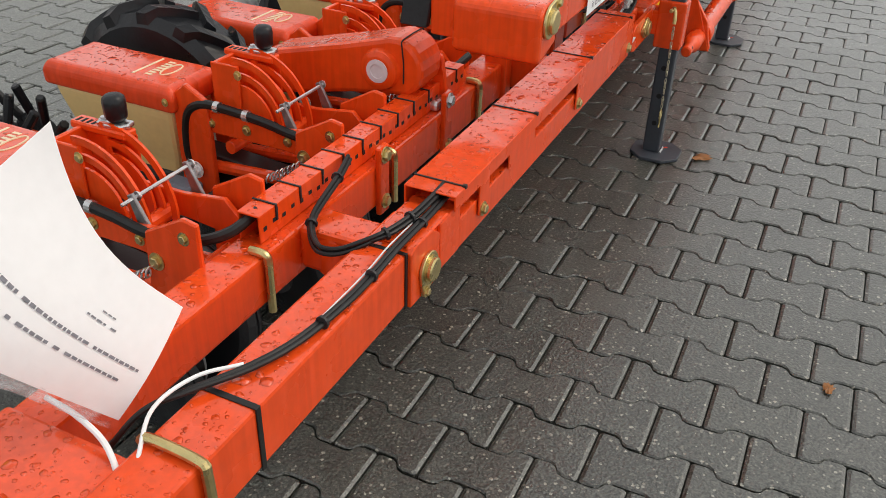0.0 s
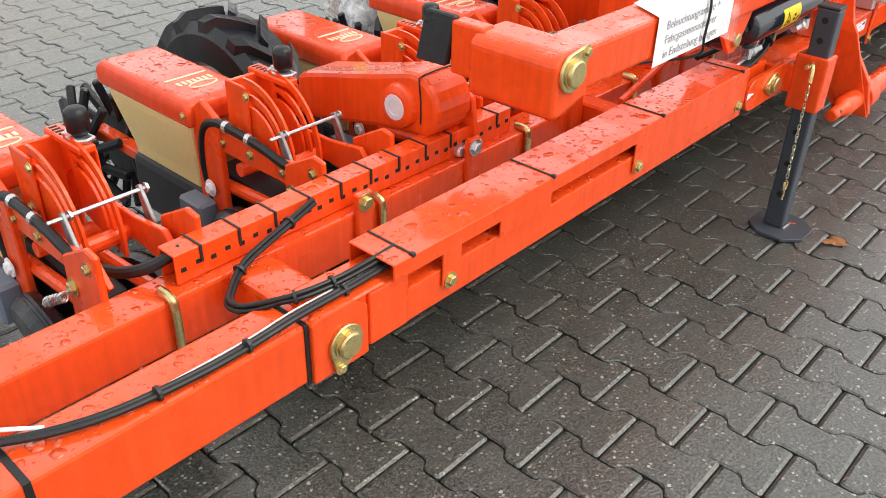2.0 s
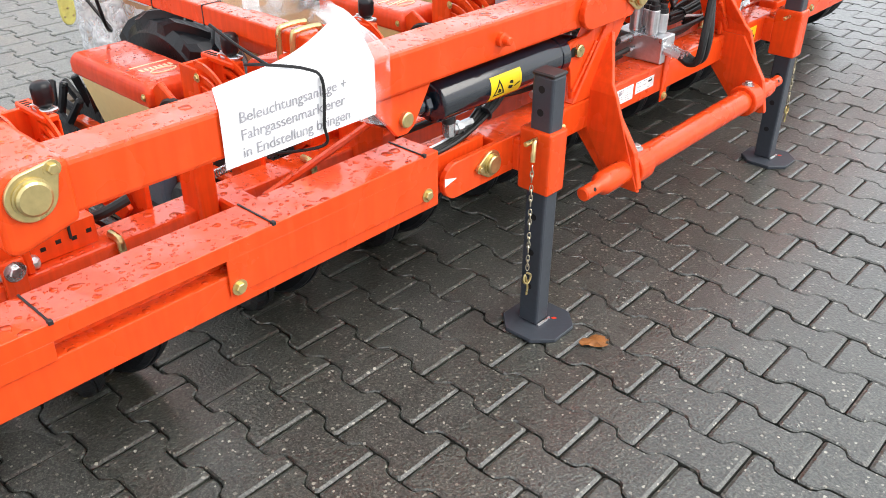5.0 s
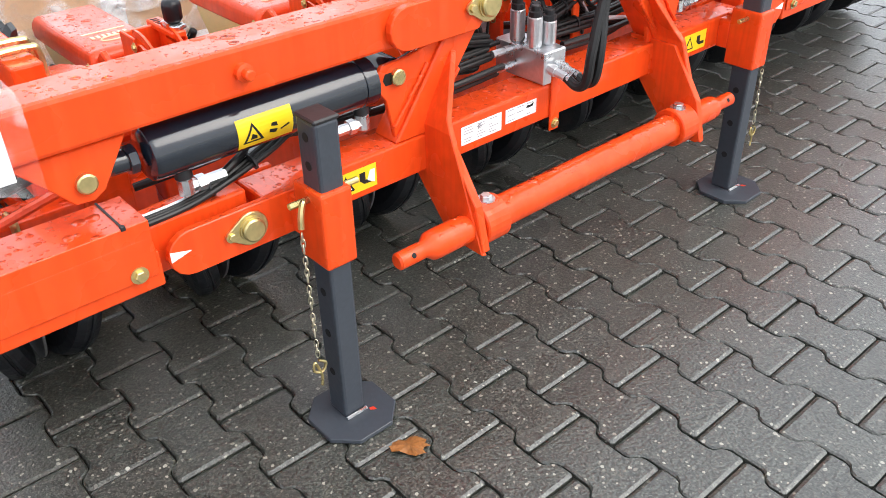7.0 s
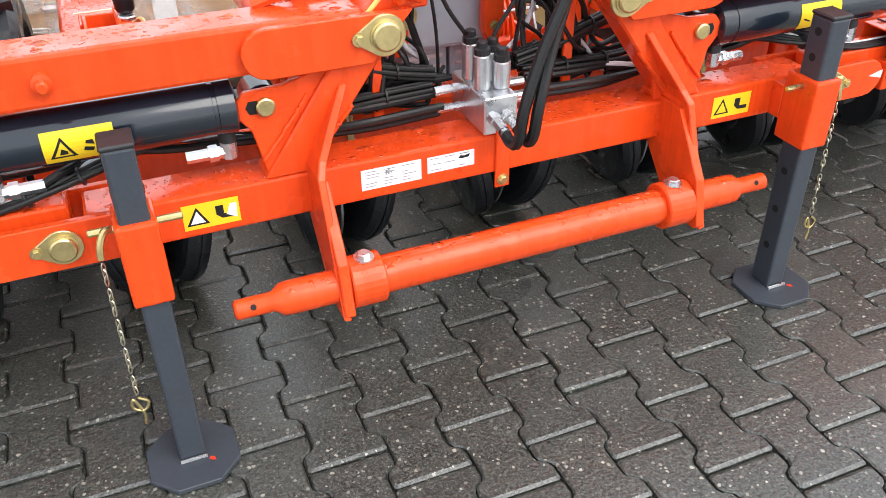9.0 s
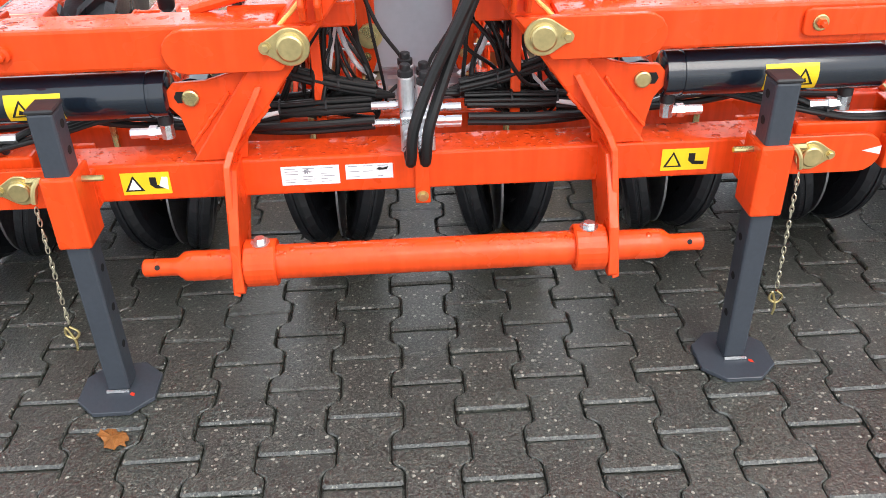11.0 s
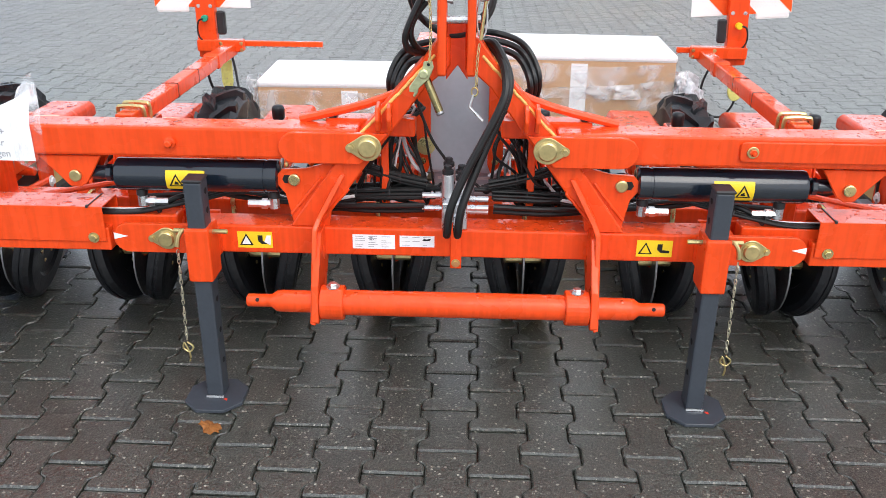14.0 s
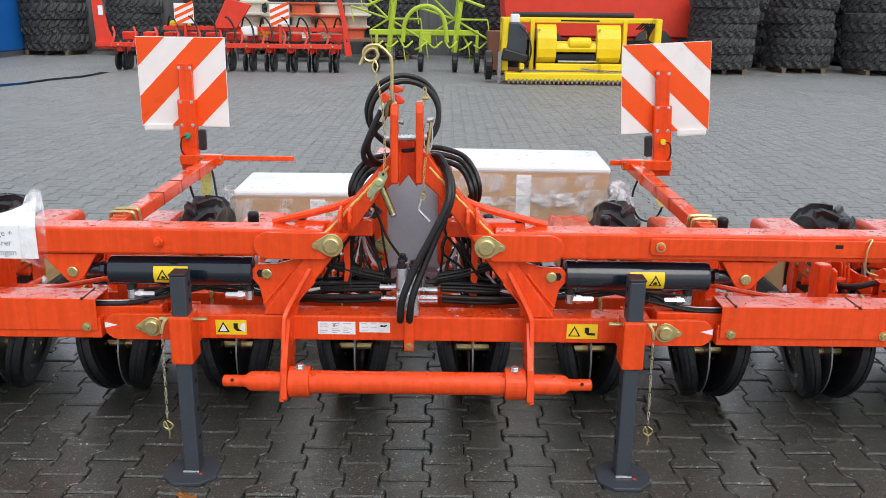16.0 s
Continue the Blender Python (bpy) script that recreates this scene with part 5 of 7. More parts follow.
def row_unit(y):
    """One seeding unit; places are world x and z, and y from the unit's middle line."""
    u = thing("row_unit", "red seeding unit with a cream hopper under a red lid", "row unit", (0, y, 0), "row units on the toolbar")
    u.scale = (1, 1, TALL)

    def p(name, bm, mat=RED, label="", smooth=False, parent=None):
        return part(name, bm, mat, parent or u, label, smooth)

    # hopper and lid
    hop = bmesh.new()
    tiers = [(0.465, -1.672, -1.3, 0.079), (0.44, -1.665, -1.303, 0.077), (0.33, -1.63, -1.322, 0.055), (0.29, -1.62, -1.33, 0.052)]
    loops = []
    for z, xa, xb, h in tiers:
        loops.append([hop.verts.new(q) for q in ((xa, -h - 0.01, z), (xb, -h - 0.01, z), (xb, h - 0.01, z), (xa, h - 0.01, z))])
    for a, b in zip(loops, loops[1:]):
        for i in range(4):
            j = (i + 1) % 4
            hop.faces.new((a[i], a[j], b[j], b[i]))
    hop.faces.new(loops[0]), hop.faces.new(loops[-1])
    bmesh.ops.recalc_face_normals(hop, faces=hop.faces)
    p("hopper", soften(hop, 0.012, 2, 40), CREAM, "cream plastic hopper")
    ld = bmesh.new()
    loops = []
    for z, xa, xb, h in ((0.462, -1.69, -1.286, 0.09), (0.5, -1.692, -1.284, 0.09), (0.518, -1.675, -1.3, 0.078)):
        loops.append([ld.verts.new(q) for q in ((xa, -h - 0.01, z - (0.0 if z < 0.47 else 0.0)), (xb, -h - 0.01, z), (xb, h - 0.01, z), (xa, h - 0.01, z))])
    for a, b in zip(loops, loops[1:]):
        for i in range(4):
            j = (i + 1) % 4
            ld.faces.new((a[i], a[j], b[j], b[i]))
    ld.faces.new(loops[0]), ld.faces.new(loops[-1])
    bmesh.ops.recalc_face_normals(ld, faces=ld.faces)
    lid = p("lid", soften(ld, 0.009, 3, 20), LID, "wet red plastic lid")
    # print on the lid: an oval ring and plain bars
    ov = bmesh.new()
    pts = [(-1.365 + 0.016 * math.cos(2 * math.pi * k / 20), 0.0 + 0.036 * math.sin(2 * math.pi * k / 20), 0.5185) for k in range(21)]
    tube(pts, 0.0022, 5, 0, ov)
    p("print_oval", ov, PRINT, "", False, lid)
    for k in range(7):
        p("print_bar", boxes((-1.405, -1.385, -0.05 + 0.014 * k, -0.042 + 0.014 * k, 0.5178, 0.519), bevel=0), PRINT, "", False, lid)
    p("print_bar", boxes((-1.435, -1.428, -0.06, 0.05, 0.5178, 0.519), bevel=0), PRINT, "", False, lid)
    bolt((-1.305, -0.1, 0.487), (0, -1, 0), 0.006, "lid_screw", lid)
    # metering unit under the hopper
    p("metering_case", boxes((-1.63, -1.275, -0.078, 0.07, 0.16, 0.305), bevel=0.02, seg=2), PLASTIC, "black metering case")
    p("opener_body", prism([(-1.02, 0.34), (-1.3, 0.36), (-1.32, 0.12), (-1.2, 0.1), (-1.05, 0.22)], "y", -0.034, 0.034, 0.006, 2), PLASTIC, "black opener housing")
    p("metering_motor", boxes((-1.33, -1.24, -0.13, -0.079, 0.23, 0.31), bevel=0.006), MOTOR, "grey metering motor")
    p("seed_coulter", prism([(-1.3, 0.21), (-1.55, 0.21), (-1.5, 0.06), (-1.32, 0.015)], "y", -0.012, 0.012, 0.003), STEEL)
    # parallelogram: side rails, lower links, head plates
    for d in (-1, 1):
        yy = d * 0.066
        p("side_rail", prism([(-0.86, 0.452), (-0.9, 0.49), (-1.0, 0.478), (-1.25, 0.478), (-1.265, 0.455), (-1.25, 0.43), (-1.0, 0.43), (-0.9, 0.42)], "y", yy - 0.006, yy + 0.006, 0.002))
        p("head_plate", prism([(-0.83, 0.36), (-0.83, 0.53), (-0.86, 0.535), (-0.95, 0.49), (-0.96, 0.36), (-0.92, 0.33)], "y", d * 0.092 - 0.006, d * 0.092 + 0.006, 0.003))
        p("lower_link", rod((-0.9, d * 0.055, 0.36), (-1.26, d * 0.055, 0.34), 0.014, 10))
        p("rear_plate", prism([(-1.2, 0.5), (-1.26, 0.53), (-1.3, 0.5), (-1.3, 0.3), (-1.25, 0.24), (-1.2, 0.28)], "y", yy - 0.016, yy - 0.006 if d > 0 else yy + 0.0, 0.003))
        bolt((-1.247, yy - 0.008 + d * 0.014, 0.34), (0, d, 0), 0.012, "pivot_bolt", u, WHITE, 1.6)
        bolt((-0.93, d * 0.098, 0.44), (0, d, 0), 0.011, "pivot_bolt", u)
        bolt((-1.1, d * 0.072, 0.455), (0, d, 0), 0.008, "rail_bolt", u)
        for x, z in ((-1.2, 0.452), (-0.99, 0.452)):
            bolt((x, d * 0.072, z), (0, d, 0), 0.0075, "rail_bolt", u)
        for x, z in ((-0.86, 0.5), (-0.9, 0.37)):
            bolt((x, d * 0.098, z), (0, d, 0), 0.008, "plate_bolt", u)
    bolt((-1.13, -0.047, 0.56), (0, -1, 0), 0.007, "upright_bolt", u)
    bolt((-1.17, -0.047, 0.475), (0, -1, 0), 0.007, "upright_bolt", u)
    for x, z in ((-1.03, 0.44), (-1.16, 0.4), (-0.9, 0.39)):
        p("cross_tube", rod((x, -0.064, z), (x, 0.064, z), 0.015, 12))
    # depth-setting quadrants
    for yy in (-0.035, 0.035):
        q = ring_sector(-1.135, 0.45, 0.1, 0.112, -12, 92, yy - 0.003, yy + 0.003)
        p("quadrant", q)
        q = ring_sector(-1.135, 0.45, 0.128, 0.142, -12, 92, yy - 0.003, yy + 0.003)
        ring_sector(-1.135, 0.45, 0.0, 0.086, -12, 92, yy - 0.003, yy + 0.003, 12, q)
        ring_sector(-1.135, 0.45, 0.0, 0.142, -16, -11, yy - 0.003, yy + 0.003, 2, q)
        ring_sector(-1.135, 0.45, 0.0, 0.142, 91, 97, yy - 0.003, yy + 0.003, 2, q)
        p("quadrant", q)
    p("setting_rod", rod((-1.0, -0.09, 0.521), (-1.0, 0.1, 0.521), 0.0036, 8), ZINC, "bright threaded setting rod")
    for yy in (-0.06, 0.085):
        p("setting_lever", prism([(-1.0, 0.53), (-1.012, 0.525), (-0.99, 0.455), (-0.97, 0.45), (-0.966, 0.47)], "y", yy - 0.004, yy + 0.004, 0.0015), STEEL)
        bolt((-1.0, yy + 0.008, 0.521), (0, 1, 0), 0.0075, "nut", u, ZINC, 1.2)
    # upright with slotted head, white clamp and black knob
    up = boxes((-1.205, -1.195, -0.045, 0.045, 0.44, 0.576), (-1.205, -1.13, -0.047, -0.04, 0.44, 0.578), (-1.205, -1.15, 0.04, 0.047, 0.44, 0.578), bevel=0.002)
    p("upright", up)
    p("head_rail", boxes((-1.225, -1.09, 0.028, 0.062, 0.568, 0.582), bevel=0.003))
    p("head_web", boxes((-1.225, -1.09, 0.058, 0.063, 0.5, 0.57), bevel=0.002))
    for k in range(4):
        p("slot", boxes((-1.215 + 0.013 * k, -1.209 + 0.013 * k, 0.034, 0.05, 0.5818, 0.5826), bevel=0), DARK)
    p("clamp", prism([(-1.16, 0.032), (-1.15, 0.036), (-1.14, 0.03), (-1.105, 0.034), (-1.095, 0.05), (-1.1, 0.07), (-1.12, 0.068), (-1.135, 0.062), (-1.15, 0.068), (-1.165, 0.05)], "z", 0.582, 0.591, 0.003, 2), ZINC, "bright metal clamp")
    bolt((-1.155, 0.048, 0.59), (0, 0, 1), 0.006, "clamp_screw", u, ZINC)
    knob = lathe((-1.125, 0.052, 0.591), (0, 0, 1), [(0, 0.012), (0.004, 0.017), (0.009, 0.0215), (0.036, 0.0225), (0.043, 0.0205), (0.047, 0.0155), (0.049, 0.008)], 28)
    for k, vert in enumerate(knob.verts):  # finger flutes
        out = Vector((vert.co.x + 1.125, vert.co.y - 0.052, 0))
        if out.length > 0.019:
            vert.co -= out * 0.07 * (0.5 + 0.5 * math.cos(9 * math.atan2(out.y, out.x)))
    p("knob", knob, TYRE, "black rubber knob", True)
    # side spring and latch
    sp = bmesh.new()
    tube([(-0.93 - 0.09 * k / 60, -0.115 + 0.009 * math.cos(k * 0.8), 0.43 - 0.05 * k / 60 + 0.009 * math.sin(k * 0.8)) for k in range(61)], 0.002, 5, 0, sp)
    p("spring", sp, ZINC, "bright coil spring")
    p("latch", tube([(-1.22, 0.07, 0.54), (-1.21, 0.085, 0.55), (-1.18, 0.09, 0.535), (-1.17, 0.075, 0.53)], 0.006, 7), GOLD)
    # hose clipped to the side rail
    hz = p("unit_hose", tube([(-1.26, -0.075, 0.3), (-1.275, -0.08, 0.38), (-1.262, -0.08, 0.46), (-1.22, -0.078, 0.492), (-1.15, -0.074, 0.492), (-1.05, -0.074, 0.484), (-0.96, -0.072, 0.47), (-0.88, -0.05, 0.468), (-0.83, -0.015, 0.48), (-0.808, 0.04, 0.5)], 0.0098, 9), BLACK, "black corrugated hose", True)
    for x, z in ((-1.175, 0.4925), (-1.095, 0.489)):
        p("hose_clip", lathe((x - 0.007, -0.074, z), (1, 0, -0.02), [(0, 0.0125), (0.014, 0.0125)], 12), ZINC, "", False, hz)
    # two clamps that hold the unit to the toolbar
    for yy in (-0.02, ):
        ub = bmesh.new()
        zt = (TZ1 + 0.017) / TALL
        tube([(-0.785, yy, zt + 0.006), (-0.765, yy, zt + 0.007), (-0.752, yy, zt + 0.004), (-0.748, yy, zt - 0.008), (-0.748, yy, zt - 0.05), (-0.748, yy, zt - 0.102)], 0.008, 9, 4, ub)
        p("u_bolt", ub, GOLD, "yellow-plated U-bolt", True)
    # front gauge wheels, leaning, with disc between them
    for d in (-1, 1):
        w = p("gauge_wheel", wheel_mesh(0.192, 0.066, 0.095), TYRE, "smooth black rubber gauge wheel")
        w.matrix_basis = Matrix.Diagonal((1, 1, 1 / TALL, 1)) @ Matrix.Translation((-1.075, d * 0.08, 0.194)) @ Euler((d * radians(-14), 0, d * radians(5))).to_matrix().to_4x4()
        hub = p("hub", lathe((0, -0.024, 0), (0, 1, 0), [(0, 0.03), (0.01, 0.075), (0.038, 0.075), (0.048, 0.03)], 20), PLASTIC, "", False, w)
        for k in range(5):
            a = 2 * math.pi * k / 5
            bolt((0.05 * math.cos(a), d * 0.02, 0.05 * math.sin(a)), (0, d, 0), 0.007, "wheel_nut", w, GOLD)
            bolt((0.05 * math.cos(a), -d * 0.02, 0.05 * math.sin(a)), (0, -d, 0), 0.007, "wheel_nut", w, GOLD)
    p("disc", lathe((-1.1, -0.003, 0.15), (0, 1, 0), [(0, 0.15), (0.006, 0.15)], 36), STEEL)
    p("axle_arm", rod((-1.03, 0.0, 0.17), (-1.22, 0.0, 0.3), 0.016, 10))
    p("axle", rod((-1.03, -0.1, 0.18), (-1.03, 0.1, 0.18), 0.012, 10), GOLD)
    # spiked closing wheels behind
    p("tail_bar", boxes((-1.95, -1.6, -0.02, 0.02, 0.23, 0.26), bevel=0.004))
    for d in (-1, 1):
        fw = lathe((-1.95, d * 0.055 - 0.012, 0.19), (0, 1, 0), [(0, 0.09), (0.006, 0.1), (0.018, 0.1), (0.024, 0.09)], 20)
        fingers = []
        for k in range(12):
            a = 2 * math.pi * k / 12 + d * 0.1
            c = Vector((-1.95, d * 0.055, 0.19))
            e = Vector((math.cos(a), 0, math.sin(a)))
            fingers.append(rod(c + e * 0.08, c + e * 0.18 + Vector((0, -d * 0.03, 0)), 0.013, 8, 0.004))
        cw = p("closing_wheel", fw, TYRE, "black rubber finger wheel")
        for f in fingers:
            p("finger", f, TYRE, "", False, cw)
    return u


first = row_unit(C - 0.225)
for k in range(6):
    for s in (-1, 1):
        if (k, s) != (0, -1):
            copy_thing(first, pose(0, C + s * (0.225 + 0.45 * k + 0.016 * max(0, k - 2)), 0))


# ---- land wheels with farm tread ----
def lug_tyre(r, w, lugs, lean, depth, mat_t, name, label, group, rim_mat=WHITE):
    t = thing(name, label, "wheel", (0, 0, 0), group)
    h = w / 2
    body_ = lathe((0, 0, 0), (0, 1, 0), [(-h * 0.7, r * 0.55), (-h, r * 0.6), (-h, r * 0.82), (-h * 0.75, r - depth * 1.3), (0, r - depth), (h * 0.75, r - depth * 1.3), (h, r * 0.82), (h, r * 0.6), (h * 0.7, r * 0.55)], 40)
    tyre = part("tyre", body_, mat_t, t, "", False)
    for k in range(lugs):
        for d in (-1, 1):
            bm = bmesh.new()
            vs = []
            for q in range(5):
                f = q / 4
                yy = d * (h * 1.02 * f - 0.006)
                a = 2 * math.pi * (k + (0.5 if d > 0 else 0)) / lugs + lean * f
                rr = r - (depth * 1.0 if f > 0.9 else 0.25 * depth * f)
                half = 0.5 * 0.34 * 2 * math.pi / lugs
                for off, rad in ((-half, rr - depth * 1.6), (-half * 0.7, rr), (half * 0.7, rr), (half, rr - depth * 1.6)):
                    vs.append(bm.verts.new((rad * math.cos(a + off), yy, rad * math.sin(a + off))))
            for q in range(4):
                for i in range(3):
                    a, b = q * 4 + i, q * 4 + i + 1
                    bm.faces.new((vs[a], vs[b], vs[b + 4], vs[a + 4]))
            bm.faces.new(vs[:4]), bm.faces.new(vs[-4:])
            bmesh.ops.recalc_face_normals(bm, faces=bm.faces)
            part("lug", bm, mat_t, tyre)
    part("rim", lathe((0, 0, 0), (0, 1, 0), [(-h * 0.72, r * 0.56), (-h * 0.6, r * 0.54), (-h * 0.3, r * 0.5), (h * 0.3, r * 0.5), (h * 0.6, r * 0.54), (h * 0.72, r * 0.56)], 32), rim_mat, t)
    part("hub", lathe((0, 0, 0), (0, 1, 0), [(-h * 0.9, 0.03), (-h * 0.85, 0.05), (h * 0.85, 0.05), (h * 0.9, 0.03)], 16), RED, t)
    return t


lw = lug_tyre(0.33, 0.155, 15, 0.34, 0.022, TYRE, "land_wheel", "black farm-tread land wheel between two row units", "land wheels")
lw.matrix_basis = pose(-1.58, C - 1.83, 0.33)
for v in (-0.94, 0.865, 1.79):
    copy_thing(lw, pose(-1.58, C + v, 0.33, 0, 17 * v, 0))

# ---- warning boards on their arms ----
def warning_board(s):
    yb = C + (-1.15 if s < 0 else 1.185)
    w = thing("warning_board", "red and white striped warning board on a red post and arm", "warning board", (-0.85, C + s * 1.03, 0.72), "warning boards")
    o = w.location

    def p(name, bm, mat=RED, label="", parent=None):
        if s > 0 and name in ("plate", "stripe", "lamp_patch", "post", "post_sleeve", "lamp_box", "plug"):  # this board leans
            bm.transform(Matrix.Translation((0, yb, 0.72)) @ Matrix.Rotation(radians(3.4), 4, "X") @ Matrix.Translation((0, -yb, -0.72)))
        bm.transform(Matrix.Translation(Vector((0, 0, 0.025)) - o))
        return part(name, bm, mat, parent or w, label)

    x, z0, n = -2.09, 0.868, 0.423
    plate = p("plate", boxes((x - 0.004, x, yb - n / 2, yb + n / 2, z0, z0 + n), bevel=0.0015), BOARD, "white reflective plate")
    # slanting stripes, clipped to the plate
    def clip(poly, inside, cut):
        out = []
        for a, b in zip(poly, poly[1:] + poly[:1]):
            ia, ib = inside(a), inside(b)
            if ia:
                out.append(a)
            if ia != ib:
                out.append(cut(a, b))
        return out

    for k in range(-3, 4):
        c0 = (2 * k) * 0.1 * math.sqrt(2) - 0.0
        c1 = c0 + 0.1 * math.sqrt(2)
        big = [(-1.0, c0 - 1.0), (1.0, c0 + 1.0), (1.0, c1 + 1.0), (-1.0, c1 - 1.0)]
        h = n / 2 - 0.002
        poly = [(u * -s, v) for u, v in big]
        for ax, sg in ((0, 1), (0, -1), (1, 1), (1, -1)):
            def inside(q, ax=ax, sg=sg):
                return q[ax] * sg <= h
            def cut(a, b, ax=ax, sg=sg):
                t = (sg * h - a[ax]) / (b[ax] - a[ax])
                return (a[0] + t * (b[0] - a[0]), a[1] + t * (b[1] - a[1]))
            poly = clip(poly, inside, cut) if poly else poly
        if len(poly) > 2:
            p("stripe", prism([(yb + u, z0 + n / 2 + v) for u, v in poly], "x", x, x + 0.0012, 0), STRIPE, "orange-red stripe", plate)
    p("lamp_patch", boxes((x - 0.001, x + 0.006, *sorted((yb + s * 0.06, yb + s * 0.2)), z0 - 0.02, z0 + 0.012), bevel=0.006, seg=2), BOARD)
    # post: channel with flanges and bolts
    yp = yb - s * 0.02
    p("post", boxes((x + 0.002, x + 0.03, yp - 0.032, yp + 0.032, 0.7, 1.17), bevel=0.003), RED)
    p("post_sleeve", boxes((x + 0.002, x + 0.04, yp - 0.042, yp + 0.042, 0.66, 1.0), bevel=0.003), RED)
    for zz in (0.72, 0.88, 0.99, 1.15):
        for d in (-1, 1):
            bolt(Vector((x + (0.04 if zz < 1 else 0.03), yp + d * 0.026 - (0.06 * (zz - 0.72) if s > 0 else 0), zz + 0.025)) - o, (1, 0, 0), 0.0055, "post_bolt", w, ZINC)
    p("lamp_box", boxes((x + 0.02, x + 0.05, *sorted((yp - s * 0.05, yp - s * 0.085)), 0.76, 0.86), bevel=0.006), PLASTIC, "black lamp box")
    p("plug", rod((x + 0.04, yp, 0.83), (x + 0.065, yp, 0.83), 0.014, 12), TEAL if s < 0 else YELLOW)
    p("cable", tube([(x + 0.06, yp, 0.83), (x + 0.072, yp + s * 0.022, 0.82), (x + 0.068, yp + s * 0.03, 0.77), (x + 0.062, yp + s * 0.012, 0.735), (x + 0.055, yp - s * 0.04, 0.712)], 0.0038, 7), BLACK)
    # square arm back to the frame, and cross bar with toothed edge
    ya = C + s * 1.03
    bar = 0.4 if s < 0 else 0.11
    p("arm", boxes((x + 0.03, -0.82, ya - 0.028, ya + 0.028, 0.675, 0.725), bevel=0.005, seg=2), RED)
    p("arm_sleeve", boxes((-1.8, -1.75, ya - 0.032, ya + 0.032, 0.671, 0.73), bevel=0.005), RED)
    for xx in (-1.25, -1.49):
        p("arm_tie", boxes((xx - 0.002, xx + 0.002, ya - 0.029, ya + 0.029, 0.674, 0.7265), bevel=0.0006), PLASTIC)
    p("cross_bracket", boxes((x + 0.02, x + 0.07, *sorted((yp + s * 0.04, ya - s * 0.06)), 0.69, 0.74), bevel=0.004), RED)
    for dy in (0.075, 0.165):
        for zz in (0.704, 0.732):
            bolt(Vector((x + 0.07, ya + s * (dy - 0.13), zz + 0.02)) - o, (1, 0, 0), 0.0055, "bracket_bolt", w, GOLD)
    p("cross_bar", boxes((x - 0.01, x + 0.012, *sorted((ya, ya - s * bar)), 0.705, 0.728), bevel=0.003), RED)
    for k in range(int(bar / 0.025)):
        p("tooth", boxes((x + 0.012, x + 0.015, ya - s * bar + s * 0.02 * k - 0.005, ya - s * bar + s * 0.02 * k + 0.005, 0.701, 0.706), bevel=0), ZINC)
    for xx in (-0.88, -0.93):
        p("u_bolt", tube([(xx, ya - 0.042, 0.66), (xx, ya - 0.04, 0.725), (xx, ya - 0.025, 0.735), (xx, ya + 0.025, 0.735), (xx, ya + 0.04, 0.725), (xx, ya + 0.042, 0.66)], 0.007, 8), GOLD)
    p("arm_foot", boxes((-0.93, -0.83, ya - 0.05, ya + 0.05, 0.474, 0.676), bevel=0.005), RED)
    # hanging cable and yellow reflector
    if s > 0:
        p("cable", tube([(-1.98, ya + v, z) for v, z in ((0.02, 0.685), (-0.011, 0.59), (-0.003, 0.515), (0.032, 0.461), (0.09, 0.452), (0.131, 0.506), (0.129, 0.564), (0.115, 0.603), (0.06, 0.68))], 0.005, 8), BLACK)
        p("reflector", prism([(ya + 0.128 + 0.034 * math.cos(2 * math.pi * k / 20), 0.575 + 0.05 * math.sin(2 * math.pi * k / 20)) for k in range(20)], "x", -1.965, -1.955, 0.003), MILKY, "pale yellow reflector in clear film")
        return
    p("cable", tube([(x + 0.05, ya, 0.7), (x + 0.1, ya - s * 0.03, 0.6), (x + 0.18, ya - s * 0.05, 0.52), (x + 0.28, ya + s * 0.01, 0.56), (x + 0.3, ya + s * 0.04, 0.68)], 0.0055, 7), BLACK)
    p("reflector", prism([(ya - 0.045, 0.655), (ya - 0.045, 0.56), (ya - 0.04, 0.535), (ya - 0.028, 0.522), (ya - 0.012, 0.522), (ya, 0.535), (ya + 0.005, 0.56), (ya + 0.005, 0.655)], "x", x + 0.06, x + 0.07, 0.003), MILKY, "yellow plastic reflector in clear film")
    for dy, dz in ((-0.034, 0.55), (-0.006, 0.55), (-0.02, 0.575)):
        p("rivet", rod((x + 0.07, ya + dy, dz), (x + 0.073, ya + dy, dz), 0.004, 8), GOLD)


warning_board(-1), warning_board(1)


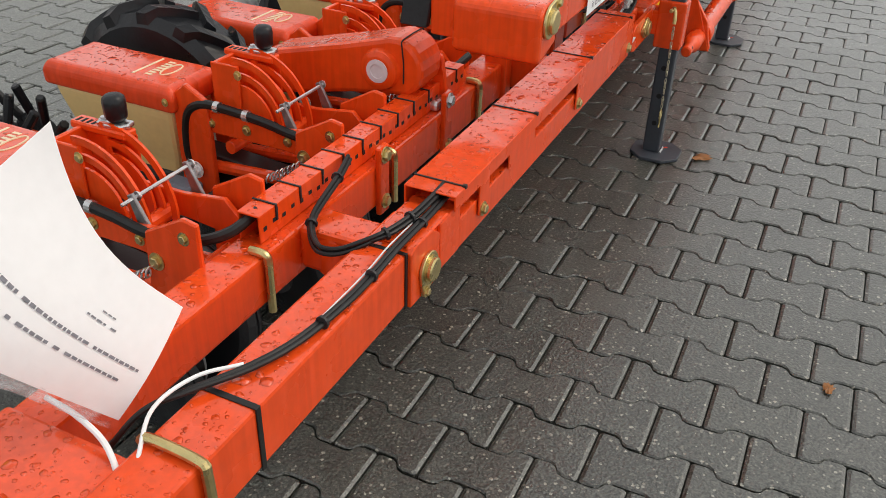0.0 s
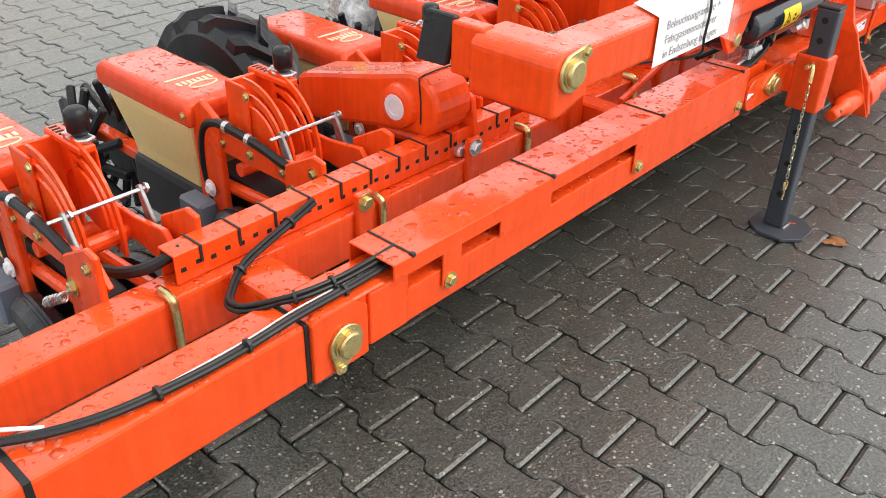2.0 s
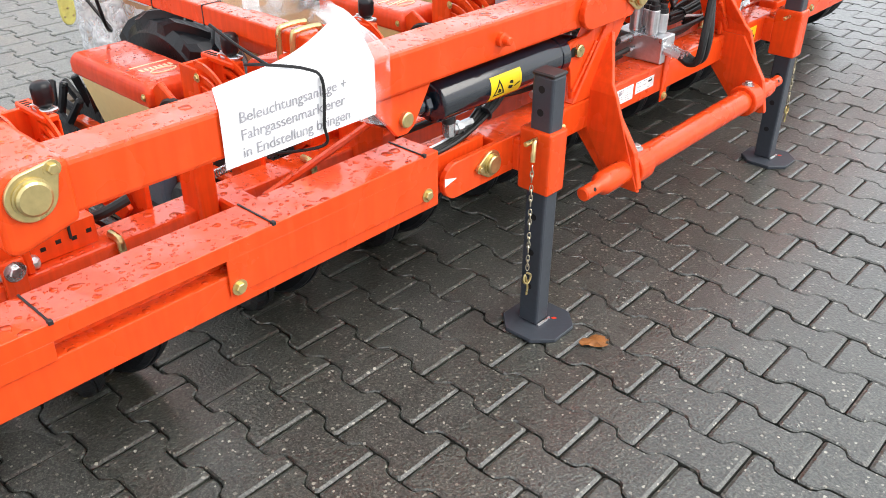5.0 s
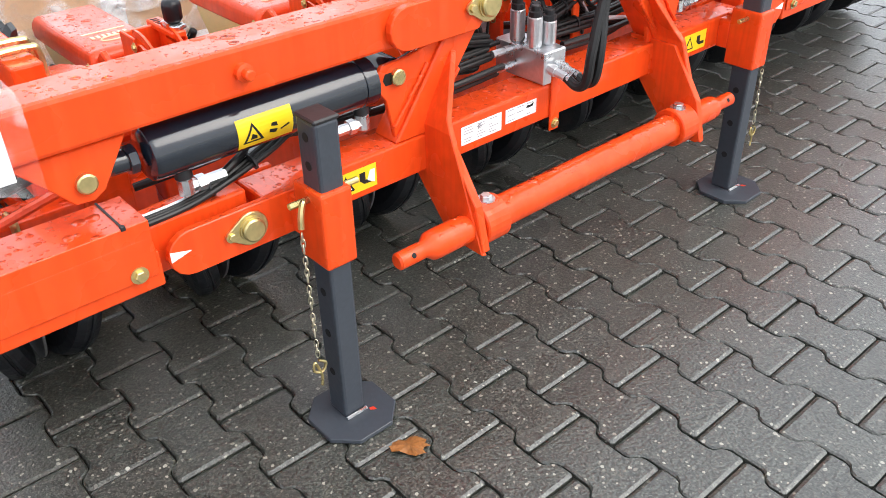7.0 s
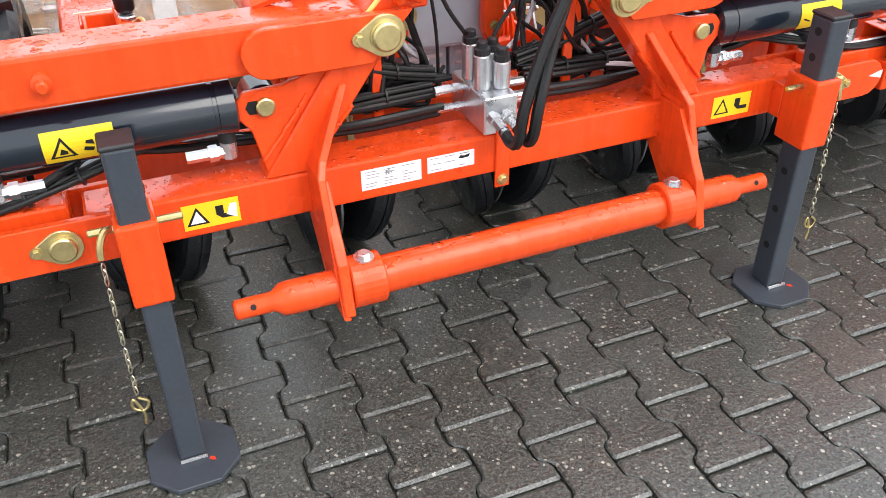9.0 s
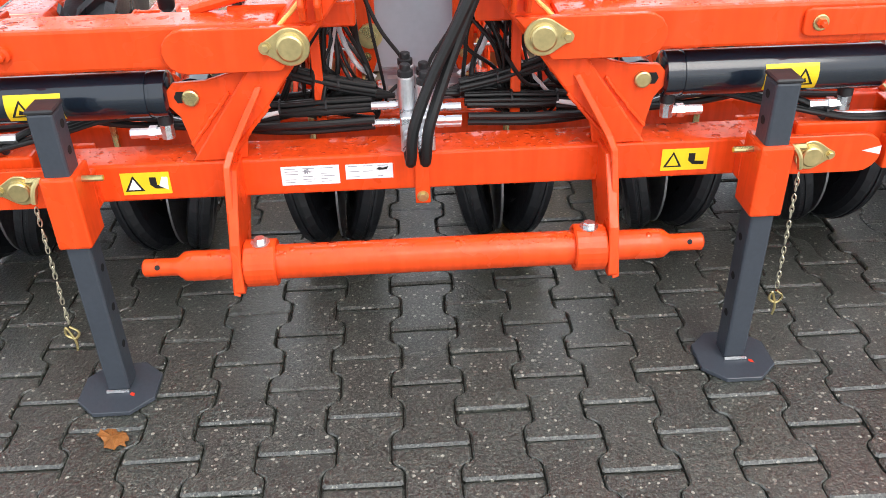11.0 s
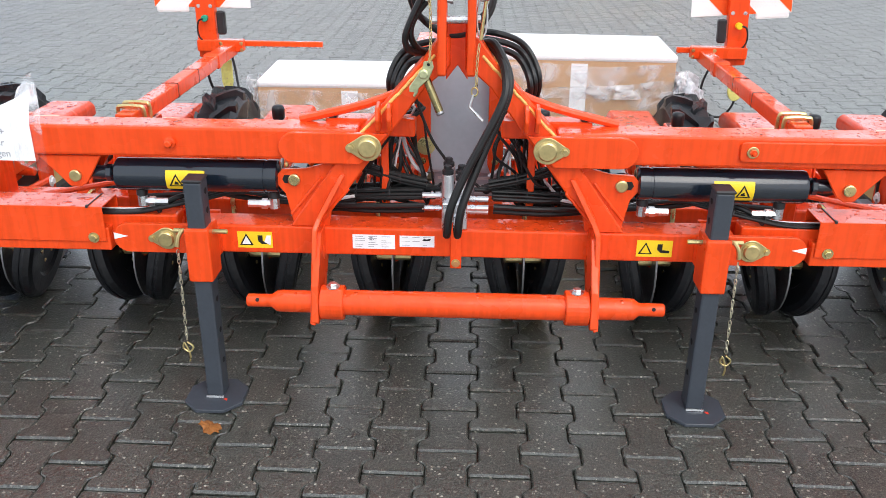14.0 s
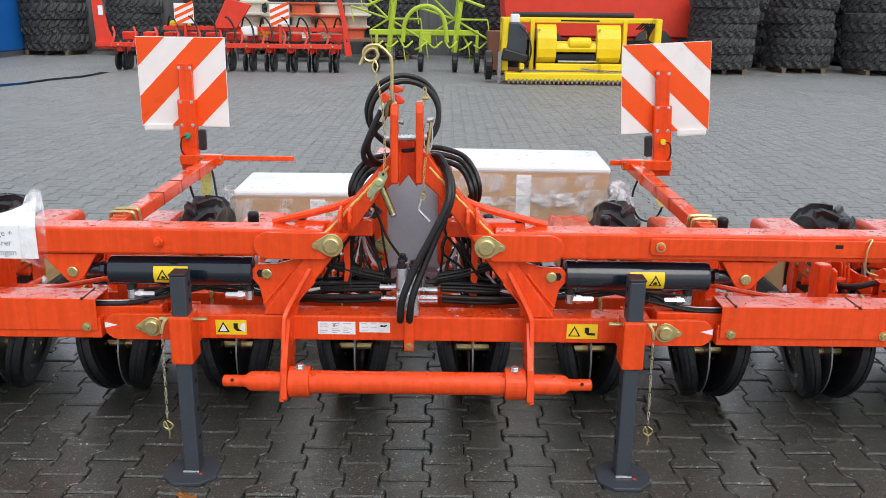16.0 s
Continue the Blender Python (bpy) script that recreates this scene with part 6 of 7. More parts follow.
# ---- cardboard boxes wrapped in film, on the drill's rear ----
def carton(x0, x1, y0, y1, z0, z1, label, turn=0.0):
    cx, cy = (x0 + x1) / 2, (y0 + y1) / 2
    c = thing("carton", label, "cardboard box", (cx, cy, z0), "wrapped cartons")
    c.rotation_euler[2] = turn
    hx, hy, h = (x1 - x0) / 2, (y1 - y0) / 2, z1 - z0
    part("box", boxes((-hx, hx, -hy, hy, 0, h), bevel=0.006, seg=2), CARD, c)
    part("foam_top", boxes((-hx - 0.004, hx + 0.004, -hy - 0.004, hy + 0.004, h - 0.012, h + 0.022), bevel=0.012, seg=2), WHITE, c, "white foam sheet")
    part("tape", boxes((hx, hx + 0.0015, -0.05, 0.02, 0.05, h - 0.02), bevel=0), WHITE, c, "paper tape")
    part("shipping_label", boxes((hx, hx + 0.0012, hy * 0.35, hy * 0.7, 0.03, 0.08), bevel=0), PAPER, c)
    random.seed(int(y0 * 100))

    def wrap(u, v):
        a = (u - 0.5) * 2
        return Vector((hx + 0.006 + 0.004 * noise.noise((u * 9, v * 7, y0)), a * (hy + 0.008), 0.004 + v * (h - 0.02) * (0.98 + 0.02 * math.sin(u * 8))))
    f = part("film", sheet(wrap, 40, 16, 0.0008), FILM, c, "crumpled clear film", True)
    for zf, slope, tall in ((0.62, 0.04, 0.055), (0.3, -0.12, 0.03)):
        def fold(u, v, zf=zf, slope=slope, tall=tall):
            ripple = noise.noise((u * 14, v * 3, y0 + zf)) + 0.5 * noise.noise((u * 40, v * 6, zf))
            return Vector((hx + 0.013 + 0.007 * ripple, (u - 0.5) * 2 * (hy + 0.008), h * zf + slope * (u - 0.3) + tall * (v - 0.5) * (0.5 + 0.9 * u) + 0.012 * noise.noise((u * 5, zf, y0))))
        part("film_fold", sheet(fold, 60, 6, 0.0006), FOLD, c, "folded band of film", True)

    def end(u, v, d=1):
        return Vector((hx - u * 2 * hx, d * (hy + 0.012 + 0.03 * v * (1 - v) + 0.015 * noise.noise((u * 8, v * 8, 3))), v * (h - 0.02) + 0.004))
    part("film", sheet(end, 24, 14, 0.0008), FILM, c, "", True)
    part("film", sheet(lambda u, v: end(u, v, -1), 24, 14, 0.0008), BUNCHED, c, "folded film over the end", True)
    def crumple(u, v):
        a, b = 2 * math.pi * u, math.pi * v
        r = 0.056 + 0.05 * noise.noise((math.cos(a) * 2.5, math.sin(a) * 2.5, v * 5 + y0)) + 0.022 * noise.noise((math.cos(a) * 8, math.sin(a) * 8, v * 15))
        return Vector((hx + r * math.sin(b) * math.cos(a) * 0.8, hy + 0.045 + r * math.sin(b) * math.sin(a), h * 0.62 + (0.1 + 0.25 * (r - 0.056)) * math.cos(b)))
    part("film_wad", sheet(crumple, 44, 34, 0.0008), WAD, c, "bunched film end", True)
    part("batten", boxes((-hx + 0.05, hx - 0.05, -hy + 0.05, -hy + 0.13, -0.1, -0.001), bevel=0.004), WOOD, c)
    part("batten", boxes((-hx + 0.05, hx - 0.05, hy - 0.13, hy - 0.05, -0.1, -0.001), bevel=0.004), WOOD, c)
    return c


carton(-2.3, -1.86, 2.79, 3.6, 0.28, 0.61, "brown carton wrapped in clear film with a white foam top", 0.02)
carton(-2.44, -1.95, 3.79, 4.57, 0.33, 0.722, "large brown carton wrapped in clear film with paper tape", -0.03)
deck = thing("carton_pallet", "weathered wooden pallet under the wrapped cartons", "pallet", (-2.15, C, 0), kind="")
for k in range(7):
    part("board", boxes((-0.3 + 0.09 * k, -0.23 + 0.09 * k, -1.0, 1.0, 0.15, 0.179), bevel=0.003), WOOD, deck)
for yy in (-0.9, 0, 0.9):
    part("bearer", boxes((-0.3, 0.31, yy - 0.05, yy + 0.05, 0.0, 0.15), bevel=0.003), WOOD, deck)
blk = thing("support_block", "stacked wooden blocks under the cartons", "wood block", (-2.15, C, 0.18))
for yy in (0.19, 0.79):
    part("block", boxes((-0.14, 0.14, yy - 0.06, yy + 0.06, 0.0, 0.049), bevel=0.002), WOOD, blk)

# ---- papers ----
def bars(parent, fn, rows, lift):
    """Unreadable lines of print as plain dark bars on a bent sheet."""
    for (u0, u1, v0, v1) in rows:
        bm = bmesh.new()
        n = max(2, int(abs(u1 - u0) * 24))
        cols = []
        for i in range(n + 1):
            u = u0 + (u1 - u0) * i / n
            a, b = fn(u, v0), fn(u, v1)
            e = 0.01
            nm = (fn(u + e, v0) - fn(u - e, v0)).cross(fn(u, v0 + e) - fn(u, v0 - e)).normalized()
            cols.append((bm.verts.new(a + nm * lift), bm.verts.new(b + nm * lift)))
        for p, q in zip(cols, cols[1:]):
            bm.faces.new((p[0], q[0], q[1], p[1]))
        part("print_bar", bm, INK, parent)


def words(u0, u1, v0, v1, seed):
    random.seed(seed)
    out, u = [], u0
    while u < u1:
        w = random.uniform(0.012, 0.03)
        out.append((u, min(u + w, u1), v0, v1))
        u += w + (0.006 if random.random() < 0.85 else 0.025)
    return out


# sheet in a clear pocket over the outer end of the near wing
doc = thing("document_pocket", "white printed sheet in a clear pocket lying over the red frame", "paper", (-0.7, 0.85, 0.52))
A, B, Cc, D = Vector((-0.672, 0.69, 0.527)), Vector((-0.672, 0.835, 0.617)), Vector((-0.71, 0.72, 0.93)), Vector((-0.73, 0.48, 0.84))


def doc_at(u, v):
    u *= 1 - 0.16 * math.sin(math.pi * min(1, max(0, v)))
    q = A * (1 - u) * (1 - v) + B * u * (1 - v) + Cc * u * v + D * (1 - u) * v
    return q + Vector((0.02, -0.02, 0.01)) * math.sin(u * 3.1 + v * 1.5) - doc.location


part("sheet", sheet(doc_at, 18, 18, 0.0008), PAPER, doc, "", True)
rows_ = []
for k, (v0, v1, ua, ub) in enumerate(((0.3, 0.322, 0.12, 0.75), (0.43, 0.452, 0.06, 0.8), (0.6, 0.613, 0.25, 0.4), (0.67, 0.68, 0.28, 0.35))):
    rows_ += words(ua, ub, v0, v1, k)
bars(doc, lambda u, v: doc_at(v, u), rows_, -0.0015)


def pocket(u, v):
    return doc_at(0.13 * u - 0.11, v) + Vector((0, 0, 0.002 + 0.004 * noise.noise((u * 6, v * 6, 1))))


part("pocket", sheet(pocket, 20, 20, 0.0006), FILM, doc, "clear plastic pocket", True)

# red end of the wing under the pocket
dp("end_bracket", boxes((-0.83, -0.615, 0.4, 0.65, 0.375, 0.505), bevel=0.006, seg=2))
dp("end_u_bolt", tube([(-0.62, C - 2.995, 0.512), (-0.6, C - 2.998, 0.526), (-0.522, C - 3.0, 0.525), (-0.512, C - 3.0, 0.505), (-0.512, C - 3.0, 0.415)], 0.0075, 9, 4), GOLD)

# notice and bag tied round the near folding arm
note = thing("delivery_note", "white printed notice in a clear bag tied round the red arm", "paper", (-0.57, 2.36, 0.79))
note_base = note.location.copy()
note.location += Vector((0.012, -0.005, 0.017))


def note_at(u, v):
    # v runs from under the front edge up, over the top and beyond
    y = 2.165 + 0.345 * u
    s_ = v * 0.3
    front = 0.125
    if s_ < front:
        q = Vector((-0.5285, y, 0.678 + s_ * 0.87))
    else:
        t = (s_ - front) / 0.175
        q = Vector((-0.53 - t * 0.09, y + 0.05 * t * (1 - u) - 0.02 * t * u * u, 0.786 + 0.075 * u * u * math.sin(2.2 * t) + 0.003 * math.sin(u * 7)))
    return q - note_base


part("sheet", sheet(note_at, 26, 22, 0.0008), PAPER, note, "", True)


def lettering(text, size, at, mat, parent):
    """Words that stand upright on a face that looks to the front."""
    cu = bpy.data.curves.new("lettering", "FONT")
    cu.body, cu.size, cu.extrude = text, size, 0.0002
    ob = new("lettering", cu)
    bpy.context.view_layer.update()
    me = bpy.data.meshes.new_from_object(ob.evaluated_get(bpy.context.evaluated_depsgraph_get()))
    bpy.data.objects.remove(ob)
    bm = bmesh.new()
    bm.from_mesh(me)
    bm.transform(Matrix(((0, 0, 1, at[0]), (1, 0, 0, at[1]), (0, 1, 0, at[2]), (0, 0, 0, 1))))
    return part("lettering", bm, mat, parent)


for k, text in enumerate(("Beleuchtungsanlage +", "Fahrgassenmarkierer", "in Endstellung bringen")):
    lettering(text, 0.0275, Vector((-0.5268, 2.2, 0.752 - 0.031 * k)) - note_base, PALE_INK, note)


def bag_at(u, v):
    y = 2.46 + 0.085 * u
    bulge = 0.02 * math.sin(math.pi * u) + 0.012 * noise.noise((u * 7, v * 7, 4))
    if v < 0.45:
        q = Vector((-0.522 + bulge * 0.6, y, 0.68 - 0.035 * u + v / 0.45 * (0.12 + 0.035 * u)))
    else:
        t = (v - 0.45) / 0.55
        q = Vector((-0.53 - 0.14 * t, y + (0.5 - u) * 0.06 * t - 0.04 * t, 0.8 + 0.07 * math.sin(t * 1.9) + bulge))
    return q - note_base


part("bag", sheet(bag_at, 26, 26, 0.0006), FILM, note, "crumpled clear bag", True)
part("string", tube([Vector(q) - note_base for q in ((-0.64, 2.3, 0.802), (-0.6, 2.32, 0.806), (-0.545, 2.36, 0.802), (-0.523, 2.378, 0.782), (-0.522, 2.375, 0.7), (-0.53, 2.375, 0.655), (-0.6, 2.3, 0.64), (-0.62, 2.22, 0.645))], 0.003, 7), BLACK, note, "black cord")
part("string", tube([Vector(q) - note_base for q in ((-0.6, 2.32, 0.806), (-0.66, 2.305, 0.83), (-0.72, 2.29, 0.86))], 0.003, 6), BLACK, note)

# clear film bunch behind the second wheel
fb = thing("film_wad", "crumpled clear packing film hanging by a land wheel", "plastic film", (-2.05, 2.8, 0.36))


def fbunch(u, v):
    a = 2 * math.pi * u
    r = 0.07 + 0.035 * noise.noise((math.cos(a) * 1.5, math.sin(a) * 1.5, v * 5))
    return Vector((r * math.cos(a), r * math.sin(a) * 1.3, 0.22 - 0.42 * v)) * 1.1


part("film", sheet(fbunch, 30, 20, 0.0008), BUNCHED, fb, "", True)

# ---- the far side of the yard ----
near_things = set(bpy.data.objects)
def tyre_ring(r, w, lugs, name):
    """A worn farm tyre lying flat, its chevron lugs raised out of one skin."""
    t = bmesh.new()
    n = lugs * 7
    prof_ = [(-0.48, 0.58, 0), (-0.5, 0.66, 0), (-0.5, 0.84, 0), (-0.44, 0.93, 0.04), (-0.3, 0.945, 0.055), (-0.15, 0.95, 0.055), (-0.02, 0.95, 0.055), (0.02, 0.95, 0.055), (0.15, 0.95, 0.055), (0.3, 0.945, 0.055), (0.44, 0.93, 0.04), (0.5, 0.84, 0), (0.5, 0.66, 0), (0.48, 0.58, 0)]
    rings = []
    for f, low, rise in prof_:
        ring = []
        for i in range(n):
            ph = (i / 7 - 1.5 * abs(f) + (0.5 if f > 0 else 0)) % 1
            rad = r * (low + (rise if ph < 0.44 else 0))
            ring.append(t.verts.new((rad * math.cos(2 * math.pi * i / n), rad * math.sin(2 * math.pi * i / n), f * w)))
        rings.append(ring)
    for r0, r1 in zip(rings, rings[1:] + rings[:1]):
        for i in range(n):
            j = (i + 1) % n
            t.faces.new((r0[i], r0[j], r1[j], r1[i]))
    me = bpy.data.meshes.new(name)
    bmesh.ops.recalc_face_normals(t, faces=t.faces)
    t.to_mesh(me)
    t.free()
    me.materials.append(OLD_TYRE)
    return me


SIZES = [(0.55, 0.26, 20), (0.7, 0.34, 20), (0.82, 0.42, 22)]
TYRES = [tyre_ring(r, w, n, "farm_tyre") for r, w, n in SIZES]
random.seed(3)


def tyre_stack(x, y, size, count):
    z = 0.12
    pal = thing("pallet", "weathered wooden pallet under a stack of tyres", "pallet", (x, y, 0), "pallets under the tyres")
    r, w, _ = SIZES[size]
    for k in range(5):
        part("board", boxes((-r * 0.7, r * 0.7, -r * 0.7 + k * r * 0.3, -r * 0.7 + k * r * 0.3 + r * 0.18, 0.09, 0.118), bevel=0.0), WOOD, pal)
    for yy in (-0.6, 0, 0.6):
        part("bearer", boxes((-r * 0.7, r * 0.7, yy * r - 0.04, yy * r + 0.04, 0, 0.089), bevel=0), WOOD, pal)
    for k in range(count):
        ob = new("stacked_tyre", TYRES[size])
        ob.matrix_basis = pose(x + random.uniform(-0.05, 0.05), y + random.uniform(-0.05, 0.05), z + w / 2, 0, 0, random.uniform(0, 360))
        tagged(ob, "worn black farm tyre lying in a stack on a pallet", "tyre", "stacked farm tyres")
        z += w * 0.985


FRONT_STACKS = [(-16.6, 9.6, 1, 5), (-17.2, 11.5, 1, 5), (-16.9, 13.2, 2, 4), (-18.2, 15.1, 1, 6), (-19.0, 8.2, 1, 6), (-19.4, 17.2, 2, 5), (-19.0, 19.8, 2, 4), (-18.9, 10.6, 2, 5), (-19.2, 12.3, 2, 5), (-19.6, 14.0, 2, 5)]
BACK_STACKS = [(-20.5, -4.2, 1, 5), (-20.3, -6.2, 2, 4), (-21.2, -2.6, 0, 7), (-21.5, -1.2, 0, 7), (-20.6, 0.2, 1, 5), (-21.3, 6.6, 1, 5), (-21.0, 4.9, 1, 5), (-20.2, 2.4, 1, 5), (-21.8, 19.4, 1, 6), (-21.2, 15.7, 2, 5), (-21.5, 13.0, 2, 6), (-21.4, 10.8, 2, 6), (-22.2, -7.8, 2, 5), (-22.3, 8.6, 2, 5), (-22.4, -4.6, 2, 5)]
for row in (FRONT_STACKS, BACK_STACKS):
    for x, y, size, count in row:
        tyre_stack(x, y, size, count)


# yellow crop pickup
pk = thing("crop_pickup", "yellow forage harvester pickup with black side covers", "farm machine", (-14.0, 6.2, 0))


def pp(name, bm, mat=MACHINE_YELLOW, label="", parent=None):
    return part(name, bm, mat, parent or pk, label)


W = 1.42
pp("skid_beam", boxes((0.4, 0.75, -W + 0.05, W, 0.06, 0.2), bevel=0.02, seg=2))
pp("lower_beam", boxes((0.28, 0.42, -0.8, W - 0.1, 0.225, 0.345), bevel=0.015, seg=2))
pp("top_beam", boxes((-0.2, 0.1, -W, W, 1.045, 1.14), bevel=0.02, seg=2))
pp("top_slot", boxes((0.1, 0.104, -0.35, 0.35, 1.075, 1.1), bevel=0), DARK)
for ya, yb in ((-0.78, -0.43), (0.3, 0.73)):  # rolled plates, bulging to the front
    roll = [(0.1, 0.33), (0.2, 0.36), (0.27, 0.45), (0.3, 0.6), (0.28, 0.78), (0.2, 0.94), (0.1, 1.02), (0.06, 1.02), (0.06, 0.33)]
    pp("front_plate", prism(roll, "y", ya, yb, 0.012, 2))
    for zz in (0.42, 0.93):
        pp("plate_bolt", rod((0.22, ya + 0.04, zz), (0.27, ya + 0.04, zz), 0.016, 8), STEEL)
pp("post", boxes((0.0, 0.14, -0.9, -0.82, 0.2, 1.1), bevel=0.012))
pp("post", boxes((0.0, 0.14, 0.78, 0.86, 0.2, 1.1), bevel=0.012))
pp("auger_hood", prism([(0.05, 0.54), (0.24, 0.54), (0.27, 0.6), (0.22, 0.7), (0.05, 0.73)], "y", -0.43, 0.3, 0.012, 2))
pp("auger_flight", lathe((0.2, -0.22, 0.7), (0, 1, 0), [(0, 0.05), (0.03, 0.1), (0.4, 0.1), (0.43, 0.05)], 16))
pp("auger_tube", lathe((0.18, -0.42, 0.42), (0, 1, 0), [(0, 0.09), (0.71, 0.09)], 18), DARK, "dark crop auger")
pp("driven_shaft", rod((0.35, -0.4, 0.38), (0.35, 0.28, 0.38), 0.022, 10), STEEL)
pp("drawn_rod", rod((0.45, 0.0, 0.27), (0.6, 0.62, 0.2), 0.014, 8), STEEL)
pp("trough", boxes((-0.1, 0.0, -W, W, 0.25, 0.75), bevel=0.01), DARK)
pp("side_frame", boxes((-0.3, 0.4, W - 0.12, W, 0.2, 1.14), bevel=0.02))
pp("side_frame", boxes((-0.3, 0.4, -W, -W + 0.12, 0.2, 1.14), bevel=0.02))
pp("side_cover", prism([(-W + 0.04, 0.4), (-W + 0.4, 0.38), (-W + 0.44, 0.6), (-W + 0.42, 0.98), (-W + 0.3, 1.06), (-W + 0.12, 1.06), (-W + 0.1, 0.72)], "x", 0.25, 0.45, 0.03, 2), SLATE, "dark plastic side cover")
pp("side_guard", prism([(-W - 0.02, 0.4), (-W + 0.44, 0.37), (-W + 0.46, 0.5), (-W + 0.02, 0.62)], "x", 0.42, 0.56, 0.03, 2), PLASTIC, "black plastic guard")
pp("side_hose", tube([(0.5, -W + 0.3, 1.0), (0.56, -W + 0.46, 0.8), (0.58, -W + 0.5, 0.5), (0.56, -W + 0.36, 0.24), (0.6, -W + 0.1, 0.16)], 0.014, 7), BLACK)
pp("roller", lathe((0.0, -W + 0.2, 1.19), (0, 1, 0), [(0, 0.045), (2.2, 0.045)], 16), PLASTIC, "black crop roller")
pp("gauge_wheel", lathe((0.3, -W - 0.3, 0.3), (0, 1, 0), [(0, 0.2), (0.02, 0.26), (0.12, 0.26), (0.14, 0.2)], 22), TYRE)
pp("leg", boxes((0.55, 0.6, -W - 0.08, -W - 0.02, 0.0, 0.55), bevel=0.005), STEEL)
for k in range(34):
    pp("tine", boxes((0.76, 0.78, -W + 0.1 + 0.08 * k, -W + 0.13 + 0.08 * k, 0.02, 0.1), bevel=0), STEEL)
pp("lamp", boxes((0.3, 0.4, -W + 0.14, -W + 0.3, 0.95, 1.2), bevel=0.02), WHITE, "white covered lamp")
for y in (-W + 0.3, 0.3):
    pp("bracket", boxes((0.5, 0.76, y, y + 0.08, 0.26, 0.36), bevel=0.01))
for k in range(6):
    pp("hose", tube([(0.2, 1.0 + 0.05 * k, 0.95), (0.35, 1.1 + 0.04 * k, 1.05), (0.3, 1.2, 0.8), (0.3, 1.0 + 0.06 * k, 0.7)], 0.015, 6, 5), BLACK)

# lime-green hay tedder
td = thing("hay_tedder", "lime-green hay tedder with folded spring tine rotors", "farm machine", (-16.0, 3.35, 0))


def tp(name, bm, mat=LIME, label=""):
    return part(name, bm, mat, td, label)


tp("main_bar", boxes((-0.06, 0.06, -1.15, 1.1, 0.72, 0.84), bevel=0.02))
tp("hoop", tube([(0.3, -0.45, 0.6), (0.32, -0.4, 1.0), (0.34, -0.2, 1.25), (0.34, 0.1, 1.3), (0.32, 0.36, 1.1), (0.3, 0.45, 0.6)], 0.045, 9))
for y in (-0.75, 0.6):
    tp("rotor_mast", tube([(0, y, 0.4), (0.02, y + 0.1, 1.3), (-0.1, y + 0.25, 2.2)], 0.06, 8, 4))
    for k in range(7):
        a = 2 * math.pi * k / 7
        e = Vector((0.25 * math.cos(a), 0.8 * math.cos(a + 0.6), 0.55 * math.sin(a)))
        o = Vector((0, y, 1.05))
        tp("tine_arm", tube([o, o + e * 0.6, o + e], 0.022, 6, 3))
        tp("tine", tube([o + e, o + e + Vector((0.06, 0.05, -0.35))], 0.012, 5, 1))
for y in (-1.05, -0.15, 0.55, 1.0):
    tp("wheel", lathe((0.15, y, 0.2), (0, 1, 0), [(0, 0.14), (0.02, 0.2), (0.1, 0.2), (0.12, 0.14)], 20), TYRE)
    tp("wheel_leg", boxes((0.1, 0.18, y + 0.03, y + 0.09, 0.2, 0.75), bevel=0.01))
tp("gearbox", boxes((-0.15, 0.15, -0.12, 0.12, 0.55, 0.8), bevel=0.03, seg=2))
for k in range(8):
    y = -1.1 + 0.3 * k
    tp("guard_rail", tube([(0.25, y, 0.45 + 0.1 * (k % 3)), (0.4, y + 0.1, 0.5), (0.3, y + 0.25, 0.62)], 0.02, 6, 3))
tp("top_cross", tube([(0, -1.2, 1.3), (0.1, -0.6, 1.5), (0.1, 0.5, 1.5), (0, 1.2, 1.3)], 0.03, 7, 4))

# another red drill in the distance
fd = thing("far_seed_drill", "red precision seed drill with striped boards across the yard", "seed drill", (-15.6, -0.4, 0))


def fp(name, bm, mat=RED_FAR, label=""):
    return part(name, bm, mat, fd, label)


fp("beam", boxes((0.3, 0.4, -3.0, 2.3, 0.5, 0.6), bevel=0.01))
fp("upper_beam", boxes((0.0, 0.1, -1.6, 2.3, 0.85, 0.95), bevel=0.01))
fp("end_frame", prism([(-3.0, 0.45), (-2.6, 0.45), (-2.75, 0.9), (-2.9, 1.9), (-3.05, 1.9)], "x", 0.2, 0.3, 0.01))
fp("end_frame", prism([(2.35, 0.35), (2.5, 0.35), (2.4, 1.0), (2.15, 2.2), (2.05, 2.2), (2.3, 1.0)], "x", 0.2, 0.3, 0.01))
fp("marker_plate", boxes((0.3, 0.32, -2.9, -2.8, 1.15, 1.35), bevel=0.004), WHITE)
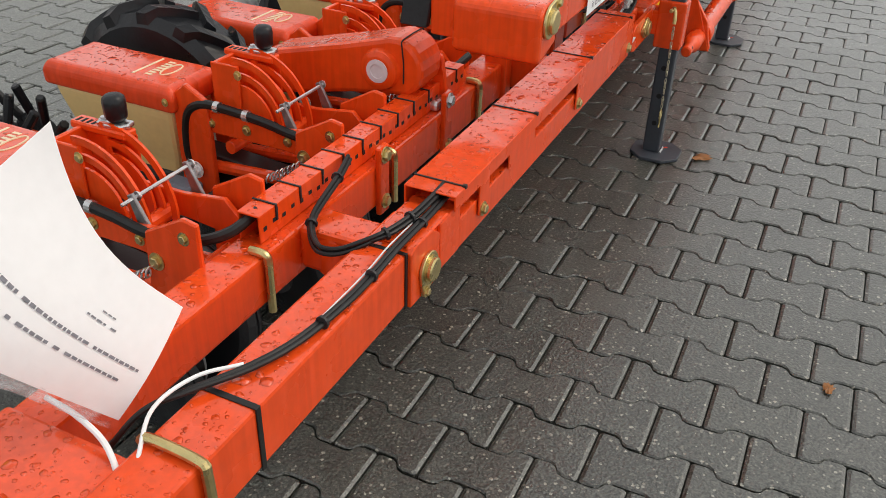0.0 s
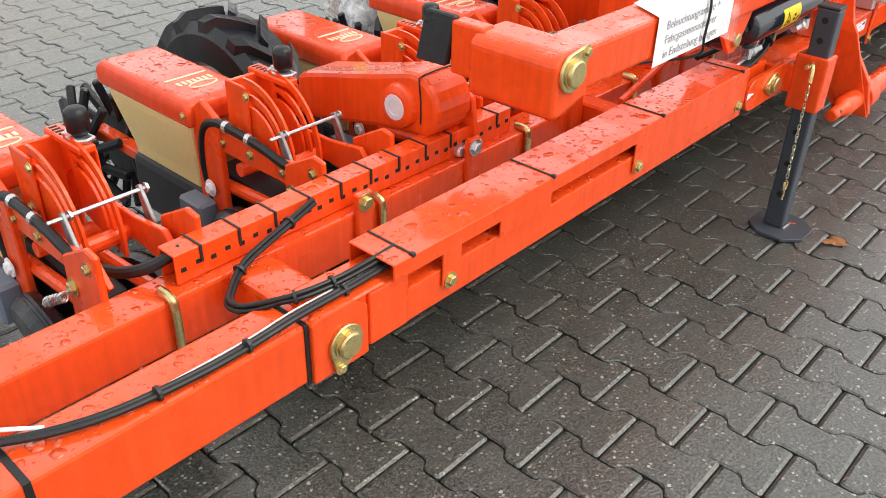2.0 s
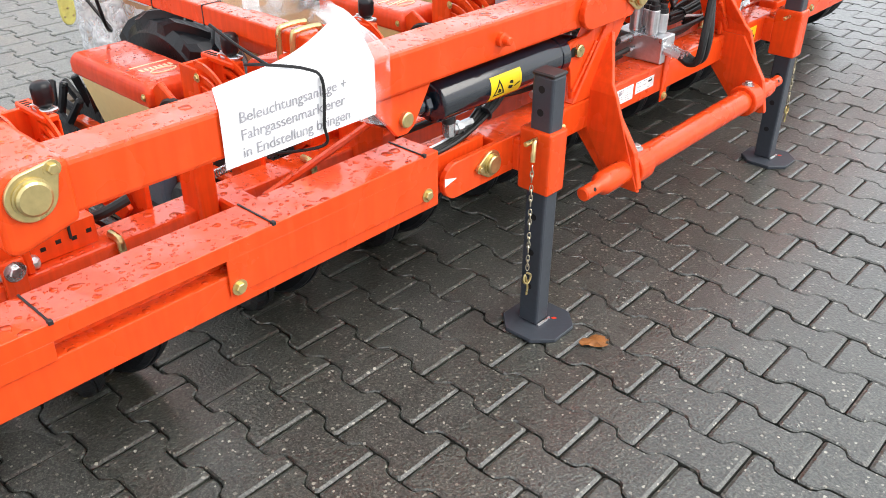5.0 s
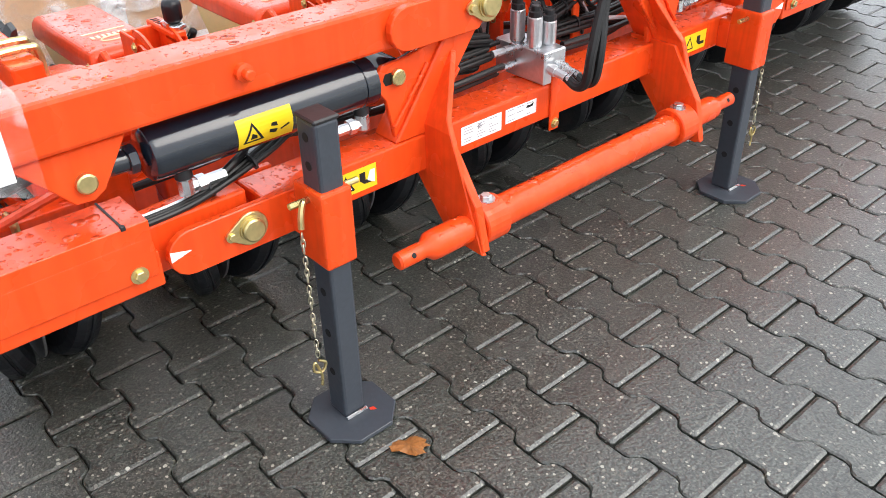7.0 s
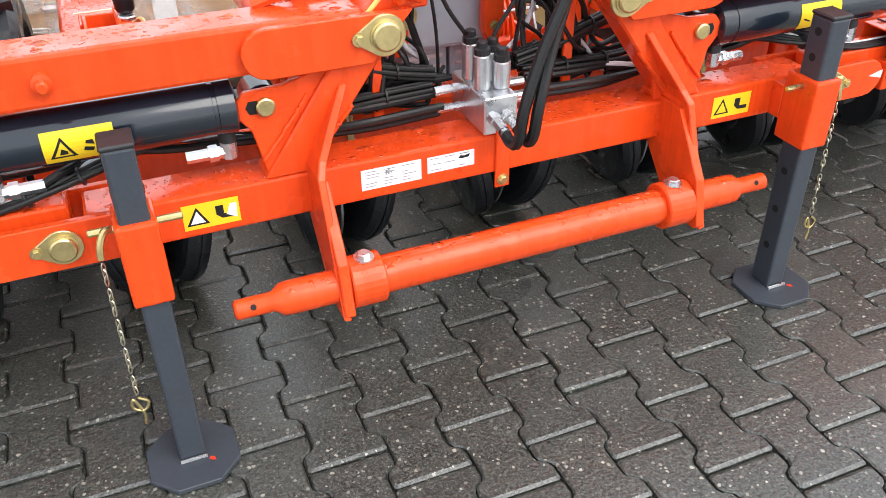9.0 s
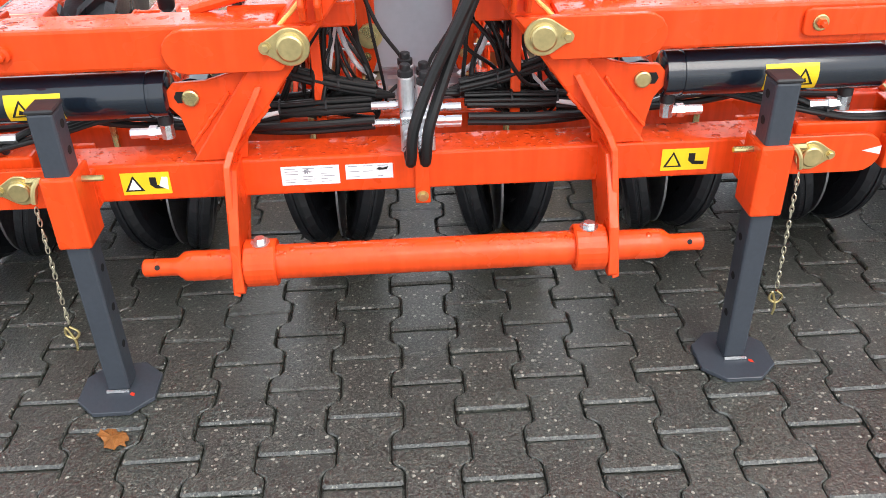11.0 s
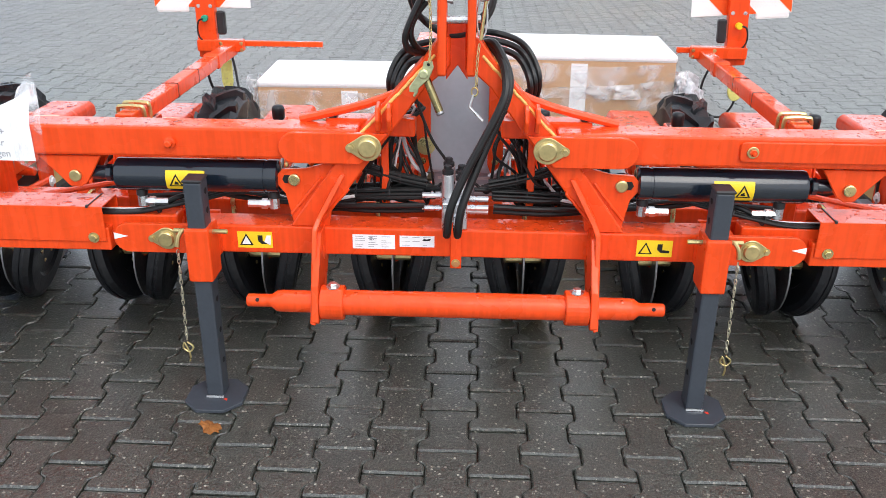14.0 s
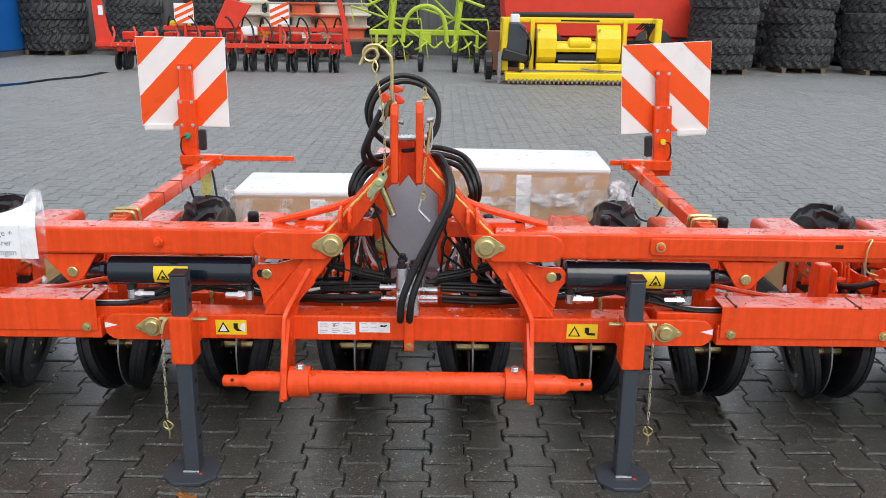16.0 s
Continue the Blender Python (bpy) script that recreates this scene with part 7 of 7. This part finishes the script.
for k in range(11):
    y = -2.5 + 0.46 * k
    fp("unit_hopper", boxes((-0.55, -0.2, y - 0.12, y + 0.12, 0.62, 0.8), bevel=0.02))
    fp("unit_link", boxes((-0.2, 0.3, y - 0.05, y + 0.05, 0.4, 0.5), bevel=0.01))
    for d in (-1, 1):
        w = lathe((0.25, y + d * 0.075, 0.19), (0, 1, 0), [(-0.025, 0.13), (-0.02, 0.185), (0.02, 0.185), (0.025, 0.13)], 20)
        fp("unit_wheel", w, TYRE)
    fp("unit_arm", prism([(-0.1, 0.5), (0.25, 0.3), (0.3, 0.36), (0.0, 0.62)], "y", y - 0.1, y - 0.08, 0.004))
    fp("unit_arm", prism([(-0.1, 0.5), (0.25, 0.3), (0.3, 0.36), (0.0, 0.62)], "y", y + 0.08, y + 0.1, 0.004))
    fp("unit_spring", tube([(0.35, y + 0.14, 0.62), (0.38, y + 0.15, 0.45), (0.36, y + 0.12, 0.3)], 0.022, 6, 3), DARK)
    fp("unit_link", tube([(0.1, y - 0.2, 0.9), (0.3, y - 0.1, 0.75), (0.4, y - 0.16, 0.5)], 0.025, 6, 3))
    rear = lathe((-0.15, y, 0.2), (0, 1, 0), [(-0.06, 0.13), (-0.05, 0.2), (0.05, 0.2), (0.06, 0.13)], 20)
    fp("rear_wheel", rear, TYRE)
    fp("unit_bolt", boxes((0.4, 0.42, y - 0.02, y + 0.02, 0.53, 0.57), bevel=0.004), GOLD)
fp("tower", prism([(-0.5, 0.9), (0.0, 0.9), (0.35, 1.4), (-0.05, 1.5), (-0.2, 1.5)], "x", 0.1, 0.2, 0.01))
for y in (-1.1, 0.95):
    fp("striped_board", boxes((0.2, 0.21, y - 0.21, y + 0.21, 1.0, 1.42), bevel=0.003), BOARD)
    for k in (-1, 0, 1):
        z = 1.21 + 0.14 * k
        fp("board_stripe", prism([(y - 0.2, z - 0.12), (y + 0.2, z + 0.06), (y + 0.2, z + 0.13), (y - 0.2, z - 0.05)], "x", 0.21, 0.213, 0), STRIPE)
    fp("board_post", boxes((0.17, 0.2, y - 0.03, y + 0.03, 0.6, 1.3), bevel=0.004))
for k in range(10):
    y = -1.5 + 0.4 * k
    fp("hose", tube([(0.1, y, 0.95), (0.2, y + 0.1, 1.15), (0.2, y + 0.25, 0.95), (0.3, y + 0.3, 0.65)], 0.02, 6, 4), BLACK)
fp("yellow_tank", boxes((-0.3, 0.0, -1.5, -1.1, 0.85, 1.05), bevel=0.04, seg=2), MACHINE_YELLOW)
fp("yellow_tank", boxes((-0.3, 0.0, 0.3, 0.6, 0.75, 0.95), bevel=0.04, seg=2), MACHINE_YELLOW)
fp("light_tank", boxes((-0.3, 0.2, 0.1, 0.45, 0.75, 0.95), bevel=0.04, seg=2), WHITE)

# red machine and rusty drum behind, stacks of pale rims, blue wall
rm = thing("red_trailer", "red farm trailer body parked behind the pickup", "trailer", (-18.0, 7.3, 0))
part("body", prism([(-2.2, 0.7), (1.8, 0.7), (2.2, 2.6), (-2.4, 2.6)], "x", -0.8, 0.8, 0.02), RED_FAR, rm)
part("chassis", boxes((-0.7, 0.7, -2.0, 1.6, 0.45, 0.69), bevel=0.02), RED_FAR, rm)
for y in (-1.4, 1.0):
    part("wheel", lathe((0.7, y, 0.45), (1, 0, 0), [(0, 0.3), (0.03, 0.45), (0.22, 0.45), (0.25, 0.3)], 24), OLD_TYRE, rm)
part("post", boxes((0.6, 0.75, -2.2, -2.05, 0.0, 2.4), bevel=0.02), RED_FAR, rm)
dr = thing("rusty_bin", "rust-brown steel bin beside the trailer", "bin", (-15.6, 4.95, 0))
part("body", prism([(-0.32, 0.05), (0.3, 0.05), (0.34, 0.85), (-0.35, 0.85)], "x", -0.3, 0.3, 0.01), material("rust_brown", (0.16, 0.06, 0.035), 0.7, 0, 0.3, 4, 40, 0.002), dr)
part("wheel", rod((-0.3, -0.2, 0.05), (0.3, -0.2, 0.05), 0.05, 12), PLASTIC, dr)
PALE = material("pale_rim_paint", (0.6, 0.56, 0.47), 0.6, 0, 0.15, 3, 30, 0.001)
RIMRED = material("orange_rim_paint", (0.62, 0.12, 0.05), 0.5, 0, 0.15, 3, 30, 0.001)
for k in range(16):
    y = -0.9 + 0.62 * (k % 5) + 0.05 * (k // 5)
    z = 0.3 * (k // 5)
    rim_ = lathe((0, 0, 0), (0, 0, 1), [(0, 0.3), (0.0, 0.34), (0.03, 0.34), (0.06, 0.27), (0.22, 0.27), (0.26, 0.34), (0.29, 0.34), (0.29, 0.3)], 22)
    ob = part("wheel_rim", rim_, PALE if k % 4 else RIMRED)
    ob.location = (-18.6 - 0.2 * (k % 2), y, z + 0.55)
    tagged(ob, "pale painted steel wheel rim in a stack on a shelf", "wheel rim", "stacked wheel rims")
rk = thing("rim_rack", "steel rack that carries stacked wheel rims", "rack", (-18.7, 0.4, 0))
part("shelf", boxes((-0.5, 0.5, -1.8, 2.2, 0.48, 0.549), bevel=0.01), WOOD, rk)
for y in (-1.7, 0.2, 2.1):
    part("post", boxes((-0.4, -0.3, y - 0.05, y + 0.05, 0, 0.479), bevel=0.01), STEEL, rk)
    part("post", boxes((0.3, 0.4, y - 0.05, y + 0.05, 0, 0.479), bevel=0.01), STEEL, rk)


def ribbed_wall(name, x, y0, y1, z1, mat, label):
    n = int(abs(y1 - y0) / 0.125)
    bm = bmesh.new()
    lows, tops = [], []
    for i in range(n * 2 + 1):
        y = y0 + (y1 - y0) * i / (n * 2)
        d = 0.02 if (i // 2) % 2 else 0.0
        lows.append(bm.verts.new((x + d, y, 0))), tops.append(bm.verts.new((x + d, y, z1)))
    for i in range(n * 2):
        bm.faces.new((lows[i], lows[i + 1], tops[i + 1], tops[i]))
    ext = bmesh.ops.extrude_face_region(bm, geom=bm.faces[:])
    for v in ext["geom"]:
        if isinstance(v, bmesh.types.BMVert):
            v.co.x -= 0.08
    bmesh.ops.recalc_face_normals(bm, faces=bm.faces)
    return tagged(part(name, bm, mat), label, "wall", kind="structure")


ribbed_wall("wall_west", -23.5, -30, 34, 2.3, material("grey_cladding", (0.13, 0.135, 0.14), 0.5, 0, 0.1, 1, 20, 0.0005), "grey ribbed metal wall along the yard")
cont = thing("blue_container", "blue ribbed steel container at the yard's edge", "container", (-19.5, -9.4, 0))
part("body", boxes((-1.3, 1.2, -2.6, 2.6, 0.12, 2.6), bevel=0.03), BLUE, cont)
for k in range(20):
    part("rib", boxes((1.2, 1.23, -2.45 + 0.25 * k, -2.33 + 0.25 * k, 0.25, 2.45), bevel=0.008), BLUE, cont)
part("sill", boxes((-1.3, 1.25, -2.62, 2.62, 0.0, 0.119), bevel=0.01), STEEL, cont)
c2 = thing("blue_container", "blue steel container standing between the machines", "container", (-21.6, 5.4, 0))
part("body", boxes((-0.9, 0.9, -0.9, 0.9, 0.1, 2.5), bevel=0.03), BLUE, c2)
part("sill", boxes((-0.9, 0.95, -0.92, 0.92, 0.0, 0.099), bevel=0.01), STEEL, c2)
# all of it stands a little farther off than drawn
for ob in [o for o in bpy.data.objects if o not in near_things and o.parent is None]:
    k = 1.085
    ob.location.x, ob.location.y = 1.95 + k * (ob.location.x - 1.95), 3.76 + k * (ob.location.y - 3.76)
    if not ob.name.startswith(("far_seed_drill", "wall_west")):
        ob.scale = (k, k, k)
# dropped leaf by the stand
lf = bmesh.new()
random.seed(8)
outl = []
for k in range(22):
    a = 2 * math.pi * k / 22
    r = 0.03 * (1 + 0.12 * math.sin(3 * a) + random.uniform(-0.22, 0.22))
    outl.append((r * math.cos(a) * 0.8, r * math.sin(a) * 1.35))
cv = lf.verts.new((0, 0, 0.012))
rim_v = [lf.verts.new((x, y, 0.003 + 0.008 * random.random())) for x, y in outl]
for i in range(22):
    lf.faces.new((cv, rim_v[i], rim_v[(i + 1) % 22]))
lf_ob = part("fallen_leaf", lf, LEAF, None, "", True)
lf_ob.location = (-0.266, 2.993, 0.0)
lf_ob.rotation_euler[2] = -0.75
tagged(lf_ob, "crumpled wet brown leaf on the paving by a stand", "leaf")
lf2 = new("fallen_leaf", lf_ob.data)
lf2.location, lf2.scale = (0.246, 1.895, 0.0), (0.55, 0.55, 0.6)
tagged(lf2, "small pale brown leaf on the paving", "leaf")

# rainwater run across the yard
WATER = material("rain_water", (0.012, 0.014, 0.018), 0.07, 0, 0.1, 3, 20, 0.0, 0.02)
run = [(-12.6, -4.9, 0.2), (-13.0, -4.1, 0.22), (-13.5, -3.85, 0.14), (-14.3, -3.72, 0.16), (-15.0, -3.42, 0.2), (-15.6, -3.38, 0.12), (-16.2, -3.4, 0.03)]
wb = bmesh.new()
edge = [[wb.verts.new((x + q * w * (1 + 0.3 * math.sin(7 * i + q)), y + q * 0.1, 0.0045)) for q in (-1, 1)] for i, (x, y, w) in enumerate(run)]
for e0, e1 in zip(edge, edge[1:]):
    wb.faces.new((e0[0], e0[1], e1[1], e1[0]))
bmesh.ops.recalc_face_normals(wb, faces=wb.faces)
tagged(part("puddle", wb, WATER), "thin run of rainwater on the grey paving", "water", kind="structure")

# ---- paving: I-shaped concrete blocks ----
PL, PW, SH = 0.2, 0.139, 0.013  # length, column pitch, half the step between flange and waist


def paver_outline(gap, inset=0.0, end=0.0):
    """Half of an I: wide at the ends, narrow at the waist."""
    e, wide, thin, f, t = PL / 2 - gap, PW / 2 + SH - gap, PW / 2 - SH - gap, 0.038, 0.064
    e, wide, thin = e - end, wide - inset, thin - inset
    drop = wide - thin
    xs = [(e, wide - 0.005), (e - 0.005, wide), (PL / 2 - f + 0.003, wide), (PL / 2 - f - 0.008, wide - 0.2 * drop), (PL / 2 - t + 0.008, thin + 0.2 * drop), (PL / 2 - t - 0.004, thin)]
    pts = []
    for sx, sy, order in ((1, 1, 1), (-1, 1, -1), (-1, -1, 1), (1, -1, -1)):
        seq = xs[::order]
        pts += [(sx * a, sy * b) for a, b in seq]
    return pts


top_ring, side_ring = paver_outline(0.002, 0.004, 0.0075), paver_outline(0.002)
NP = len(top_ring)


def paver_verts(cx, cy, dz, tx, ty):
    out = []
    for ring_, z in ((top_ring, 0.0), (side_ring, -0.0038), (side_ring, -0.03)):
        out += [(cx + a, cy + b, z + dz + tx * a + ty * b) for a, b in ring_]
    return out


FACES = [list(range(NP))] + [[k * NP + i, (k + 1) * NP + i, (k + 1) * NP + (i + 1) % NP, k * NP + (i + 1) % NP] for k in range(2) for i in range(NP)]
paving = thing("pavement", "wet grey interlocking concrete block paving of the yard", "pavement", (0, 0, 0), kind="structure")
variants = []
rng = np.random.RandomState(4)
for k in range(6):
    me = bpy.data.meshes.new("paver")
    me.from_pydata(paver_verts(0, 0, 0, rng.uniform(-0.012, 0.012), rng.uniform(-0.015, 0.015)), [], FACES)
    me.materials.append(PAVER)
    variants.append(me)
verts, faces = [], []
for j in range(-52, 76):
    cy = 3.522 + PW * j
    for i in range(-70, 24):
        cx = -0.196 + PL * i + (PL / 2 if j % 2 else 0)
        dz = rng.uniform(-0.002, 0.002)
        near = -0.45 < cx < 0.75 and 0.95 < cy < 4.45
        if near and (cx + 0.1) ** 2 < 0.25 and rng.rand() < 0.62:
            ob = new("paver", variants[rng.randint(6)])
            ob.location = (cx, cy, dz)
            ob.parent = paving
            continue
        base_i = len(verts)
        verts += paver_verts(cx, cy, dz, rng.uniform(-0.012, 0.012), rng.uniform(-0.015, 0.015))
        faces += [[base_i + q for q in f] for f in FACES]
me = bpy.data.meshes.new("paving_rest")
me.from_pydata(verts, [], faces)
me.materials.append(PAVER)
rest = new("paving_rest", me)
rest.parent = paving
rest["kind"] = "stuff"
# beyond: the same paving, too far to tell the blocks apart
bm = bmesh.new()
for x0, x1, y0, y1 in ((-R, -14.15, -R, R), (4.62, R, -R, R), (-14.15, 4.62, -R, -3.75), (-14.15, 4.62, 14.05, R)):
    bm.faces.new([bm.verts.new(p) for p in ((x0, y0, -0.001), (x1, y0, -0.001), (x1, y1, -0.001), (x0, y1, -0.001))])
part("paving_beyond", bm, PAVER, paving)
